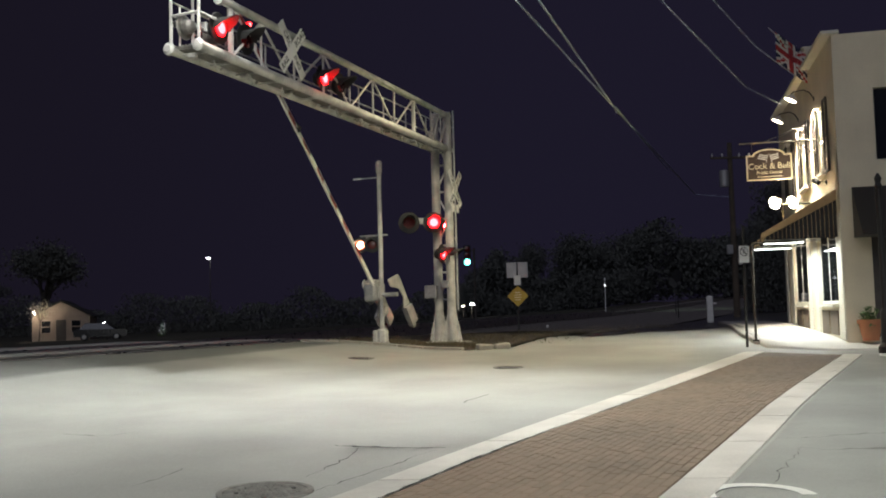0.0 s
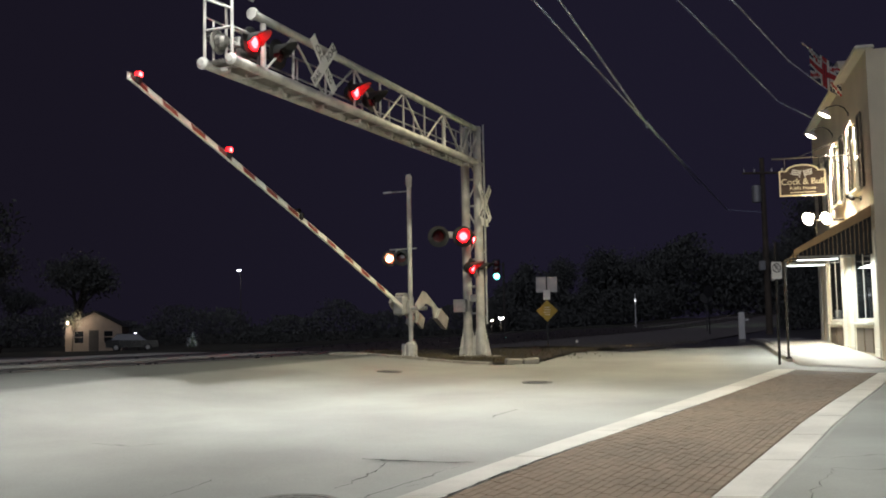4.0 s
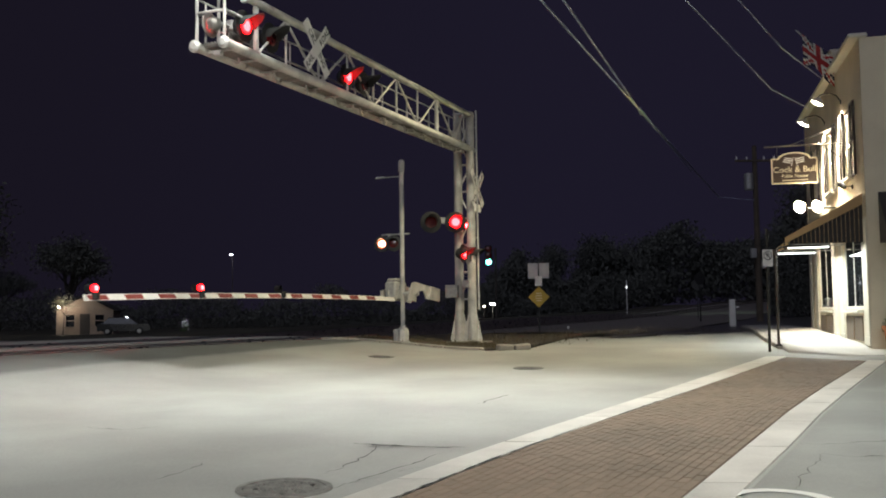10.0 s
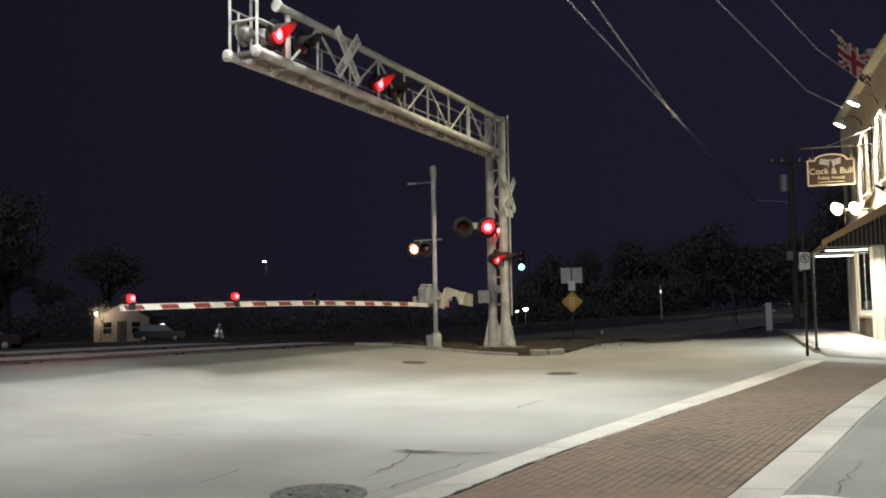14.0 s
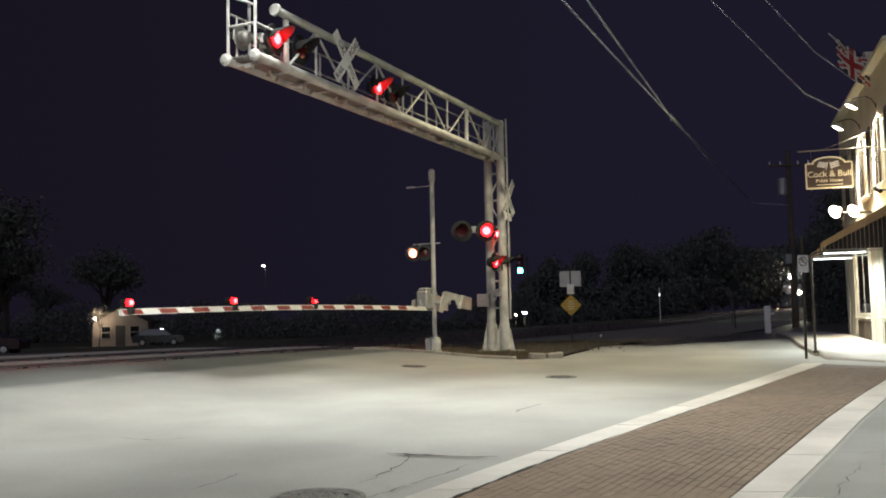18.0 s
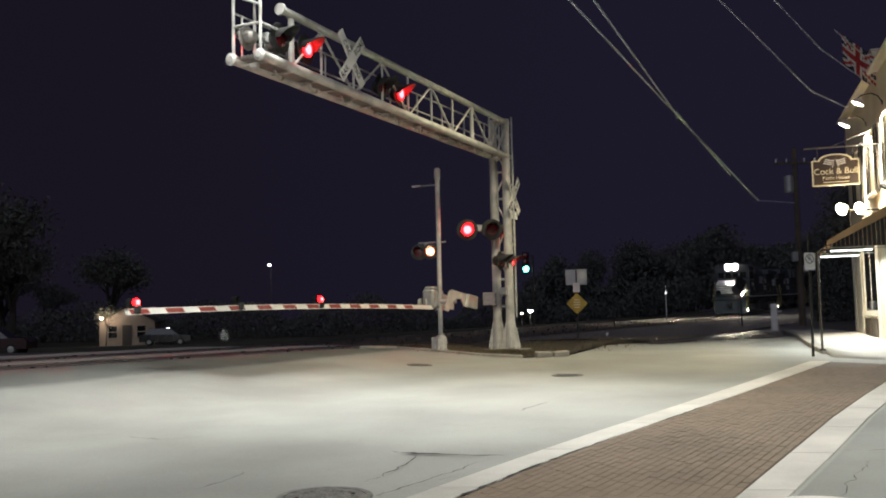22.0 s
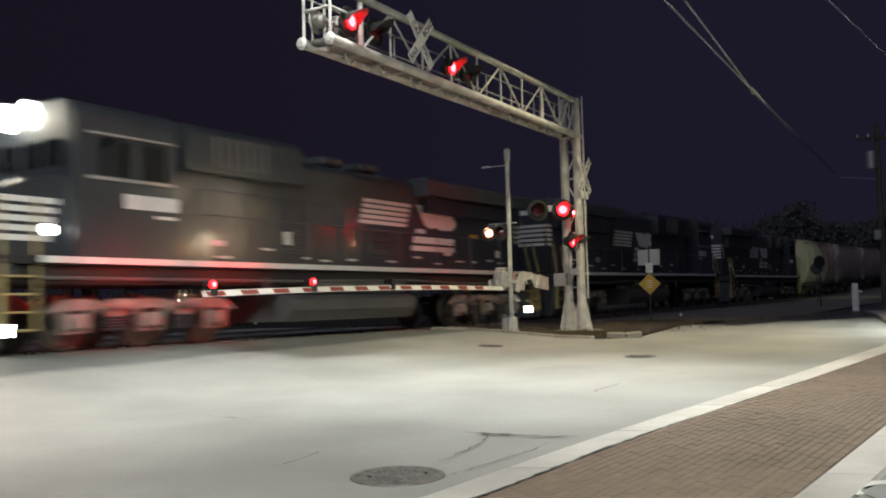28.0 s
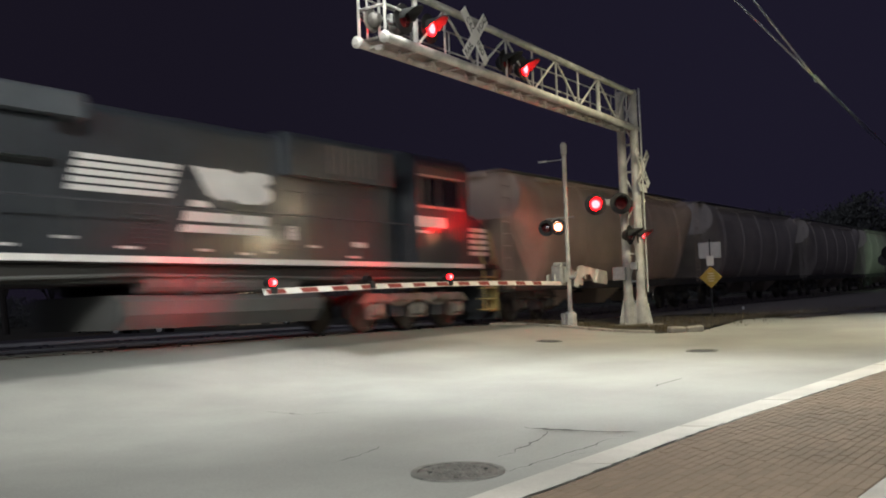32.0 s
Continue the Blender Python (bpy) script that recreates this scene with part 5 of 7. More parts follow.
def locomotive(lead, length, top=4.40):
    fx = length - 21.0  # the cab end of a longer engine stands further out
    root = thing("locomotive", Matrix(), "black diesel locomotive with white stripes and sill line" + (", headlights lit" if lead else ""), "locomotive", "locomotives of the train")
    P = lambda name, bm, m, par=None, label="": part(name, bm, m, par or root, label)
    bm = B()
    box(bm, (length / 2, 0, 1.36), (length - 0.7, 2.7, 0.34), bevel=0.03)
    box(bm, (length / 2, 0, 1.60), (length - 0.8, 3.0, 0.14), bevel=0.01)
    P("underframe", bm, M_UNDER)
    for s in (-1, 1):
        bm = B()
        box(bm, (length / 2, s * 1.506, 1.61), (length - 2.3, 0.018, 0.115))
        P("sill_stripe", bm, M_STRIPE)
    # long hood
    bm = B()
    arch_box(bm, 0.8, 16.6 + fx, 0.92, 1.6, top, 0.24)
    hood = P("long_hood", bm, M_LOCO)
    bm = B()
    arch_box(bm, 1.0, 7.4, 1.46, top - 0.46, top - 0.02, 0.10)
    P("radiator_cowl", bm, M_COWL, hood, "pale dusty radiator overhang")
    bm = B()
    arch_box(bm, 1.2, 7.0, 1.2, 3.30, top - 0.45, 0.06)
    P("radiator_housing", bm, M_LOCO, hood)
    bm = B()
    arch_box(bm, 12.6, 16.3 + fx, 1.22, 3.55, 4.52, 0.20)
    P("dynamic_brake_box", bm, M_LOCO, hood)
    for x in (6.6, 8.2):
        bm = B()
        box(bm, (x + 2.2, 0, 4.45), (0.9, 0.9, 0.22), bevel=0.06)
        P("exhaust_housing", bm, M_LOCOG, hood)
    for x, r, z in ((3.2, 0.6, 4.36), (5.4, 0.6, 4.36), (13.4, 0.42, 4.50), (15.1, 0.42, 4.50)):
        bm = B()
        lathe(bm, [(r, z), (r, z + 0.12), (0.1, z + 0.16)], 18, pose(x, 0, 0))
        P("roof_fan", bm, M_LOCOG, hood)
    for s in (-1, 1):
        for i in range(12):
            x = 1.75 + i * 1.22
            bm = B()
            box(bm, (x, s * 0.925, 2.45), (1.13, 0.03, 1.55), bevel=0.012)
            d = P("hood_door", bm, M_LOCO, hood)
            if i % 3 == 0:
                bm = B()
                for k in range(7):
                    box(bm, (x, s * 0.95, 1.95 + k * 0.09), (0.7, 0.012, 0.02), pose(0, 0, 0, 30 * s))
                P("louvres", bm, M_LOCOG, d)
        for k in range(14):
            bm = B()
            box(bm, (1.6 + k * 0.38, s * 1.205, 3.62), (0.04, 0.02, 0.56))
            P("grille_bar", bm, M_LOCOG, hood)
        # painted emblem: five slanted bars, then a light block over two bars
        left = s  # the bars stand to the left of the block as one faces the side
        mid = 8.7 - s * 1.2
        for k in range(5):
            z = 2.84 + k * 0.142
            bm = B()
            xa, xb = mid + left * (0.06 * (4 - k) + 0.12), mid + left * (2.56 - 0.05 * k)
            prism(bm, [(xa, z), (xb, z), (xb - left * 0.035, z + 0.098), (xa - left * 0.045, z + 0.098)], s * 0.948, s * 0.956)
            bmesh.ops.recalc_face_normals(bm, faces=bm.faces)
            P("emblem_bar", bm, M_STRIPE)
        bm = B()
        c = mid - left * 1.25
        w = lambda pts: [(c - left * a, z) for a, z in pts]
        prism(bm, w([(-1.02, 3.52), (-0.80, 3.22), (-0.62, 2.96), (-0.30, 2.86), (0.0, 2.92), (0.22, 2.84), (0.85, 2.86), (1.12, 2.98), (1.14, 3.16), (0.96, 3.26), (1.16, 3.36), (1.10, 3.52), (0.55, 3.54), (0.20, 3.46), (-0.15, 3.53), (-0.5, 3.50)]), s * 0.948, s * 0.956)
        bmesh.ops.recalc_face_normals(bm, faces=bm.faces)
        P("emblem_block", bm, M_STRIPE)
        for z, h, a in ((2.42, 0.19, 0.0), (2.20, 0.15, 0.08), (2.70, 0.13, -0.12)):
            bm = B()
            prism(bm, w([(-1.28 - a, z), (1.0, z), (1.02, z + h), (-1.20 - a, z + h)]) if z < 2.7 else w([(-1.12, z), (-0.55, z), (-0.66, z + h), (-1.06, z + h)]), s * 0.948, s * 0.956)
            bmesh.ops.recalc_face_normals(bm, faces=bm.faces)
            P("emblem_bar", bm, M_STRIPE)
        for x in (2.2, 3.0, 4.0, 4.9, 6.2, 7.3, 8.6, 10.4, 11.5, 12.2, 13.6, 15.0):
            bm = B()
            box(bm, (x, s * 0.948, 1.92 + 0.12 * math.sin(7 * x)), (0.36 + 0.12 * math.sin(3 * x), 0.01, 0.05))
            P("notice_bar", bm, M_STRIPE)
        # warning plates, fuel filler, sight glass and a yellow notice on the hood
        for x, z, w, h in ((2.4, 2.25, 0.30, 0.22), (5.6, 2.2, 0.42, 0.2), (12.9, 2.3, 0.26, 0.3), (15.2, 2.1, 0.5, 0.12)):
            bm = B()
            box(bm, (x, s * 0.950, z), (w, 0.012, h), bevel=0.004)
            P("notice_plate", bm, M_STRIPE)
        bm = B()
        box(bm, (4.0, s * 0.950, 2.75), (0.5, 0.012, 0.12), bevel=0.004)
        P("yellow_notice", bm, M_YELLOW, None, "yellow notice plate")
        for i in range(7):
            bm = B()
            box(bm, (13.9 + 0.26 * i, s * 1.225, 4.0), (0.03, 0.03, 0.66), bevel=0.006)
            P("grille_bar", bm, M_GRATE)
        for x in (1.9, 9.6, 14.2):
            bm = B()
            tube(bm, (x, s * 1.44, 0.98), (x, s * 1.44, 1.36), 0.06, n=10)
            P("pipe_bracket", bm, M_LOCOG)
        bm = B()
        path_tube(bm, [(1.0, s * 1.4, 1.30), (5.5, s * 1.42, 1.26), (8.4, s * 1.42, 1.34), (13.5, s * 1.42, 1.28), (19.8 + fx, s * 1.4, 1.30)], 0.035, 6)
        P("brake_pipe", bm, M_TANK)
    # hood end with stripes
    for k in range(5):
        bm = B()
        box(bm, (0.794, 0, 2.70 + 0.17 * k), (0.012, 1.7, 0.095))
        P("end_stripe", bm, M_STRIPE)
        for s in (-1, 1):
            bm = B()
            box(bm, (1.0 - 0.02 * k, s * 0.944, 2.70 + 0.17 * k), (0.40 + 0.05 * k, 0.012, 0.095))
            P("end_stripe", bm, M_STRIPE)
    bm = B()
    box(bm, (0.785, 0, 3.9), (0.05, 0.9, 0.2), bevel=0.02)
    P("number_board", bm, M_STRIPE)
    # cab
    bm = B()
    arch_box(bm, 16.8 + fx, 19.2 + fx, 1.5, 1.6, 4.50, 0.34)
    cab = P("cab", bm, M_LOCO)
    bm = B()
    box(bm, (18 + fx, 0, 4.52), (1.9, 1.9, 0.12), bevel=0.04)
    box(bm, (17.6 + fx, 0, 4.62), (1.1, 0.9, 0.16), bevel=0.03)
    P("cab_roof", bm, M_LOCOG, cab)
    for s in (-1, 1):
        for x, wd in ((17.4, 0.6), (18.3, 0.8)):
            bm = B()
            box(bm, (x + fx, s * 1.505, 3.50), (wd, 0.02, 0.68), bevel=0.006)
            P("cab_window", bm, M_PANE, cab)
        bm = B()
        box(bm, (17.9 + fx, s * 1.53, 3.90), (2.0, 0.09, 0.04))
        P("window_visor", bm, M_GALV, cab)
        bm = B()
        box(bm, (17.9 + fx, s * 1.51, 3.10), (2.0, 0.05, 0.06))
        P("armrest", bm, M_GALV, cab)
        for k in range(4):
            bm = B()
            box(bm, (16.95 + fx + 0.33 * k, s * 1.506, 2.72), (0.27, 0.012, 0.27))
            P("number_bar", bm, M_STRIPE, cab)
        bm = B()
        box(bm, (17.1 + fx, s * 1.506, 2.46), (0.5, 0.012, 0.06))
        P("notice_bar", bm, M_STRIPE, cab)
    for y in (-0.95, -0.32, 0.32, 0.95):
        bm = B()
        box(bm, (19.2 + fx, y, 3.55), (0.02, 0.52, 0.5), bevel=0.006)
        P("windscreen", bm, M_PANE, cab)
    # nose
    bm = B()
    prof = [(x + fx, z) for x, z in ((19.2, 1.6), (19.2, 3.12), (20, 2.98), (20.6, 2.72), (20.6, 1.6))]
    prism(bm, prof, -1.2, 1.2)
    bmesh.ops.recalc_face_normals(bm, faces=bm.faces)
    nose = P("nose", bm, M_LOCO)
    for k in range(5):
        z = 1.98 + 0.165 * k
        bm = B()
        box(bm, (20.6 + fx + 0.004, 0, z), (0.012, 2.36, 0.10))
        P("nose_stripe", bm, M_STRIPE, nose)
        for s in (-1, 1):
            bm = B()
            box(bm, (20.05 + fx - 0.035 * k, s * 1.206, z), (1.08 + 0.03 * k, 0.012, 0.10))
            P("nose_stripe", bm, M_STRIPE, nose)
    # end platforms: plough, steps, posts, coupler
    for x, d in ((0.0, 1), (length, -1)):
        bm = B()
        box(bm, (x + 0.42 * d, 0, 1.45), (0.5, 2.9, 0.3), bevel=0.02)
        P("end_platform", bm, M_LOCOG)
        bm = B()
        prism(bm, [(x + 0.12 * d, 0.14), (x + 0.42 * d, 0.14), (x + 0.42 * d, 1.3), (x + 0.3 * d, 1.3)], -1.35, 1.35)
        bmesh.ops.recalc_face_normals(bm, faces=bm.faces)
        P("plough", bm, M_LOCOG)
        bm = B()
        box(bm, (x - 0.05 * d, 0, 0.88), (0.75, 0.28, 0.3), bevel=0.05)
        P("coupler", bm, M_WHEEL)
        for s in (-1, 1):
            for k in range(4):
                bm = B()
                box(bm, (x + 0.75 * d, s * 1.36, 0.42 + 0.3 * k), (0.62, 0.28, 0.035))
                P("step", bm, M_GRAB)
            bm = B()
            for xx in (x + 0.42 * d, x + 1.08 * d):
                tube(bm, (xx, s * 1.46, 0.4), (xx, s * 1.46, 1.7), 0.03, n=6)
                tube(bm, (xx, s * 1.46, 1.7), (xx + 0.12 * d, s * 1.3, 2.65), 0.03, n=6)
            P("grab_rail", bm, M_GRAB)
            bm = B()
            prism(bm, [(x + 0.42 * d, 0.35), (x + 0.46 * d, 0.35), (x + 0.46 * d, 1.6), (x + 0.42 * d, 1.6)], s * 1.2, s * 1.48)
            bmesh.ops.recalc_face_normals(bm, faces=bm.faces)
            P("step_well", bm, M_GRAB)
    for s in (-1, 1):
        bm = B()
        tube(bm, (1.2, s * 1.45, 2.62), (16.5 + fx, s * 1.45, 2.62), 0.018, n=6)
        P("handrail", bm, M_LOCOG)
        for i in range(9):
            bm = B()
            tube(bm, (1.3 + 1.9 * i, s * 1.45, 1.6), (1.3 + 1.9 * i, s * 1.45, 2.62), 0.016, n=6)
            P("stanchion", bm, M_LOCOG)
    # tank, air reservoirs, trucks
    bm = B()
    prism(bm, [(-1.38, 0.62), (-1.2, 0.36), (1.2, 0.36), (1.38, 0.62), (1.42, 0.86), (1.2, 0.98), (-1.2, 0.98), (-1.42, 0.86)], 0, 5.2, pose(13.3, 0, 0, 0, 0, 90))
    bmesh.ops.recalc_face_normals(bm, faces=bm.faces)
    P("fuel_tank", bm, M_TANK)
    for s in (-1, 1):
        bm = B()
        tube(bm, (8.6, s * 1.2, 1.20), (12.6, s * 1.2, 1.20), 0.20, n=14)
        P("air_reservoir", bm, M_TANK)
    for x in (3.6, 17.2 + fx):
        truck(root, x, (-1.72, 0.0, 1.72))
    # lights
    # headlight and ditch lenses are oversize: their glare is put into the shape
    bm = B()
    for y in (-0.29, 0.29):
        tube(bm, (18.95 + fx, y, 4.30), (19.23 + fx, y, 4.30), 0.285, n=18)
    box(bm, (19.06 + fx, 0, 4.30), (0.24, 1.14, 0.50), bevel=0.04)
    hl = P("headlight_case", bm, M_LOCOG, cab)
    for y in (-0.29, 0.29):
        bm = B()
        lathe(bm, [(0.25, 0.0), (0.235, 0.03), (0.02, 0.06)], 18, pose(19.235 + fx, y, 4.30, 0, 90, 0))
        P("headlight", bm, G_HEAD if lead else M_PANE, cab, "twin headlight lens")
    ends = [(20.75 + fx, -0.98, 1.97), (20.75 + fx, 0.98, 1.97)]
    for i, (x, y, z) in enumerate(ends):
        bm = B()
        lathe(bm, [(0.06, -0.3), (0.23, -0.2), (0.24, 0.0)], 16, pose(x, y, z, 0, 90, 0))
        c = P("ditch_light", bm, M_LOCOG)
        bm = B()
        lathe(bm, [(0.22, 0.002), (0.21, 0.012), (0.02, 0.02)], 16, pose(x, y, z, 0, 90, 0))
        P("lens", bm, M_PANE, c, "dark ditch light lens")
        if lead:
            bm = B()
            lathe(bm, [(0.215, -0.01), (0.215, 0.0), (0.19, 0.02), (0.02, 0.04)], 16, pose(0, 0, 0, 0, 90, 0))
            g = P("lit_lens", bm, G_DITCH, c, "glowing ditch light")
            g.location = (x + 0.025, y, z)
            DITCH.append((g, y))
    if lead:
        for x in (length - 0.3, 1.35):
            bm = B()
            box(bm, (x, 1.49, 0.42), (0.5, 0.02, 0.2), bevel=0.006)
            P("step_light", bm, G_STEP, None, "bright lit step plate")
        # bright spot on the nose, drawn as a glowing disc
        bm = B()
        lathe(bm, [(0.10, 0.0), (0.09, 0.03), (0.02, 0.045)], 14, pose(19.5, 1.206, 2.14, -90))
        P("walkway_light", bm, G_STEP, nose, "small bright glowing spot on the nose side")
    return root


def hopper(tint):
    root = thing("hopper_car", Matrix(), "long weathered grey covered hopper wagon", "railway wagon", "hopper wagons of the train")
    L = 16.4
    sec = []
    for k in range(13):
        a = radians(-62 + 124 * k / 12)
        sec.append((1.52 * math.cos(a) ** 0.55, 2.80 + 1.72 * math.sin(a) / math.sin(radians(62))))
    full = [(-y, z) for y, z in sec] + [(y, z) for y, z in sec[::-1]]

    def ring(x, sc):
        return [(x, y, 4.52 - (4.52 - z) * sc) for y, z in full]

    bm = B()
    stops = [(1.0, 0.40), (2.3, 1.0), (L - 2.3, 1.0), (L - 1.0, 0.40)]
    rings = []
    for x, sc in stops:
        rings.append([bm.verts.new(p) for p in ring(x, sc)])
    k = len(full)
    for a, b in zip(rings, rings[1:]):
        for i in range(k):
            bm.faces.new((a[i], a[(i + 1) % k], b[(i + 1) % k], b[i]))
    bm.faces.new(rings[0])
    bm.faces.new(rings[-1][::-1])
    bmesh.ops.recalc_face_normals(bm, faces=bm.faces)
    part("body", bm, tint, root)
    for sgn in (-1, 1):
        for x in (2.6, 5.4, 8.2, 11.0, 13.8):
            bm = B()
            for (y0, z0), (y1, z1) in zip(sec, sec[1:]):
                tube(bm, (x, sgn * y0, z0), (x, sgn * y1, z1), 0.035, n=5)
            part("side_rib", bm, tint, root)
        bm = B()
        box(bm, (L / 2, sgn * 1.30, 4.36), (L - 4.6, 0.10, 0.12), bevel=0.02)
        part("roof_rail", bm, tint, root)
    bm = B()
    arch_box(bm, 0.9, L - 0.9, 0.35, 4.46, 4.62, 0.07)
    for i in range(10):
        box(bm, (1.6 + i * 1.47, 0, 4.64), (0.7, 0.6, 0.06), bevel=0.02)
    part("roof_hatches", bm, tint, root)
    bm = B()
    for s in (-1, 1):
        box(bm, (L / 2, s * 0.95, 4.56), (L - 1.0, 0.35, 0.03))
    part("running_board", bm, M_GRATE, root)
    bm = B()
    for s in (-1, 1):
        box(bm, (L / 2, s * 1.35, 1.05), (L - 1.0, 0.14, 0.26), bevel=0.02)
    box(bm, (L / 2, 0, 0.95), (L - 0.3, 0.5, 0.3))
    part("sill", bm, M_HOPDARK, root)
    for x in (4.6, 8.2, 11.8):
        bm = B()
        v = [bm.verts.new(p) for p in ((x - 1.3, -1.1, 1.2), (x + 1.3, -1.1, 1.2), (x + 1.3, 1.1, 1.2), (x - 1.3, 1.1, 1.2), (x - 0.3, -0.5, 0.4), (x + 0.3, -0.5, 0.4), (x + 0.3, 0.5, 0.4), (x - 0.3, 0.5, 0.4))]
        for q in ((0, 1, 5, 4), (1, 2, 6, 5), (2, 3, 7, 6), (3, 0, 4, 7), (4, 5, 6, 7)):
            bm.faces.new([v[i] for i in q])
        bmesh.ops.recalc_face_normals(bm, faces=bm.faces)
        part("outlet", bm, tint, root)
    for x in (0.25, L - 0.25):
        for s in (-1, 1):
            bm = B()
            for xx in (x - 0.2, x + 0.2):
                tube(bm, (xx, s * 1.42, 1.0), (xx, s * 1.42, 4.45), 0.02, n=5)
            for kk in range(9):
                tube(bm, (x - 0.2, s * 1.42, 1.2 + 0.35 * kk), (x + 0.2, s * 1.42, 1.2 + 0.35 * kk), 0.014, n=5)
            part("ladder", bm, tint, root)
        bm = B()
        box(bm, (x, 0, 1.05), (0.3, 2.8, 0.3), bevel=0.02)
        part("end_sill", bm, M_HOPDARK, root)
    for x in (2.2, L - 2.2):
        truck(root, x, (-0.87, 0.87), M_HOPDARK, 0.42)
    return root


# engine, how far its leading end runs behind the head of the train, whether the cab leads, its length
LOCOS = [(locomotive(True, 21.0, 4.22), -2.8, True, 21.0), (locomotive(False, 22.3), 18.9, False, 22.3), (locomotive(False, 21.0, 4.47), 42.9, False, 21.0)]
M_HOPTAN = mat("weathered_hopper_tan", (0.50, 0.39, 0.31), 0.75, scale=0.7, vary=0.3, bump=0.2)
first = hopper(M_HOPTAN)
second = hopper(M_HOPPER)
WAGONS = [(first, 64.0), (second, 81.0)] + [(copy_thing(second, Matrix()), q) for q in (98.0, 115.0, 132.0)]

# ---- small things on the road ----


def manhole(x, y, r, name, label):
    z = zg(x, y)
    sx = math.degrees(math.atan2(zg(x, y + 0.5) - zg(x, y - 0.5), 1.0))
    sy = -math.degrees(math.atan2(zg(x + 0.5, y) - zg(x - 0.5, y), 1.0))
    root = thing(name, pose(x, y, z + 0.004, sx, sy, 20), label, "manhole cover")
    bm = B()
    lathe(bm, [(r * 0.86, -0.02), (r * 0.87, 0.008), (r, 0.010), (r * 1.01, -0.02)], 40, caps=False)
    part("ring", bm, M_WORNIRON, root)
    bm = B()
    lathe(bm, [(r * 0.85, -0.02), (r * 0.845, 0.004), (r * 0.02, 0.005)], 40)
    for i in range(-5, 6):
        for j in range(-5, 6):
            if math.hypot(i, j) < 5.0:
                box(bm, (i * r * 0.15, j * r * 0.15, 0.006), (r * 0.085, r * 0.085, 0.012), pose(0, 0, 0, 0, 0, 45 * ((i + j) % 2)))
    part("cover", bm, M_WORNIRON, root)
    for s in (-1, 1):
        bm = B()
        tube(bm, (s * r * 0.6, 0, 0.004), (s * r * 0.6, 0, 0.016), r * 0.05, n=10)
        part("lifting_hole", bm, M_BLACK, root)


manhole(-1.25, 7.52, 0.375, "manhole_cover", "worn grey iron manhole cover in the concrete road")
manhole(-1.38, 21.4, 0.29, "manhole_cover", "small dark iron manhole cover in the road")
manhole(1.62, 18.15, 0.29, "manhole_cover", "small worn iron cover near the crosswalk")


def crack(pts, w0, seed, lift=0.018, jag=0.03):
    """A jagged, uneven dark strip laid just over the road: a crack or a shaded edge."""
    rnd = random.Random(seed)
    line = []
    for (x0, y0), (x1, y1) in zip(pts, pts[1:]):
        k = max(2, int(math.hypot(x1 - x0, y1 - y0) / 0.09))
        for i in range(k):
            f = i / k
            line.append((x0 + (x1 - x0) * f + rnd.uniform(-jag, jag), y0 + (y1 - y0) * f + rnd.uniform(-jag, jag)))
    line.append(pts[-1])
    bm = B()
    prev = None
    n = len(line)
    for i, (x, y) in enumerate(line):
        xa, ya = line[max(0, i - 1)]
        xb, yb = line[min(n - 1, i + 1)]
        d = Vector((-(yb - ya), xb - xa)).normalized()
        w = w0 * rnd.uniform(0.12, 1.0) * (0.15 + min(1, 3.0 * min(i, n - 1 - i) / n)) / 2
        z = zg(x, y) + lift
        cur = [bm.verts.new((x + d.x * w, y + d.y * w, z)), bm.verts.new((x - d.x * w, y - d.y * w, z))]
        if prev:
            bm.faces.new((prev[0], prev[1], cur[1], cur[0]))
        prev = cur
    bmesh.ops.recalc_face_normals(bm, faces=bm.faces)
    ob = part("road_crack", bm, M_CRACK)
    tagged(ob, "dark jagged crack or edge line on the concrete road", "crack", kind="structure")


for i, (pts, w) in enumerate((
        ([(-0.90, 9.56), (-0.57, 9.41), (-0.29, 9.32), (0.2, 9.22)], 0.12), ([(-0.62, 9.40), (-0.72, 8.9), (-0.82, 8.45), (-0.99, 8.01)], 0.025),
        ([(-0.4, 8.1), (0.1, 8.45), (0.32, 9.0)], 0.02), ([(0.45, 12.5), (0.62, 13.0), (0.95, 13.7)], 0.03),
        ([(-2.16, 8.6), (-2.17, 8.33), (-2.38, 7.85)], 0.025), ([(-4.1, 11.0), (-3.6, 10.7), (-3.2, 10.9)], 0.03), ([(3.24, 9.2), (3.6, 9.12), (4.3, 9.3), (5.6, 9.1)], 0.03),
        ([(3.41, 8.65), (3.54, 8.49), (3.81, 8.48), (4.3, 8.44), (5.6, 8.4)], 0.05), ([(2.58, 7.15), (2.76, 7.51), (2.94, 7.81), (3.14, 8.17), (3.42, 8.65)], 0.016), ([(4.95, 11.35), (5.6, 11.2), (7.4, 11.4)], 0.045),
        ([(2.0, 6.9), (2.15, 6.5), (2.5, 5.9)], 0.04))):
    crack(pts, w, 40 + i)
# dark strip painted for the concrete's shaded, broken outer edge where the darker side road begins
crack([(3.4, 27.6), (4.43, 28.95), (5.11, 28.1), (6.05, 28.7), (6.51, 29.45), (7.6, 29.45), (8.0, 29.98), (8.8, 30.05), (9.93, 31.7)], 0.55, 81, 0.02, 0.05)
# worn open joint between the pale band and the bricks, and a thin dark line along its other edge
crack([(-1.0, 5.9), (-0.27, 7.2), (0.41, 8.5), (1.29, 10.05), (1.55, 10.5)], 0.05, 71, 0.03, 0.008)
crack([(1.75, 10.8), (3.11, 13.05), (3.6, 13.9)], 0.03, 72, 0.03, 0.008)
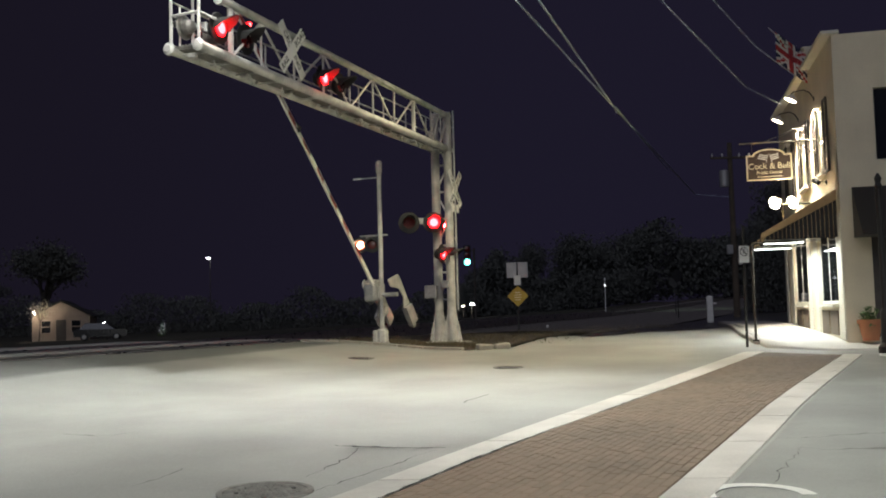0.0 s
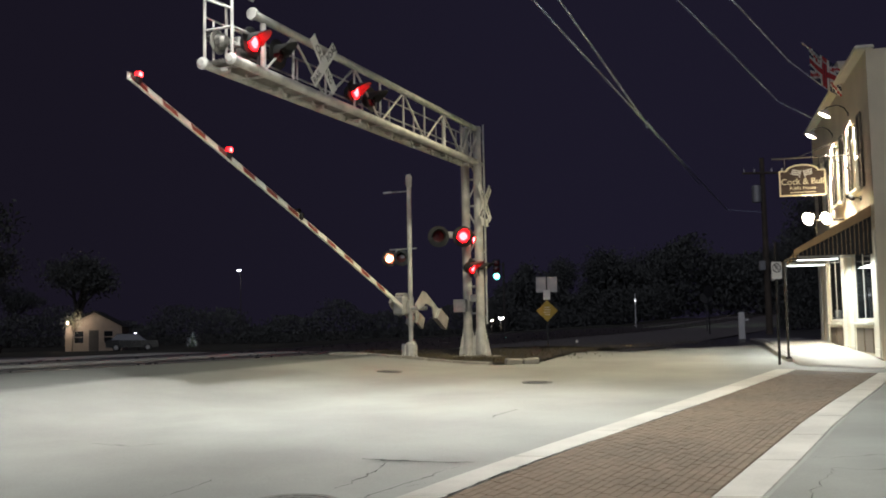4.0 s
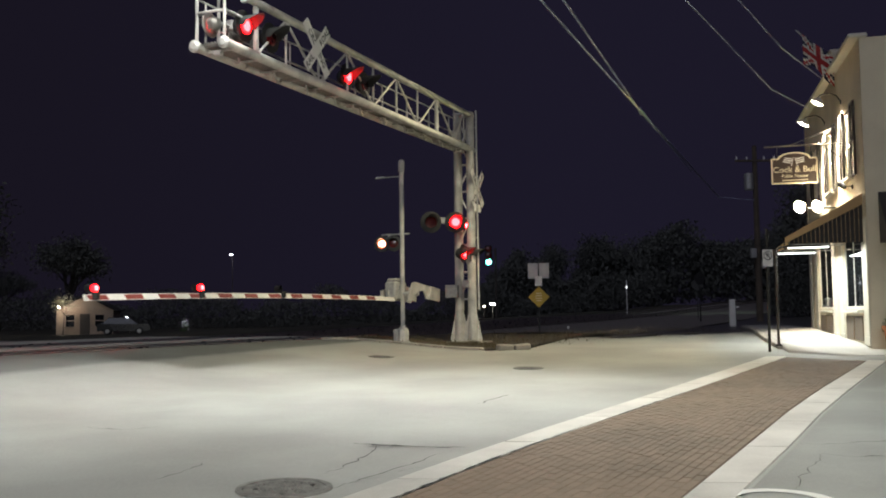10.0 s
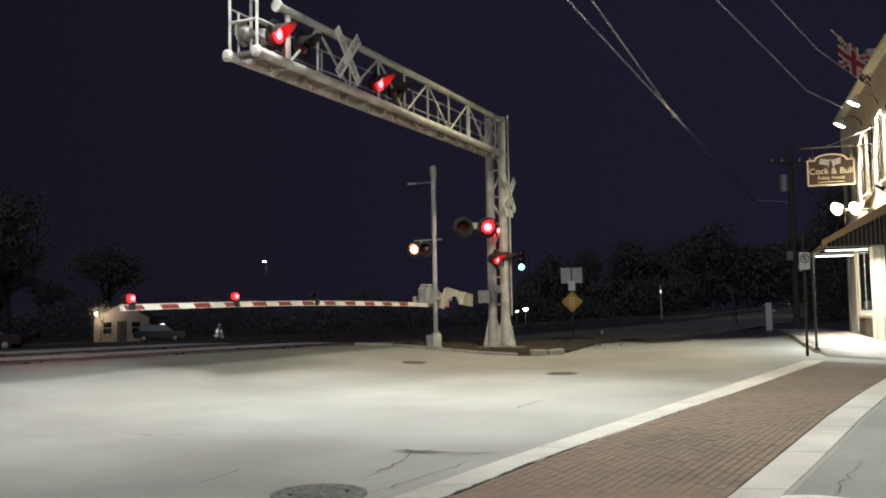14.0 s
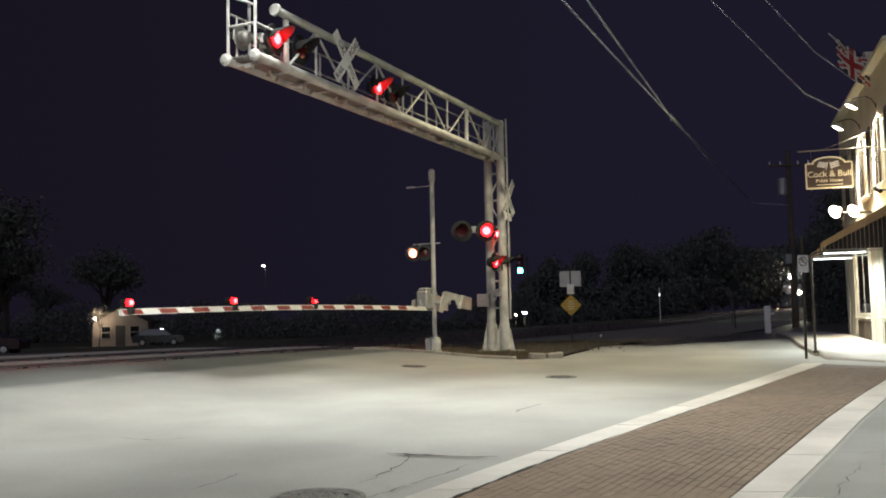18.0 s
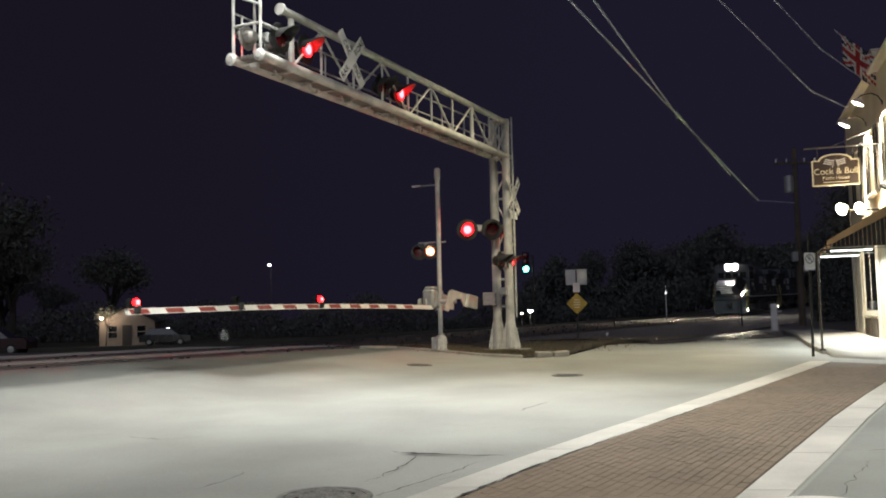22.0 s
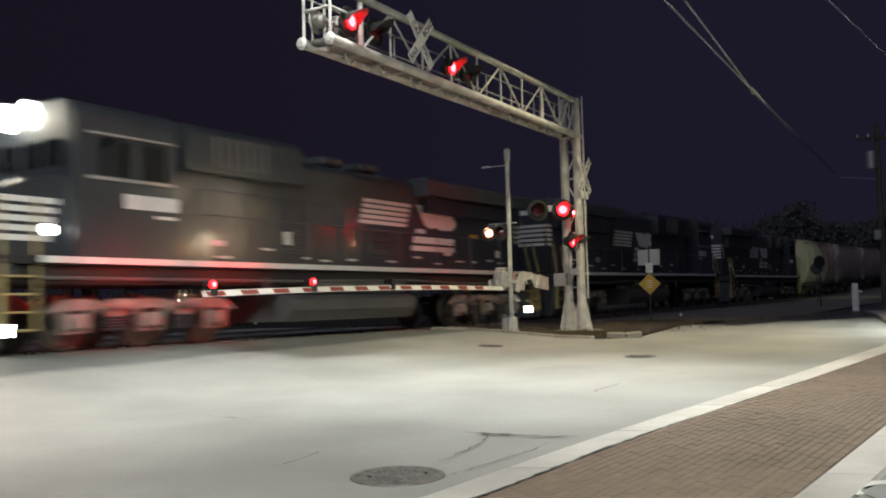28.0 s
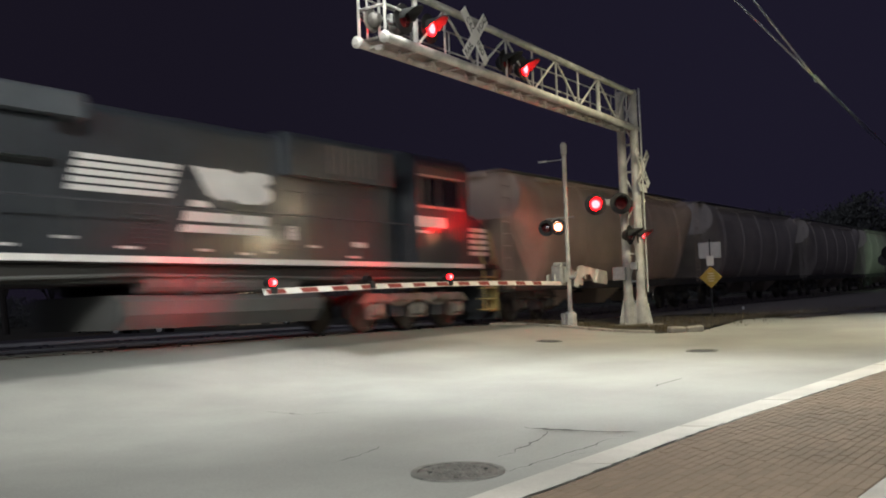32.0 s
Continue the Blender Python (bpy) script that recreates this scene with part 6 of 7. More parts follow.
crack([(-0.95, 7.3), (-0.3, 8.4), (0.1, 9.1)], 0.02, 73)


def tar_seam(pts, wide, label):
    ob = part("patch_seam", sheet(pts, 0.012, 0.8), M_PATCH)
    tagged(ob, label, "road patch", kind="structure")


M_PATCH = mat("grey_worn_asphalt", (0.235, 0.24, 0.222), 0.75, scale=0.8, vary=0.3, bump=0.35, fine=45)
tar_seam([(-5.2, -6.0), (0.57, 4.1), (2.1, 6.86), (3.35, 9.15), (4.55, 11.4), (5.85, 13.7), (8.7, 18.6), (9.6, 18.4), (30.0, 15.0), (34.0, -6.0)], 0.3, "greyer asphalt road beside the brick crosswalk")
M_PAINT = mat("worn_white_road_paint", (0.62, 0.62, 0.58), 0.7, scale=2.5, vary=0.25)


def painted_arc(c, r0, r1, a0, a1):
    bm = B()
    prev = None
    for k in range(25):
        a = radians(a0 + (a1 - a0) * k / 24)
        cur = [bm.verts.new((c[0] + r * math.cos(a), c[1] + r * math.sin(a), zg(c[0] + r * math.cos(a), c[1] + r * math.sin(a)) + 0.019)) for r in (r0, r1)]
        if prev:
            bm.faces.new((prev[0], prev[1], cur[1], cur[0]))
        prev = cur
    bmesh.ops.recalc_face_normals(bm, faces=bm.faces)
    tagged(part("road_marking", bm, M_PAINT), "worn white painted curve on the road", "road marking", kind="structure")


painted_arc((2.36, 6.80), 0.30, 0.41, -5, 185)
tagged(part("road_marking", sheet([(8.75, 18.1), (8.95, 18.0), (9.35, 18.9), (9.15, 19.0)], 0.019, 0.3), M_PAINT), "worn white painted bar on the road", "road marking", kind="structure")

# ---- signal island: gravel, dry grass, a broken kerb end ----
ISLE = [(-3.2, 26.9), (-2.2, 26.6), (-1.2, 25.75), (0.1, 24.5), (1.1, 23.6), (2.1, 24.1), (2.95, 26.4), (3.6, 28.4), (4.4, 29.3), (6.0, 32.0), (2.5, 31.5), (-1.0, 29.5)]
M_GRAVEL = mat("brown_gravel_and_leaves", (0.05, 0.04, 0.03), 0.95, scale=7, vary=0.6, bump=1.0, fine=35)
tagged(part("gravel_verge", sheet(ISLE, 0.02, 0.5), M_GRAVEL), "brown gravel and dead leaves round the signals", "verge", kind="structure")
M_DRY = mat("dry_grass_blade", (0.075, 0.06, 0.032), 0.9, scale=6, vary=0.4, per=0.3)


def tufts(name, spots, count, high, label, seed):
    rnd = random.Random(seed)
    vs, fs = [], []
    for x0, y0, spread in spots:
        for i in range(count):
            x, y = x0 + rnd.gauss(0, spread), y0 + rnd.gauss(0, spread)
            a, h = rnd.uniform(0, 6.28), high * rnd.uniform(0.4, 1.0)
            dx, dy = 0.008 * math.cos(a), 0.008 * math.sin(a)
            lx, ly = rnd.gauss(0, 0.35) * h, rnd.gauss(0, 0.35) * h
            z = zg(x, y)
            k = len(vs)
            vs += [(x - dx, y - dy, z), (x + dx, y + dy, z), (x + lx, y + ly, z + h)]
            fs.append((k, k + 1, k + 2))
    me = bpy.data.meshes.new(name)
    me.from_pydata(vs, [], fs)
    me.materials.append(M_DRY)
    tagged(new(name, me), label, "grass", kind="stuff")


tufts("dry_grass", [(0.2, 25.3, 0.35), (0.9, 25.6, 0.3), (-0.7, 26.2, 0.4), (1.4, 24.6, 0.35), (1.8, 27.0, 0.9), (3.2, 29.4, 1.0), (-1.8, 27.2, 0.5), (5.0, 32.0, 1.2), (8.0, 36.0, 2.0)], 420, 0.16, "dry brown grass tufts round the signal masts", 3)


def kerb_chunk(x, y):
    root = thing("kerb_fragment", pose(x, y, zg(x, y), 0, 0, 18), "broken weathered end of a concrete kerb", "kerb")
    for dx, w, t in ((-0.2, 0.42, 6), (0.26, 0.4, -9)):
        bm = B()
        box(bm, (dx, 0, 0.06), (w, 0.2, 0.16), pose(0, 0, 0, 3, t * 0.4, t), bevel=0.03)
        part("block", bm, M_KERB, root)


kerb_chunk(1.72, 23.55)

# ---- signs and posts ----


def sign_back(x, y):
    z = zg(x, y)
    root = thing("road_sign", pose(x, y, z, 0, 0, -8), "yellow warning diamond under bare sign backs on a post", "road sign")
    bm = B()
    box(bm, (0, 0.03, 1.25), (0.05, 0.04, 2.6))
    part("post", bm, M_IRON, root)
    bm = B()
    box(bm, (0, 0, 2.16), (0.74, 0.006, 0.54), bevel=0.002)
    p = part("sign_plate", bm, M_SIGNBACK, root, "blank grey back of a sign")
    bm = B()
    box(bm, (0.0, -0.014, 2.17), (0.045, 0.022, 0.5))
    part("stiffener", bm, M_IRON, p)
    bm = B()
    box(bm, (0, -0.03, 1.80), (0.24, 0.006, 0.34), bevel=0.002)
    part("small_plate", bm, M_WHITE, root)
    bm = B()
    box(bm, (0, -0.034, 1.24), (0.53, 0.006, 0.53), pose(0, 0, 0, 0, 45, 0), bevel=0.002)
    d = part("diamond", bm, M_YELLOW, root, "yellow diamond warning plate")
    bm = B()
    for k in range(4):
        box(bm, (0, -0.039, 1.24 + (k - 1.5) * 0.085), (0.26 - 0.05 * abs(k - 1.5), 0.002, 0.03))
    part("legend_bars", bm, M_GOLD, d)


sign_back(3.40, 33.4)


def marker(x, y, top, width, label, body, plate=None):
    z = zg(x, y)
    root = thing("marker_post", pose(x, y, z, 0, 0, -10), label, "post")
    bm = B()
    box(bm, (0, 0, top / 2), (width, width * 0.6, top), bevel=width * 0.12)
    part("post", bm, body, root)
    if plate:
        bm = B()
        box(bm, (0, -width * 0.3 - 0.01, top - plate / 2), (plate * 0.5, 0.006, plate), bevel=0.002)
        part("plate", bm, M_WHITE, root, "white reflective plate")
    return root


reflector_post = marker(14.07, 72.45, 2.6, 0.055, "thin pale trackside post with a small glowing reflector", M_WHITE)
# reflector given a glow for the headlight it throws back
bm = B()
box(bm, (0, -0.05, 2.05), (0.12, 0.08, 0.19), bevel=0.03)
part("lamp", bm, glow("glowing_reflector", (0.95, 0.97, 1.0), 1.6), reflector_post, "white reflector set to glow")
marker(4.75, 35.98, 0.16, 0.09, "low white reflector stub beside the side road", M_WHITE)
w = marker(12.83, 42.1, 1.2, 0.27, "stout white painted bollard at the road edge", M_WHITE)
bm = B()
box(bm, (0.12, 0, 0.86), (0.34, 0.05, 0.07), bevel=0.01)
part("cross_piece", bm, M_WHITE, w)
marker(7.0, 50.0, 1.3, 0.05, "thin dark trackside post", M_IRON)


def round_sign(x, y, h, rot, size, label):
    root = thing("road_sign", pose(x, y, zg(x, y), 0, 0, rot), label, "road sign")
    bm = B()
    box(bm, (0, 0.02, h / 2), (0.05, 0.04, h))
    part("post", bm, M_IRON, root)
    bm = B()
    lathe(bm, [(size, -0.003), (size, 0.003)], 8, pose(0, -0.005, h - size, 90, 0, 0) @ pose(0, 0, 0, 0, 0, 22.5))
    part("plate", bm, M_IRON, root)


round_sign(15.2, 56.6, 2.5, -20, 0.36, "grey back of a stop sign on a post")
round_sign(13.3, 49.0, 2.7, 20, 0.34, "grey sign back on a dark post")


def iron_post(x, y):
    z = zg(x, y) + 0.1
    root = thing("iron_post", pose(x, y, z), "black cast iron street post with a turned finial", "street post")
    bm = B()
    lathe(bm, [(0.16, 0), (0.16, 0.12), (0.10, 0.2), (0.09, 0.75), (0.06, 0.85), (0.05, 3.1), (0.075, 3.15), (0.045, 3.22), (0.07, 3.3), (0.02, 3.4)], 14)
    part("shaft", bm, M_BLACK, root)


iron_post(8.72, 17.72)

# ---- utility pole and wires ----
M_WOODPOLE = mat("weathered_pole_wood", (0.09, 0.07, 0.05), 0.9, scale=3, vary=0.4, bump=0.5)
M_WIRE = mat("grey_weathered_cable", (0.34, 0.37, 0.47), 0.45, vary=0.2)
POLE = Vector((18.35, 55.0, 0))


def utility_pole():
    z = zg(POLE.x, POLE.y)
    root = thing("utility_pole", pose(POLE.x, POLE.y, z), "tall dark wooden utility pole with crossarm and transformer", "utility pole")
    bm = B()
    tube(bm, (0, 0, -0.2), (0, 0, 10.2), 0.2, 0.13, n=12)
    part("pole", bm, M_WOODPOLE, root)
    bm = B()
    box(bm, (0, -0.15, 9.3), (2.4, 0.1, 0.12), bevel=0.01)
    part("crossarm", bm, M_WOODPOLE, root)
    for x in (-1.1, -0.5, 0.5, 1.1):
        bm = B()
        lathe(bm, [(0.03, 9.36), (0.06, 9.42), (0.03, 9.47), (0.05, 9.52), (0.02, 9.56)], 10, pose(x, -0.15, 0))
        part("insulator", bm, M_WHITE, root)
    bm = B()
    lathe(bm, [(0.26, 7.6), (0.27, 7.65), (0.27, 8.5), (0.2, 8.58)], 16, pose(-0.42, -0.1, 0))
    part("transformer", bm, M_GALV, root, "grey pole transformer can")
    bm = B()
    box(bm, (-0.35, -0.3, 3.9), (0.35, 0.2, 0.55), bevel=0.03)
    part("meter_box", bm, M_GALV, root)
    bm = B()
    box(bm, (0.25, -0.22, 3.2), (0.25, 0.2, 0.4), bevel=0.03)
    part("meter_box", bm, M_GALV, root)
    return root


far_pole = utility_pole()
copy_thing(far_pole, pose(-2.5, -14.0, zg(-2.5, -14.0), 0, 0, 12))
BZ = zg(-2.5, -14.0) + 9.5


def cable(a, b, sag, r, label):
    a, b = Vector(a), Vector(b)
    pts = []
    for k in range(25):
        f = k / 24
        p = a.lerp(b, f)
        p.z -= sag * 4 * f * (1 - f)
        pts.append(p)
    bm = B()
    rings = []
    for i, p in enumerate(pts):
        q = ((pts[min(i + 1, 24)] - pts[max(i - 1, 0)]).to_track_quat("Z", "Y"))
        rings.append([bm.verts.new(p + q @ Vector((r * math.cos(k * math.tau / 6), r * math.sin(k * math.tau / 6), 0))) for k in range(6)])
    for u_, v_ in zip(rings, rings[1:]):
        for k in range(6):
            bm.faces.new((u_[k], u_[(k + 1) % 6], v_[(k + 1) % 6], v_[k]))
    ob = part("overhead_cable", bm, M_WIRE)
    tagged(ob, label, "cable", "overhead cables")


J = Vector((6.27, 29.34, 7.78))
for near, back, r in (((0.44, 10.0, 6.29), (-3.6, -14.35, BZ), 0.021), ((0.10, 10.0, 6.08), (-3.0, -14.25, BZ), 0.019)):
    cable(near, J, 0.0, r, "thin pale overhead cable against the night sky")
    cable(back, near, 0.3, r, "thin pale overhead cable over the road")
cable(J, (16.1, 54.6, 8.05), 0.0, 0.034, "twisted overhead cable to the utility pole")
cable(J + Vector((0.05, 0, 0.02)), (12.0, 45.0, 8.16), 0.03, 0.024, "second strand of the twisted overhead cable")
cable((16.1, 54.6, 8.05), (18.2, 54.9, 7.9), 0.0, 0.02, "cable end made off on the utility pole")
for start, line in (((-2.0, -14.05, BZ), ((1.4, 9.0, 5.63), (4.4, 15.0, 6.09), (5.9, 18.0, 6.30), (7.45, 21.0, 6.46), (9.5, 24.2, 6.72))), ((-1.45, -13.95, BZ), ((2.2, 9.6, 5.80), (5.19, 15.5, 6.47), (6.98, 19.0, 6.84), (9.22, 22.6, 7.10)))):
    cable(start, line[0], 0.3, 0.008, "thin service cable over the road")
    bm = B()
    for a, b in zip(line, line[1:]):
        tube(bm, a, b, 0.010, n=6, caps=False)
    tagged(part("overhead_cable", bm, M_WIRE), "thin service cable that hangs to the pub wall", "cable", "overhead cables")
bm = B()
lathe(bm, [(0.02, -0.18), (0.05, -0.14), (0.05, 0.14), (0.02, 0.18)], 10, Matrix.Translation(J) @ pose(0, 0, 0, 70, 0, -20))
tagged(part("cable_splice", bm, M_WIRE), "black splice case where two cables meet", "cable splice")

# ---- beyond the railway ----
M_SIDING = mat("cream_clapboard", (0.33, 0.26, 0.20), 0.8, scale=2, vary=0.15)
M_SHINGLE = mat("dark_roof_shingle", (0.022, 0.02, 0.019), 0.9, scale=3, vary=0.4, bump=0.4)
M_CARB = mat("dark_car_paint", (0.012, 0.014, 0.018), 0.25, scale=2, vary=0.2, coat=0.6)
M_CARR = mat("maroon_car_paint", (0.035, 0.010, 0.009), 0.3, scale=2, vary=0.2, coat=0.6)
M_BARK2 = mat("grey_bark", (0.10, 0.08, 0.06), 0.95, scale=5, vary=0.4, bump=0.7)
# leaf colour bleached pale to carry the porch lamplight
M_LAMPLIT_LEAF = mat("lamplit_pale_leaf", (0.30, 0.28, 0.20), 0.7, scale=9, vary=0.3, per=0.3)
M_TYRE = mat("tyre_rubber", (0.02, 0.02, 0.02), 0.85, vary=0.3)
G_PORCH = glow("lit_porch_lamp", (1.0, 0.86, 0.62), 40)
G_COLD = glow("lit_cold_lamp", (0.86, 0.93, 1.0), 45)
G_TAIL = glow("lit_tail_lamp", (1.0, 0.42, 0.16), 8)


def house(x, y, rot):
    z = zg(x, y) - 0.05
    root = thing("house", pose(x, y, z, 0, 0, rot), "small cream clapboard house, gable front with a lit porch", "house")
    W, D, HT, TOP = 5.2, 7.5, 2.35, 3.75
    bm = B()
    prism(bm, [(-W / 2, 0), (W / 2, 0), (W / 2, HT), (0, TOP), (-W / 2, HT)], 0, D)
    bmesh.ops.recalc_face_normals(bm, faces=bm.faces)
    part("wall", bm, M_SIDING, root)
    for k in range(19):
        z1 = 0.12 + k * 0.19
        wide = W if z1 < HT else W * (TOP - z1 - 0.08) / (TOP - HT)
        if wide < 0.3:
            continue
        bm = B()
        box(bm, (0, -0.012, z1), (wide, 0.02, 0.17), pose(0, 0, 0, 4))
        part("clapboard", bm, M_SIDING, root)
    for q in (-1, 1):
        bm = B()
        k = (TOP - HT) / (W / 2)
        prism(bm, [(0, TOP + 0.02), (q * (W / 2 + 0.35), HT - 0.35 * k + 0.02), (q * (W / 2 + 0.35), HT - 0.35 * k + 0.16), (0, TOP + 0.18)], -0.3, D + 0.3)
        bmesh.ops.recalc_face_normals(bm, faces=bm.faces)
        part("roof", bm, M_SHINGLE, root)
    for wx in (-1.35, 1.35):
        e = new("window")
        e.parent = root
        bm = B()
        for dx in (-0.45, 0.45):
            box(bm, (wx + dx, -0.04, 1.35), (0.1, 0.08, 1.3))
        for dz in (-0.6, 0, 0.6):
            box(bm, (wx, -0.04, 1.35 + dz), (0.9, 0.07, 0.07))
        part("frame", bm, M_SIDING, e)
        bm = B()
        box(bm, (wx, -0.03, 1.35), (0.82, 0.02, 1.15))
        part("pane", bm, M_PANE, e)
    bm = B()
    box(bm, (0, -0.04, 1.0), (0.9, 0.06, 2.0), bevel=0.01)
    part("door", bm, M_DARKWOOD, root)
    bm = B()
    lathe(bm, [(0.06, -0.16), (0.2, 0.0), (0.06, 0.18)], 12, pose(-2.3, -0.4, 2.75))
    part("porch_lamp", bm, G_PORCH, root, "bright porch lamp")
    p = root.matrix_basis @ Vector((-1.9, -1.0, 2.95))
    lamp("porch_light", "POINT", p, 145, (1.0, 0.88, 0.74), 0.12)
    # a small tree whose twigs hang in front of the lamp
    tr = thing("small_tree", root.matrix_basis @ pose(-1.75, -1.7, 0), "small leafy tree lit by the porch lamp", "tree")
    bm = B()
    tube(bm, (0, 0, -0.1), (0.1, 0.1, 1.9), 0.07, 0.045, n=7)
    for a in range(6):
        tube(bm, (0.1, 0.1, 1.8), (0.1 + 0.7 * math.cos(a * 1.05), 0.1 + 0.5 * math.sin(a * 1.05), 2.8 + 0.15 * a), 0.03, 0.01, n=5)
    part("trunk", bm, M_BARK2, tr)
    rnd = random.Random(31)
    bm = B()
    for i in range(420):
        c = Vector((0.1 + rnd.gauss(0, 0.55), 0.1 + rnd.gauss(0, 0.45), 2.95 + rnd.gauss(0, 0.42)))
        m = Matrix.Translation(c) @ pose(0, 0, 0, rnd.uniform(-80, 80), rnd.uniform(-80, 80), rnd.uniform(0, 360))
        q = rnd.uniform(0.06, 0.13)
        bm.faces.new([bm.verts.new(m @ Vector(v)) for v in ((-q, 0, 0), (0, -q * 0.5, 0.02), (q, 0, 0), (0, q * 0.5, 0.02))])
    o = part("foliage", bm, M_LAMPLIT_LEAF, tr)
    o["kind"] = "stuff"


house(-34.7, 92.5, 14)


def car(x, y, rot, paint, label, tail=None, group="parked cars"):
    root = thing("parked_car", pose(x, y, zg(x, y), 0, 0, rot), label, "car", group)
    bm = B()
    prism(bm, [(-2.2, 0.35), (2.2, 0.35), (2.25, 0.75), (2.1, 0.95), (-2.1, 1.02), (-2.25, 0.8)], -0.88, 0.88)
    bmesh.ops.recalc_face_normals(bm, faces=bm.faces)
    part("body", bm, paint, root)
    bm = B()
    v = [bm.verts.new(p) for p in ((-1.8, -0.8, 1.0), (1.2, -0.8, 0.95), (1.2, 0.8, 0.95), (-1.8, 0.8, 1.0), (-1.3, -0.64, 1.52), (0.45, -0.64, 1.52), (0.45, 0.64, 1.52), (-1.3, 0.64, 1.52))]
    for q in ((4, 5, 6, 7), (0, 1, 5, 4), (1, 2, 6, 5), (2, 3, 7, 6), (3, 0, 4, 7)):
        bm.faces.new([v[i] for i in q])
    bmesh.ops.recalc_face_normals(bm, faces=bm.faces)
    part("cabin", bm, M_PANE, root, "dark car glass")
    bm = B()
    box(bm, (-0.42, 0, 1.53), (1.7, 1.26, 0.04), bevel=0.015)
    part("roof", bm, paint, root)
    for wx in (-1.35, 1.35):
        for s in (-1, 1):
            bm = B()
            lathe(bm, [(0.2, -0.1), (0.32, -0.09), (0.33, 0.0), (0.32, 0.09), (0.2, 0.1)], 18, pose(wx, s * 0.8, 0.33, 90))
            t = part("wheel", bm, M_TYRE, root)
            bm = B()
            lathe(bm, [(0.19, 0.0), (0.17, 0.012), (0.05, 0.02)], 14, pose(wx, s * 0.9, 0.33, 90 * -s))
            part("rim", bm, M_GALV, t)
    for xx in (-2.22, 2.2):
        for s in (-1, 1):
            bm = B()
            box(bm, (xx, s * 0.62, 0.78), (0.08, 0.34, 0.14), bevel=0.02)
            part("lamp", bm, (tail if tail and xx < 0 else M_PANE), root)


car(-28.6, 85.6, 15, M_CARB, "dark parked car beside the small house")
car(-45.2, 77.9, 100, M_CARB, "dark car with its lamps lit across the tracks", G_TAIL)
car(-28.4, 54.6, 5, M_CARR, "maroon parked car across the tracks")


M_GLASSG = (0.62, 1.0, 0.66)


def street_lamp(x, y, top, m, label, power, colour, size=1.0):
    z = zg(x, y)
    root = thing("street_lamp", pose(x, y, z), label, "street lamp", "far street lamps")
    bm = B()
    tube(bm, (0, 0, 0), (0, 0, top), 0.07, 0.05, n=10)
    tube(bm, (0, 0, top), (0.0, -0.8, top + 0.12), 0.03, n=8)
    part("pole", bm, M_DARKWOOD, root)
    bm = B()
    box(bm, (0, -0.95, top + 0.1), (0.2, 0.4, 0.1), bevel=0.03)
    part("head", bm, M_GALV, root)
    bm = B()
    lathe(bm, [(0.22 * size, 0.0), (0.2 * size, -0.08 * size), (0.05, -0.14 * size)], 14, pose(0, -0.95, top + 0.05))
    part("lens", bm, m, root, "bright lamp lens")
    if power and colour == M_GLASSG:
        lamp("street_light", "SPOT", (x, y - 0.95, z + top - 0.3), power, colour, 0.15, aim=(21.8, 77.0, 2.4), angle=42, blend=0.6)
    elif power:
        lamp("street_light", "POINT", (x, y - 0.95, z + top - 0.3), power, colour, 0.15)


street_lamp(-28.0, 127.0, 9.7, G_COLD, "tall far street lamp with a cold white light", 35, (0.86, 0.93, 1.0))
street_lamp(-28.7, 87.6, 1.5, G_COLD, "low bright yard lamp near parked cars", 1.5, (0.9, 0.95, 1.0))
street_lamp(4.25, 80.5, 1.1, G_COLD, "low far yard lamp with a white light", 20, (1.0, 0.95, 0.85))
street_lamp(3.5, 80.6, 0.95, G_PORCH, "low far yard lamp with a warm light", 0, None, 0.5)
street_lamp(27.0, 66.0, 8.6, glow("lit_mercury_lamp", (0.75, 1.0, 0.85), 6), "old green-white street lamp beside the side road", 1500, M_GLASSG)


def traffic_signal(x, y, zc):
    root = thing("traffic_signal", pose(x, y, zg(x, y), 0, 0, 0), "traffic signal showing green on a dark pole", "traffic signal")
    h = zc - zg(x, y)
    bm = B()
    tube(bm, (0.45, 0.1, 0), (0.45, 0.1, h + 0.9), 0.07, n=10)
    tube(bm, (0.45, 0.1, h + 0.75), (0.0, 0.1, h + 0.75), 0.04, n=8)
    part("pole", bm, M_DARKWOOD, root)
    bm = B()
    box(bm, (0, 0.1, h + 0.42), (0.46, 0.22, 1.34), bevel=0.03)
    part("case", bm, M_BLACK, root)
    for k, m in enumerate((G_GREEN, M_LENS, M_LENS)):
        bm = B()
        lathe(bm, [(0.19, 0), (0.18, 0.03), (0.10, 0.07), (0.03, 0.08)], 18, pose(0, -0.012, h + 0.42 * k, 90))
        part("lens", bm, m, root)


traffic_signal(3.08, 62.0, 4.87)


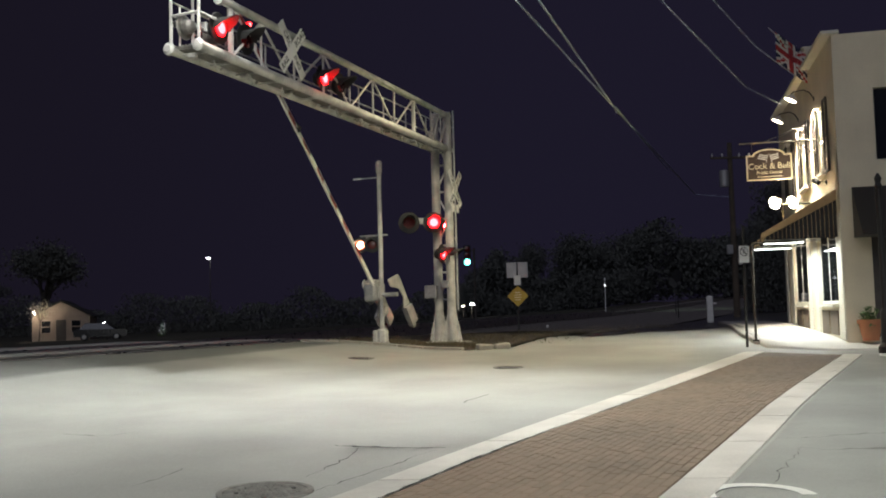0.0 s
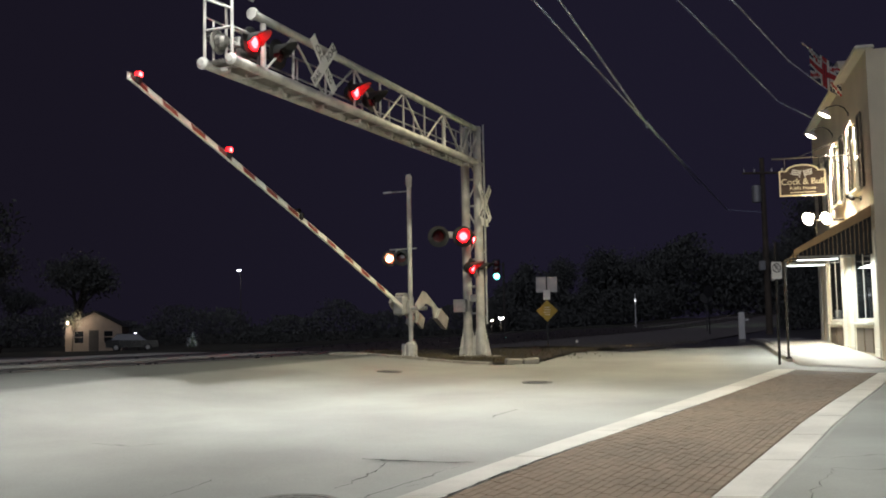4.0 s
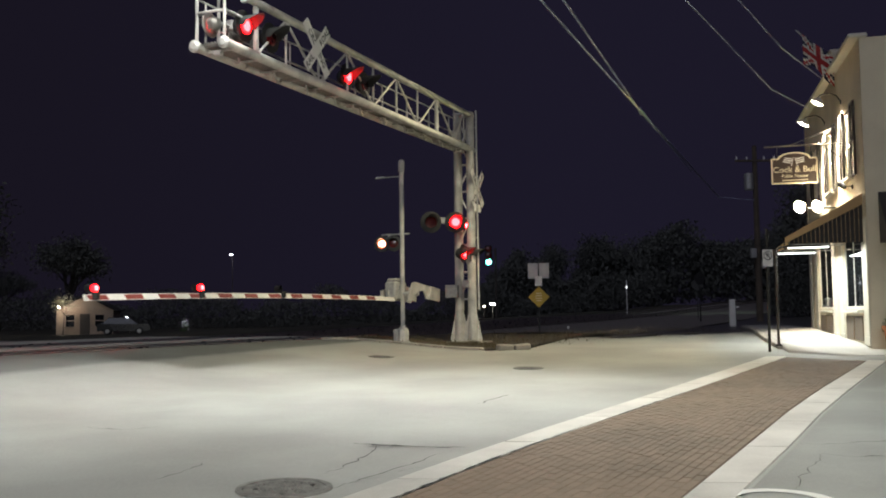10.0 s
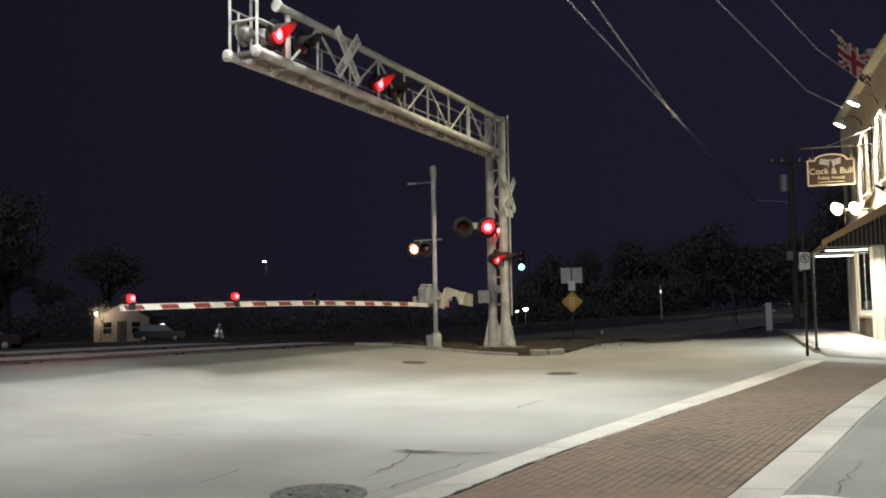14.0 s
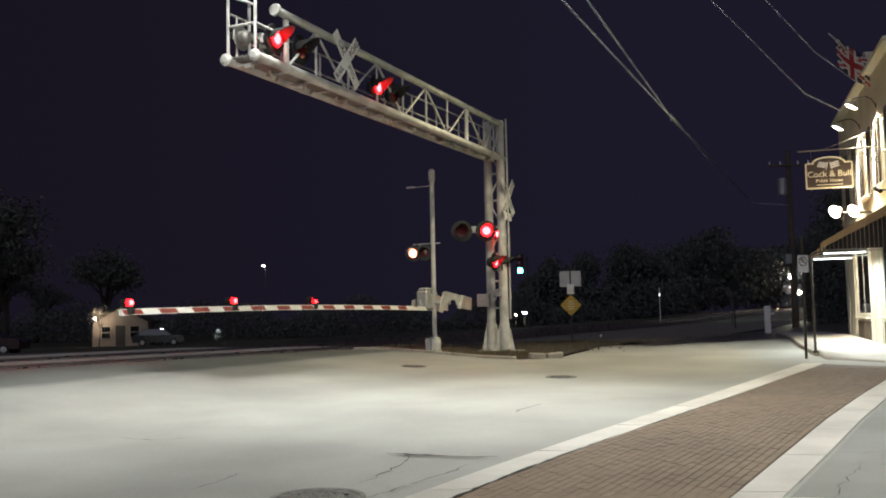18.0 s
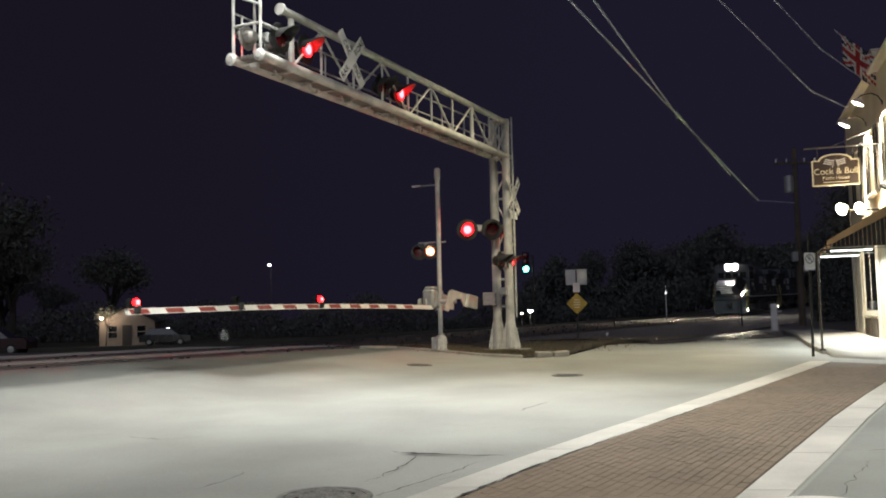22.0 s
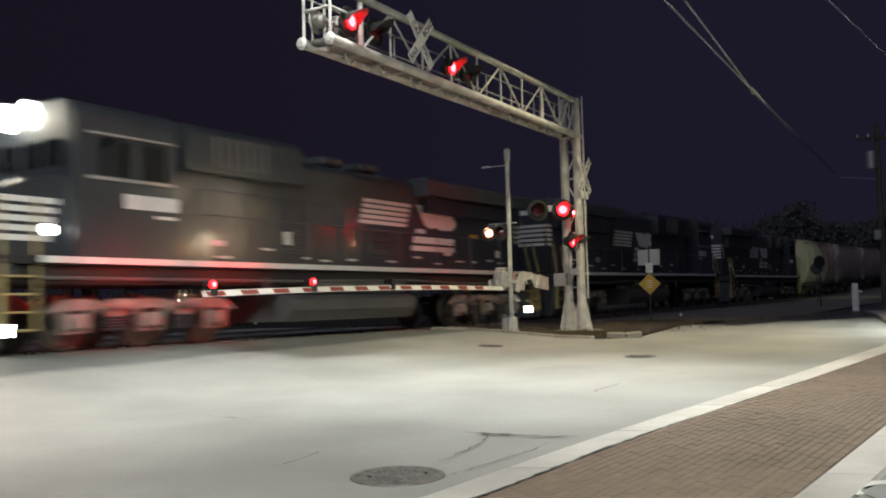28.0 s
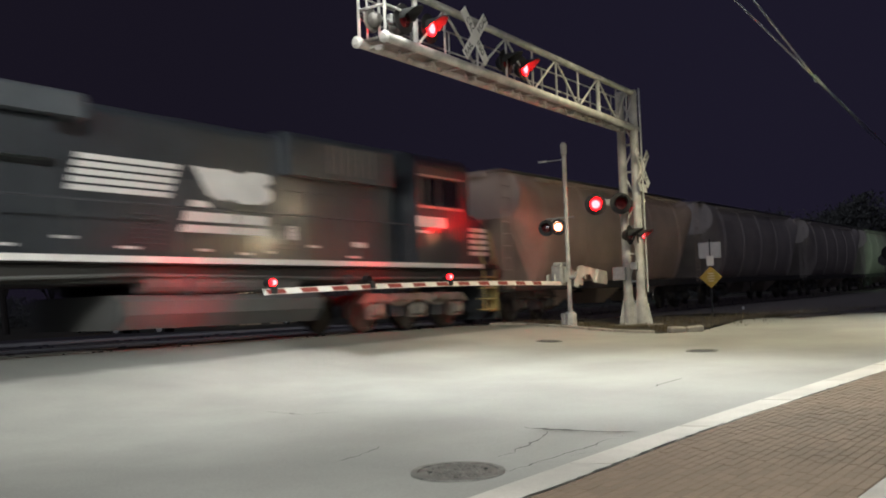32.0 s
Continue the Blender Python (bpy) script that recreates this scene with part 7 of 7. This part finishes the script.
def lit_tree(x, y):
    z = zg(x, y)
    root = thing("lit_fir_tree", pose(x, y, z), "small fir tree hung with white lights", "tree")
    bm = B()
    tube(bm, (0, 0, 0), (0, 0, 1.5), 0.05, 0.01, n=6)
    part("trunk", bm, M_WOODPOLE, root)
    rnd = random.Random(9)
    bm = B()
    for i in range(220):
        h = rnd.uniform(0.2, 1.5)
        r = 0.45 * (1.6 - h) / 1.4 * rnd.uniform(0.5, 1)
        a = rnd.uniform(0, 6.28)
        c = Vector((r * math.cos(a), r * math.sin(a), h))
        m = Matrix.Translation(c) @ pose(0, 0, 0, rnd.uniform(-40, 40), rnd.uniform(-40, 40), math.degrees(a))
        vs = [bm.verts.new(m @ Vector(q)) for q in ((-0.1, -0.03, 0), (0.1, -0.02, -0.04), (0.1, 0.02, -0.04), (-0.1, 0.03, 0))]
        bm.faces.new(vs)
    o = part("needles", bm, M_LEAF, root)
    o["kind"] = "stuff"
    bm = B()
    for i in range(26):
        h = 0.15 + 1.4 * i / 26
        r = 0.46 * (1.62 - h) / 1.4
        a = i * 2.4
        bmesh.ops.create_icosphere(bm, subdivisions=1, radius=0.013, matrix=Matrix.Translation((r * math.cos(a), r * math.sin(a), h)))
    o = part("fairy_lights", bm, glow("lit_fairy_lights", (0.86, 0.93, 1.0), 9), root, "string of white fairy lights")
    o["kind"] = "stuff"


lit_tree(-24.8, 91.6)

# ---- trees ----
M_BARK = mat("dark_bark", (0.035, 0.03, 0.026), 0.95, scale=5, vary=0.4, bump=0.7)
M_CROWN = mat("night_foliage", (0.085, 0.088, 0.08), 0.95, scale=0.4, vary=0.15, per=0.04)


def tree(seed, high, spread, leaves, label, bare=0.3):
    rnd = random.Random(seed)
    root = thing("tree", Matrix(), label, "tree", "trees round the crossing")
    bm = B()
    tips = []

    def limb(a, d, length, r, depth):
        b = a + d * length
        tube(bm, a, b, r, r * 0.68, n=7 if depth < 2 else 5, caps=False)
        if depth >= 3:
            tips.append(b)
            return
        for k in range(3 if depth else 5):
            dd = (d + Vector((rnd.gauss(0, 0.55), rnd.gauss(0, 0.55), rnd.uniform(-0.05, 0.5)))).normalized()
            limb(a.lerp(b, rnd.uniform(0.6, 1.0)), dd, length * rnd.uniform(0.55, 0.8) * (spread if depth == 0 else 1), r * 0.55, depth + 1)

    limb(Vector((0, 0, -0.2)), Vector((rnd.gauss(0, 0.04), rnd.gauss(0, 0.04), 1)).normalized(), high * 0.36, high * 0.028, 0)
    part("trunk", bm, M_BARK, root)
    vs, fs = [], []
    for i in range(leaves):
        t = rnd.choice(tips)
        c = t + Vector((rnd.gauss(0, 0.6), rnd.gauss(0, 0.6), rnd.gauss(0, 0.45))) * (high / 11)
        m = Matrix.Translation(c) @ pose(0, 0, 0, rnd.uniform(-80, 80), rnd.uniform(-80, 80), rnd.uniform(0, 360))
        s = rnd.uniform(0.09, 0.2) * high / 11
        k = len(vs)
        vs += [m @ Vector(q) for q in ((-s, 0, 0), (0, -s * 0.5, s * 0.15), (s * 1.2, 0, 0), (0, s * 0.5, s * 0.15))]
        fs.append((k, k + 1, k + 2, k + 3))
    me = bpy.data.meshes.new("crown")
    me.from_pydata([tuple(v) for v in vs], [], fs)
    me.materials.append(M_CROWN)
    c = new("crown", me)
    c.parent = root
    c["kind"] = "stuff"
    return root


kinds = [tree(1, 13, 1.0, 5200, "tall dark broad-leaved tree in the night"), tree(2, 10, 1.1, 4200, "rounded dark tree in the night"), tree(3, 15, 0.9, 5600, "very tall dark tree in the night")]
spots = [(-33.0, 62.0, 2, 0), 
         (-48.0, 96.0, 2, 10), (-58.0, 84.0, 0, 150), (36.0, 96.0, 1, 60), (33.0, 84.0, 0, 310), (42.0, 112.0, 2, 220), (-44.0, 112.0, 2, 200), (46.0, 90.0, 2, 15)]
rnd = random.Random(12)
belt = [(-88 + 6.6 * i + rnd.uniform(-2, 2), 137 + rnd.uniform(-6, 7), rnd.choice((0, 0, 2, 2, 1)), rnd.uniform(0, 360)) for i in range(26)]
spots += [b for b in belt if N.x * b[0] + N.y * b[1] > 29 and not -62 < b[0] < 4]
used = set()
for x, y, k, a in spots:
    m = pose(x, y, zg(x, y), 0, 0, a)
    if k in used:
        copy_thing(kinds[k], m)
    else:
        used.add(k)
        kinds[k].matrix_basis = m


def evergreen(x, y, high, wide, seed):
    """A dense dark evergreen, leafy down to the ground."""
    rnd = random.Random(seed)
    root = thing("evergreen_tree", pose(x, y, zg(x, y)), "dense dark evergreen tree leafy to the ground", "tree", "evergreens beside the side road")
    bm = B()
    tube(bm, (0, 0, -0.1), (0, 0, high * 0.8), 0.12, 0.03, n=7)
    part("trunk", bm, M_BARK, root)
    vs, fs = [], []
    for i in range(5200):
        h = rnd.random() ** 0.8
        r = wide * (0.35 + 0.65 * math.sin(math.pi * min(1, 0.25 + 0.75 * h))) * rnd.uniform(0.5, 1.0)
        a = rnd.uniform(0, math.tau)
        c = Vector((r * math.cos(a), r * math.sin(a), 0.05 + high * h + rnd.gauss(0, 0.1)))
        m = Matrix.Translation(c) @ pose(0, 0, 0, rnd.uniform(-80, 80), rnd.uniform(-80, 80), rnd.uniform(0, 360))
        q = rnd.uniform(0.07, 0.15)
        k = len(vs)
        vs += [tuple(m @ Vector(p)) for p in ((-q, 0, 0), (0, -q * 0.5, q * 0.15), (q * 1.2, 0, 0), (0, q * 0.5, q * 0.15))]
        fs.append((k, k + 1, k + 2, k + 3))
    me = bpy.data.meshes.new("crown")
    me.from_pydata(vs, [], fs)
    me.materials.append(M_CROWN)
    c = new("crown", me)
    c.parent = root
    c["kind"] = "stuff"


for x, y, high, wide, seed in ((22.3, 62.0, 4.9, 1.15, 41), (24.2, 62.6, 5.4, 1.2, 42), (26.2, 63.4, 5.0, 1.2, 43)):
    evergreen(x, y, high, wide, seed)


def far_woods():
    """Undergrowth and low branches under the far trees."""
    rnd = random.Random(77)
    vs, fs = [], []
    for i in range(60000):
        x = rnd.uniform(-100, 60)
        y = 133 + rnd.gauss(0, 4)
        if N.x * x + N.y * y < 27:
            continue
        top = 3.9 + 1.2 * math.sin(0.31 * x) + 0.8 * math.sin(0.83 * x + 2)
        c = Vector((x, y, zg(x, y) + top * rnd.random() ** 0.8))
        m = Matrix.Translation(c) @ pose(0, 0, 0, rnd.uniform(-80, 80), rnd.uniform(-80, 80), rnd.uniform(0, 360))
        s = rnd.uniform(0.12, 0.26)
        k = len(vs)
        vs += [tuple(m @ Vector(q)) for q in ((-s, 0, 0), (0, -s * 0.5, s * 0.15), (s * 1.2, 0, 0), (0, s * 0.5, s * 0.15))]
        fs.append((k, k + 1, k + 2, k + 3))
    me = bpy.data.meshes.new("far_woods")
    me.from_pydata(vs, [], fs)
    me.materials.append(M_CROWN)
    tagged(new("far_woods", me), "dark undergrowth at the edge of far woods", "woods", kind="stuff")


far_woods()


def tall_woods():
    """The leafy edge of tall woods beyond the side road, a ragged dark wall."""
    rnd = random.Random(78)
    vs, fs = [], []
    for i in range(60000):
        x = rnd.uniform(2, 75)
        y = 139 + rnd.gauss(0, 3.5)
        top = (8.2 + 1.9 * math.sin(0.21 * x + 0.6) + 1.2 * math.sin(0.57 * x + 1) + 0.7 * math.sin(1.3 * x)) * smooth(0, 12, x)
        c = Vector((x + rnd.gauss(0, 0.4), y, zg(x, y) + top * rnd.random() ** 0.7 + rnd.gauss(0, 0.25)))
        m = Matrix.Translation(c) @ pose(0, 0, 0, rnd.uniform(-80, 80), rnd.uniform(-80, 80), rnd.uniform(0, 360))
        q = rnd.uniform(0.18, 0.40)
        k = len(vs)
        vs += [tuple(m @ Vector(p)) for p in ((-q, 0, 0), (0, -q * 0.5, q * 0.15), (q * 1.2, 0, 0), (0, q * 0.5, q * 0.15))]
        fs.append((k, k + 1, k + 2, k + 3))
    me = bpy.data.meshes.new("tall_woods")
    me.from_pydata(vs, [], fs)
    me.materials.append(M_CROWN)
    tagged(new("tall_woods", me), "tall dark woods beyond the side road", "woods", kind="stuff")


tall_woods()

# ---- brick field of the crosswalk ----


def bricks():
    base = tagged(new("brick_paving"), "worn reddish clay pavers of the crosswalk in running bond", "paving", kind="structure")
    bm = B()
    box(bm, (0, 0, 0), (0.198, 0.0955, 0.03), bevel=0.004)
    shared = mesh_of(bm, "brick", M_BRICK)
    rnd = random.Random(11)
    rows = 23
    far_v, far_f = [], []
    for j in range(rows):
        w = (j + 0.5) / rows
        y = 4.25 + (0.1 if j % 2 else 0.0)
        while y < 18.7:
            k = (y - 4.2) / (18.77 - 4.2)

            def at(kk):
                yy = 4.2 + kk * (18.77 - 4.2)

                def on(line):
                    for (x0, y0), (x1, y1) in zip(line, line[1:]):
                        if yy <= y1 + 1e-6:
                            return x0 + (x1 - x0) * (yy - y0) / (y1 - y0)
                    return line[-1][0]
                a, b = on(LEFT_IN), on(RIGHT_IN)
                return Vector((a + 0.02 + (b - a - 0.04) * w, yy)), (b - a - 0.04) / rows

            p, wide = at(k)
            q, _ = at(min(1, k + 0.01))
            d = (q - p).normalized()
            across = wide * d.y
            z = zg(p.x, p.y) + 0.008 + rnd.uniform(-0.002, 0.002)
            tilt = rnd.uniform(-0.5, 0.5)
            slope = math.degrees(math.atan2(zg(q.x, q.y) - zg(p.x, p.y), (q - p).length))
            m = pose(p.x, p.y, z - 0.0, tilt, -slope + rnd.uniform(-0.4, 0.4), math.degrees(math.atan2(d.y, d.x)) + rnd.uniform(-0.6, 0.6)) @ Matrix.Diagonal((1, across / 0.1, 1, 1))
            if p.y < 7.6 and p.y > 6.0:
                ob = new("brick", shared)
                ob.parent = base
                ob.matrix_basis = m
            else:
                n0 = len(far_v)
                for sx, sy, zz in ((-0.099, -0.0478, -0.01), (0.099, -0.0478, -0.01), (0.099, 0.0478, -0.01), (-0.099, 0.0478, -0.01), (-0.095, -0.0435, 0.015), (0.095, -0.0435, 0.015), (0.095, 0.0435, 0.015), (-0.095, 0.0435, 0.015)):
                    far_v.append(tuple(m @ Vector((sx, sy, zz))))
                far_f += [tuple(n0 + i for i in f) for f in ((4, 5, 6, 7), (0, 1, 5, 4), (1, 2, 6, 5), (2, 3, 7, 6), (3, 0, 4, 7))]
            y += 0.202 * d.y
    me = bpy.data.meshes.new("brick_field")
    me.from_pydata(far_v, [], far_f)
    me.materials.append(M_BRICK)
    ob = new("brick_field", me)
    ob.parent = base
    ob["kind"] = "stuff"


bricks()

# ---- what moves ----


def motions():
    # the gate arm comes down
    fall = [(0, 43.5), (0.5, 40.6), (1, 37.2), (1.5, 34.0), (2, 30.8), (2.5, 28.2), (3, 25.8), (3.5, 23.4), (4.5, 18.8), (5.5, 14.2), (6, 12.2), (6.5, 10.3), (7, 8.5), (7.5, 6.85), (8, 5.3), (8.5, 3.75),
            (9, 2.35), (9.5, 1.0), (10, -0.28), (10.5, -0.68), (11, -0.52), (32, -0.52)]
    base = ARM.matrix_basis.translation.copy()
    walk(ARM, [(t, pose(*base, 0, -a, 0)) for t, a in fall])
    # the train rolls in from the right at about 47 km/h
    head = [(0, 373.0), (18, 141.0), (19, 128.2), (20, 115.3), (21, 102.4), (22, 89.5), (23, 76.4), (24, 63.5), (25, 50.6), (26, 37.8), (27, 24.8), (27.5, 18.3), (28, 11.8), (29, -1.2), (30, -14.3), (31, -27.4), (32, -40.5)]

    def slope(s):
        return math.degrees(math.atan((rise(s + 9) - rise(s - 9)) / 18))

    rolling = list(LOCOS) + [(ob, q, False, 16.4) for ob, q in WAGONS]
    for ob, q, front, size in rolling:
        rows = []
        for t, k in head:
            a = slope(k + q + size / 2)
            z = rise(k + q + size / 2) - math.tan(radians(a)) * size / 2 * (-1 if front else 1)
            p = along(k + q + (size if front else 0), OFF, 0)
            rows.append((t, pose(p.x, p.y, RAILZ + z, 0, a if front else -a, 270 - BEAR if front else 90 - BEAR)))
        walk(ob, rows)
    # the flag stirs
    for i, e in enumerate(FLAG_STRIPS):
        at = e.location.copy()
        walk(e, [(0.5 * k, pose(*at, 9 * math.sin(0.9 * k + 0.4 * i) + 9 * math.sin(0.37 * k), 0, 5 * math.sin(0.6 * k + 0.35 * i))) for k in range(65)])
    # the crossing lights blink in turn, 48 times a minute
    for g, side in FLASH + [a for a in ARM_LIGHTS if a[1]]:
        home = g.location.copy()
        axis = Vector((0, 0.12, 0)) if g.name.startswith("lit_reflector") else Vector((0, 0, -0.138))
        rows = []
        for k in range(-1, 27):
            first, period = (0.305, 1.25) if g.name.startswith("lit_reflector") else (0.11, 1.256)
            on = first + period * (k - 0.26 + (0.0 if side < 0 else 0.5))
            for t, hidden in ((on - 0.03, 1), (on + 0.03, 0), (on + 0.62, 0), (on + 0.68, 1)):
                rows.append((t, hidden))
        rows = [(t, h) for t, h in sorted(rows) if 0 < t < 32]
        rows = [(0.0, rows[0][1])] + rows + [(32.0, rows[-1][1])]
        walk(g, [(t, Matrix.Translation(home + axis * h)) for t, h in rows])

    # the ditch lights of the leading engine take turns, once a second
    for g, y in DITCH:
        home = g.location.copy()
        rows = []
        for k in range(-1, 34):
            on = k - 0.25 + (0.0 if y > 0 else 0.5)
            rows += [(on - 0.04, 1), (on + 0.04, 0), (on + 0.46, 0), (on + 0.54, 1)]
        rows = [(t, h) for t, h in sorted(rows) if 0 < t < 32]
        rows = [(0.0, rows[0][1])] + rows + [(32.0, rows[-1][1])]
        walk(g, [(t, Matrix.Translation(home + Vector((-0.12 * h, 0, 0)))) for t, h in rows])


motions()
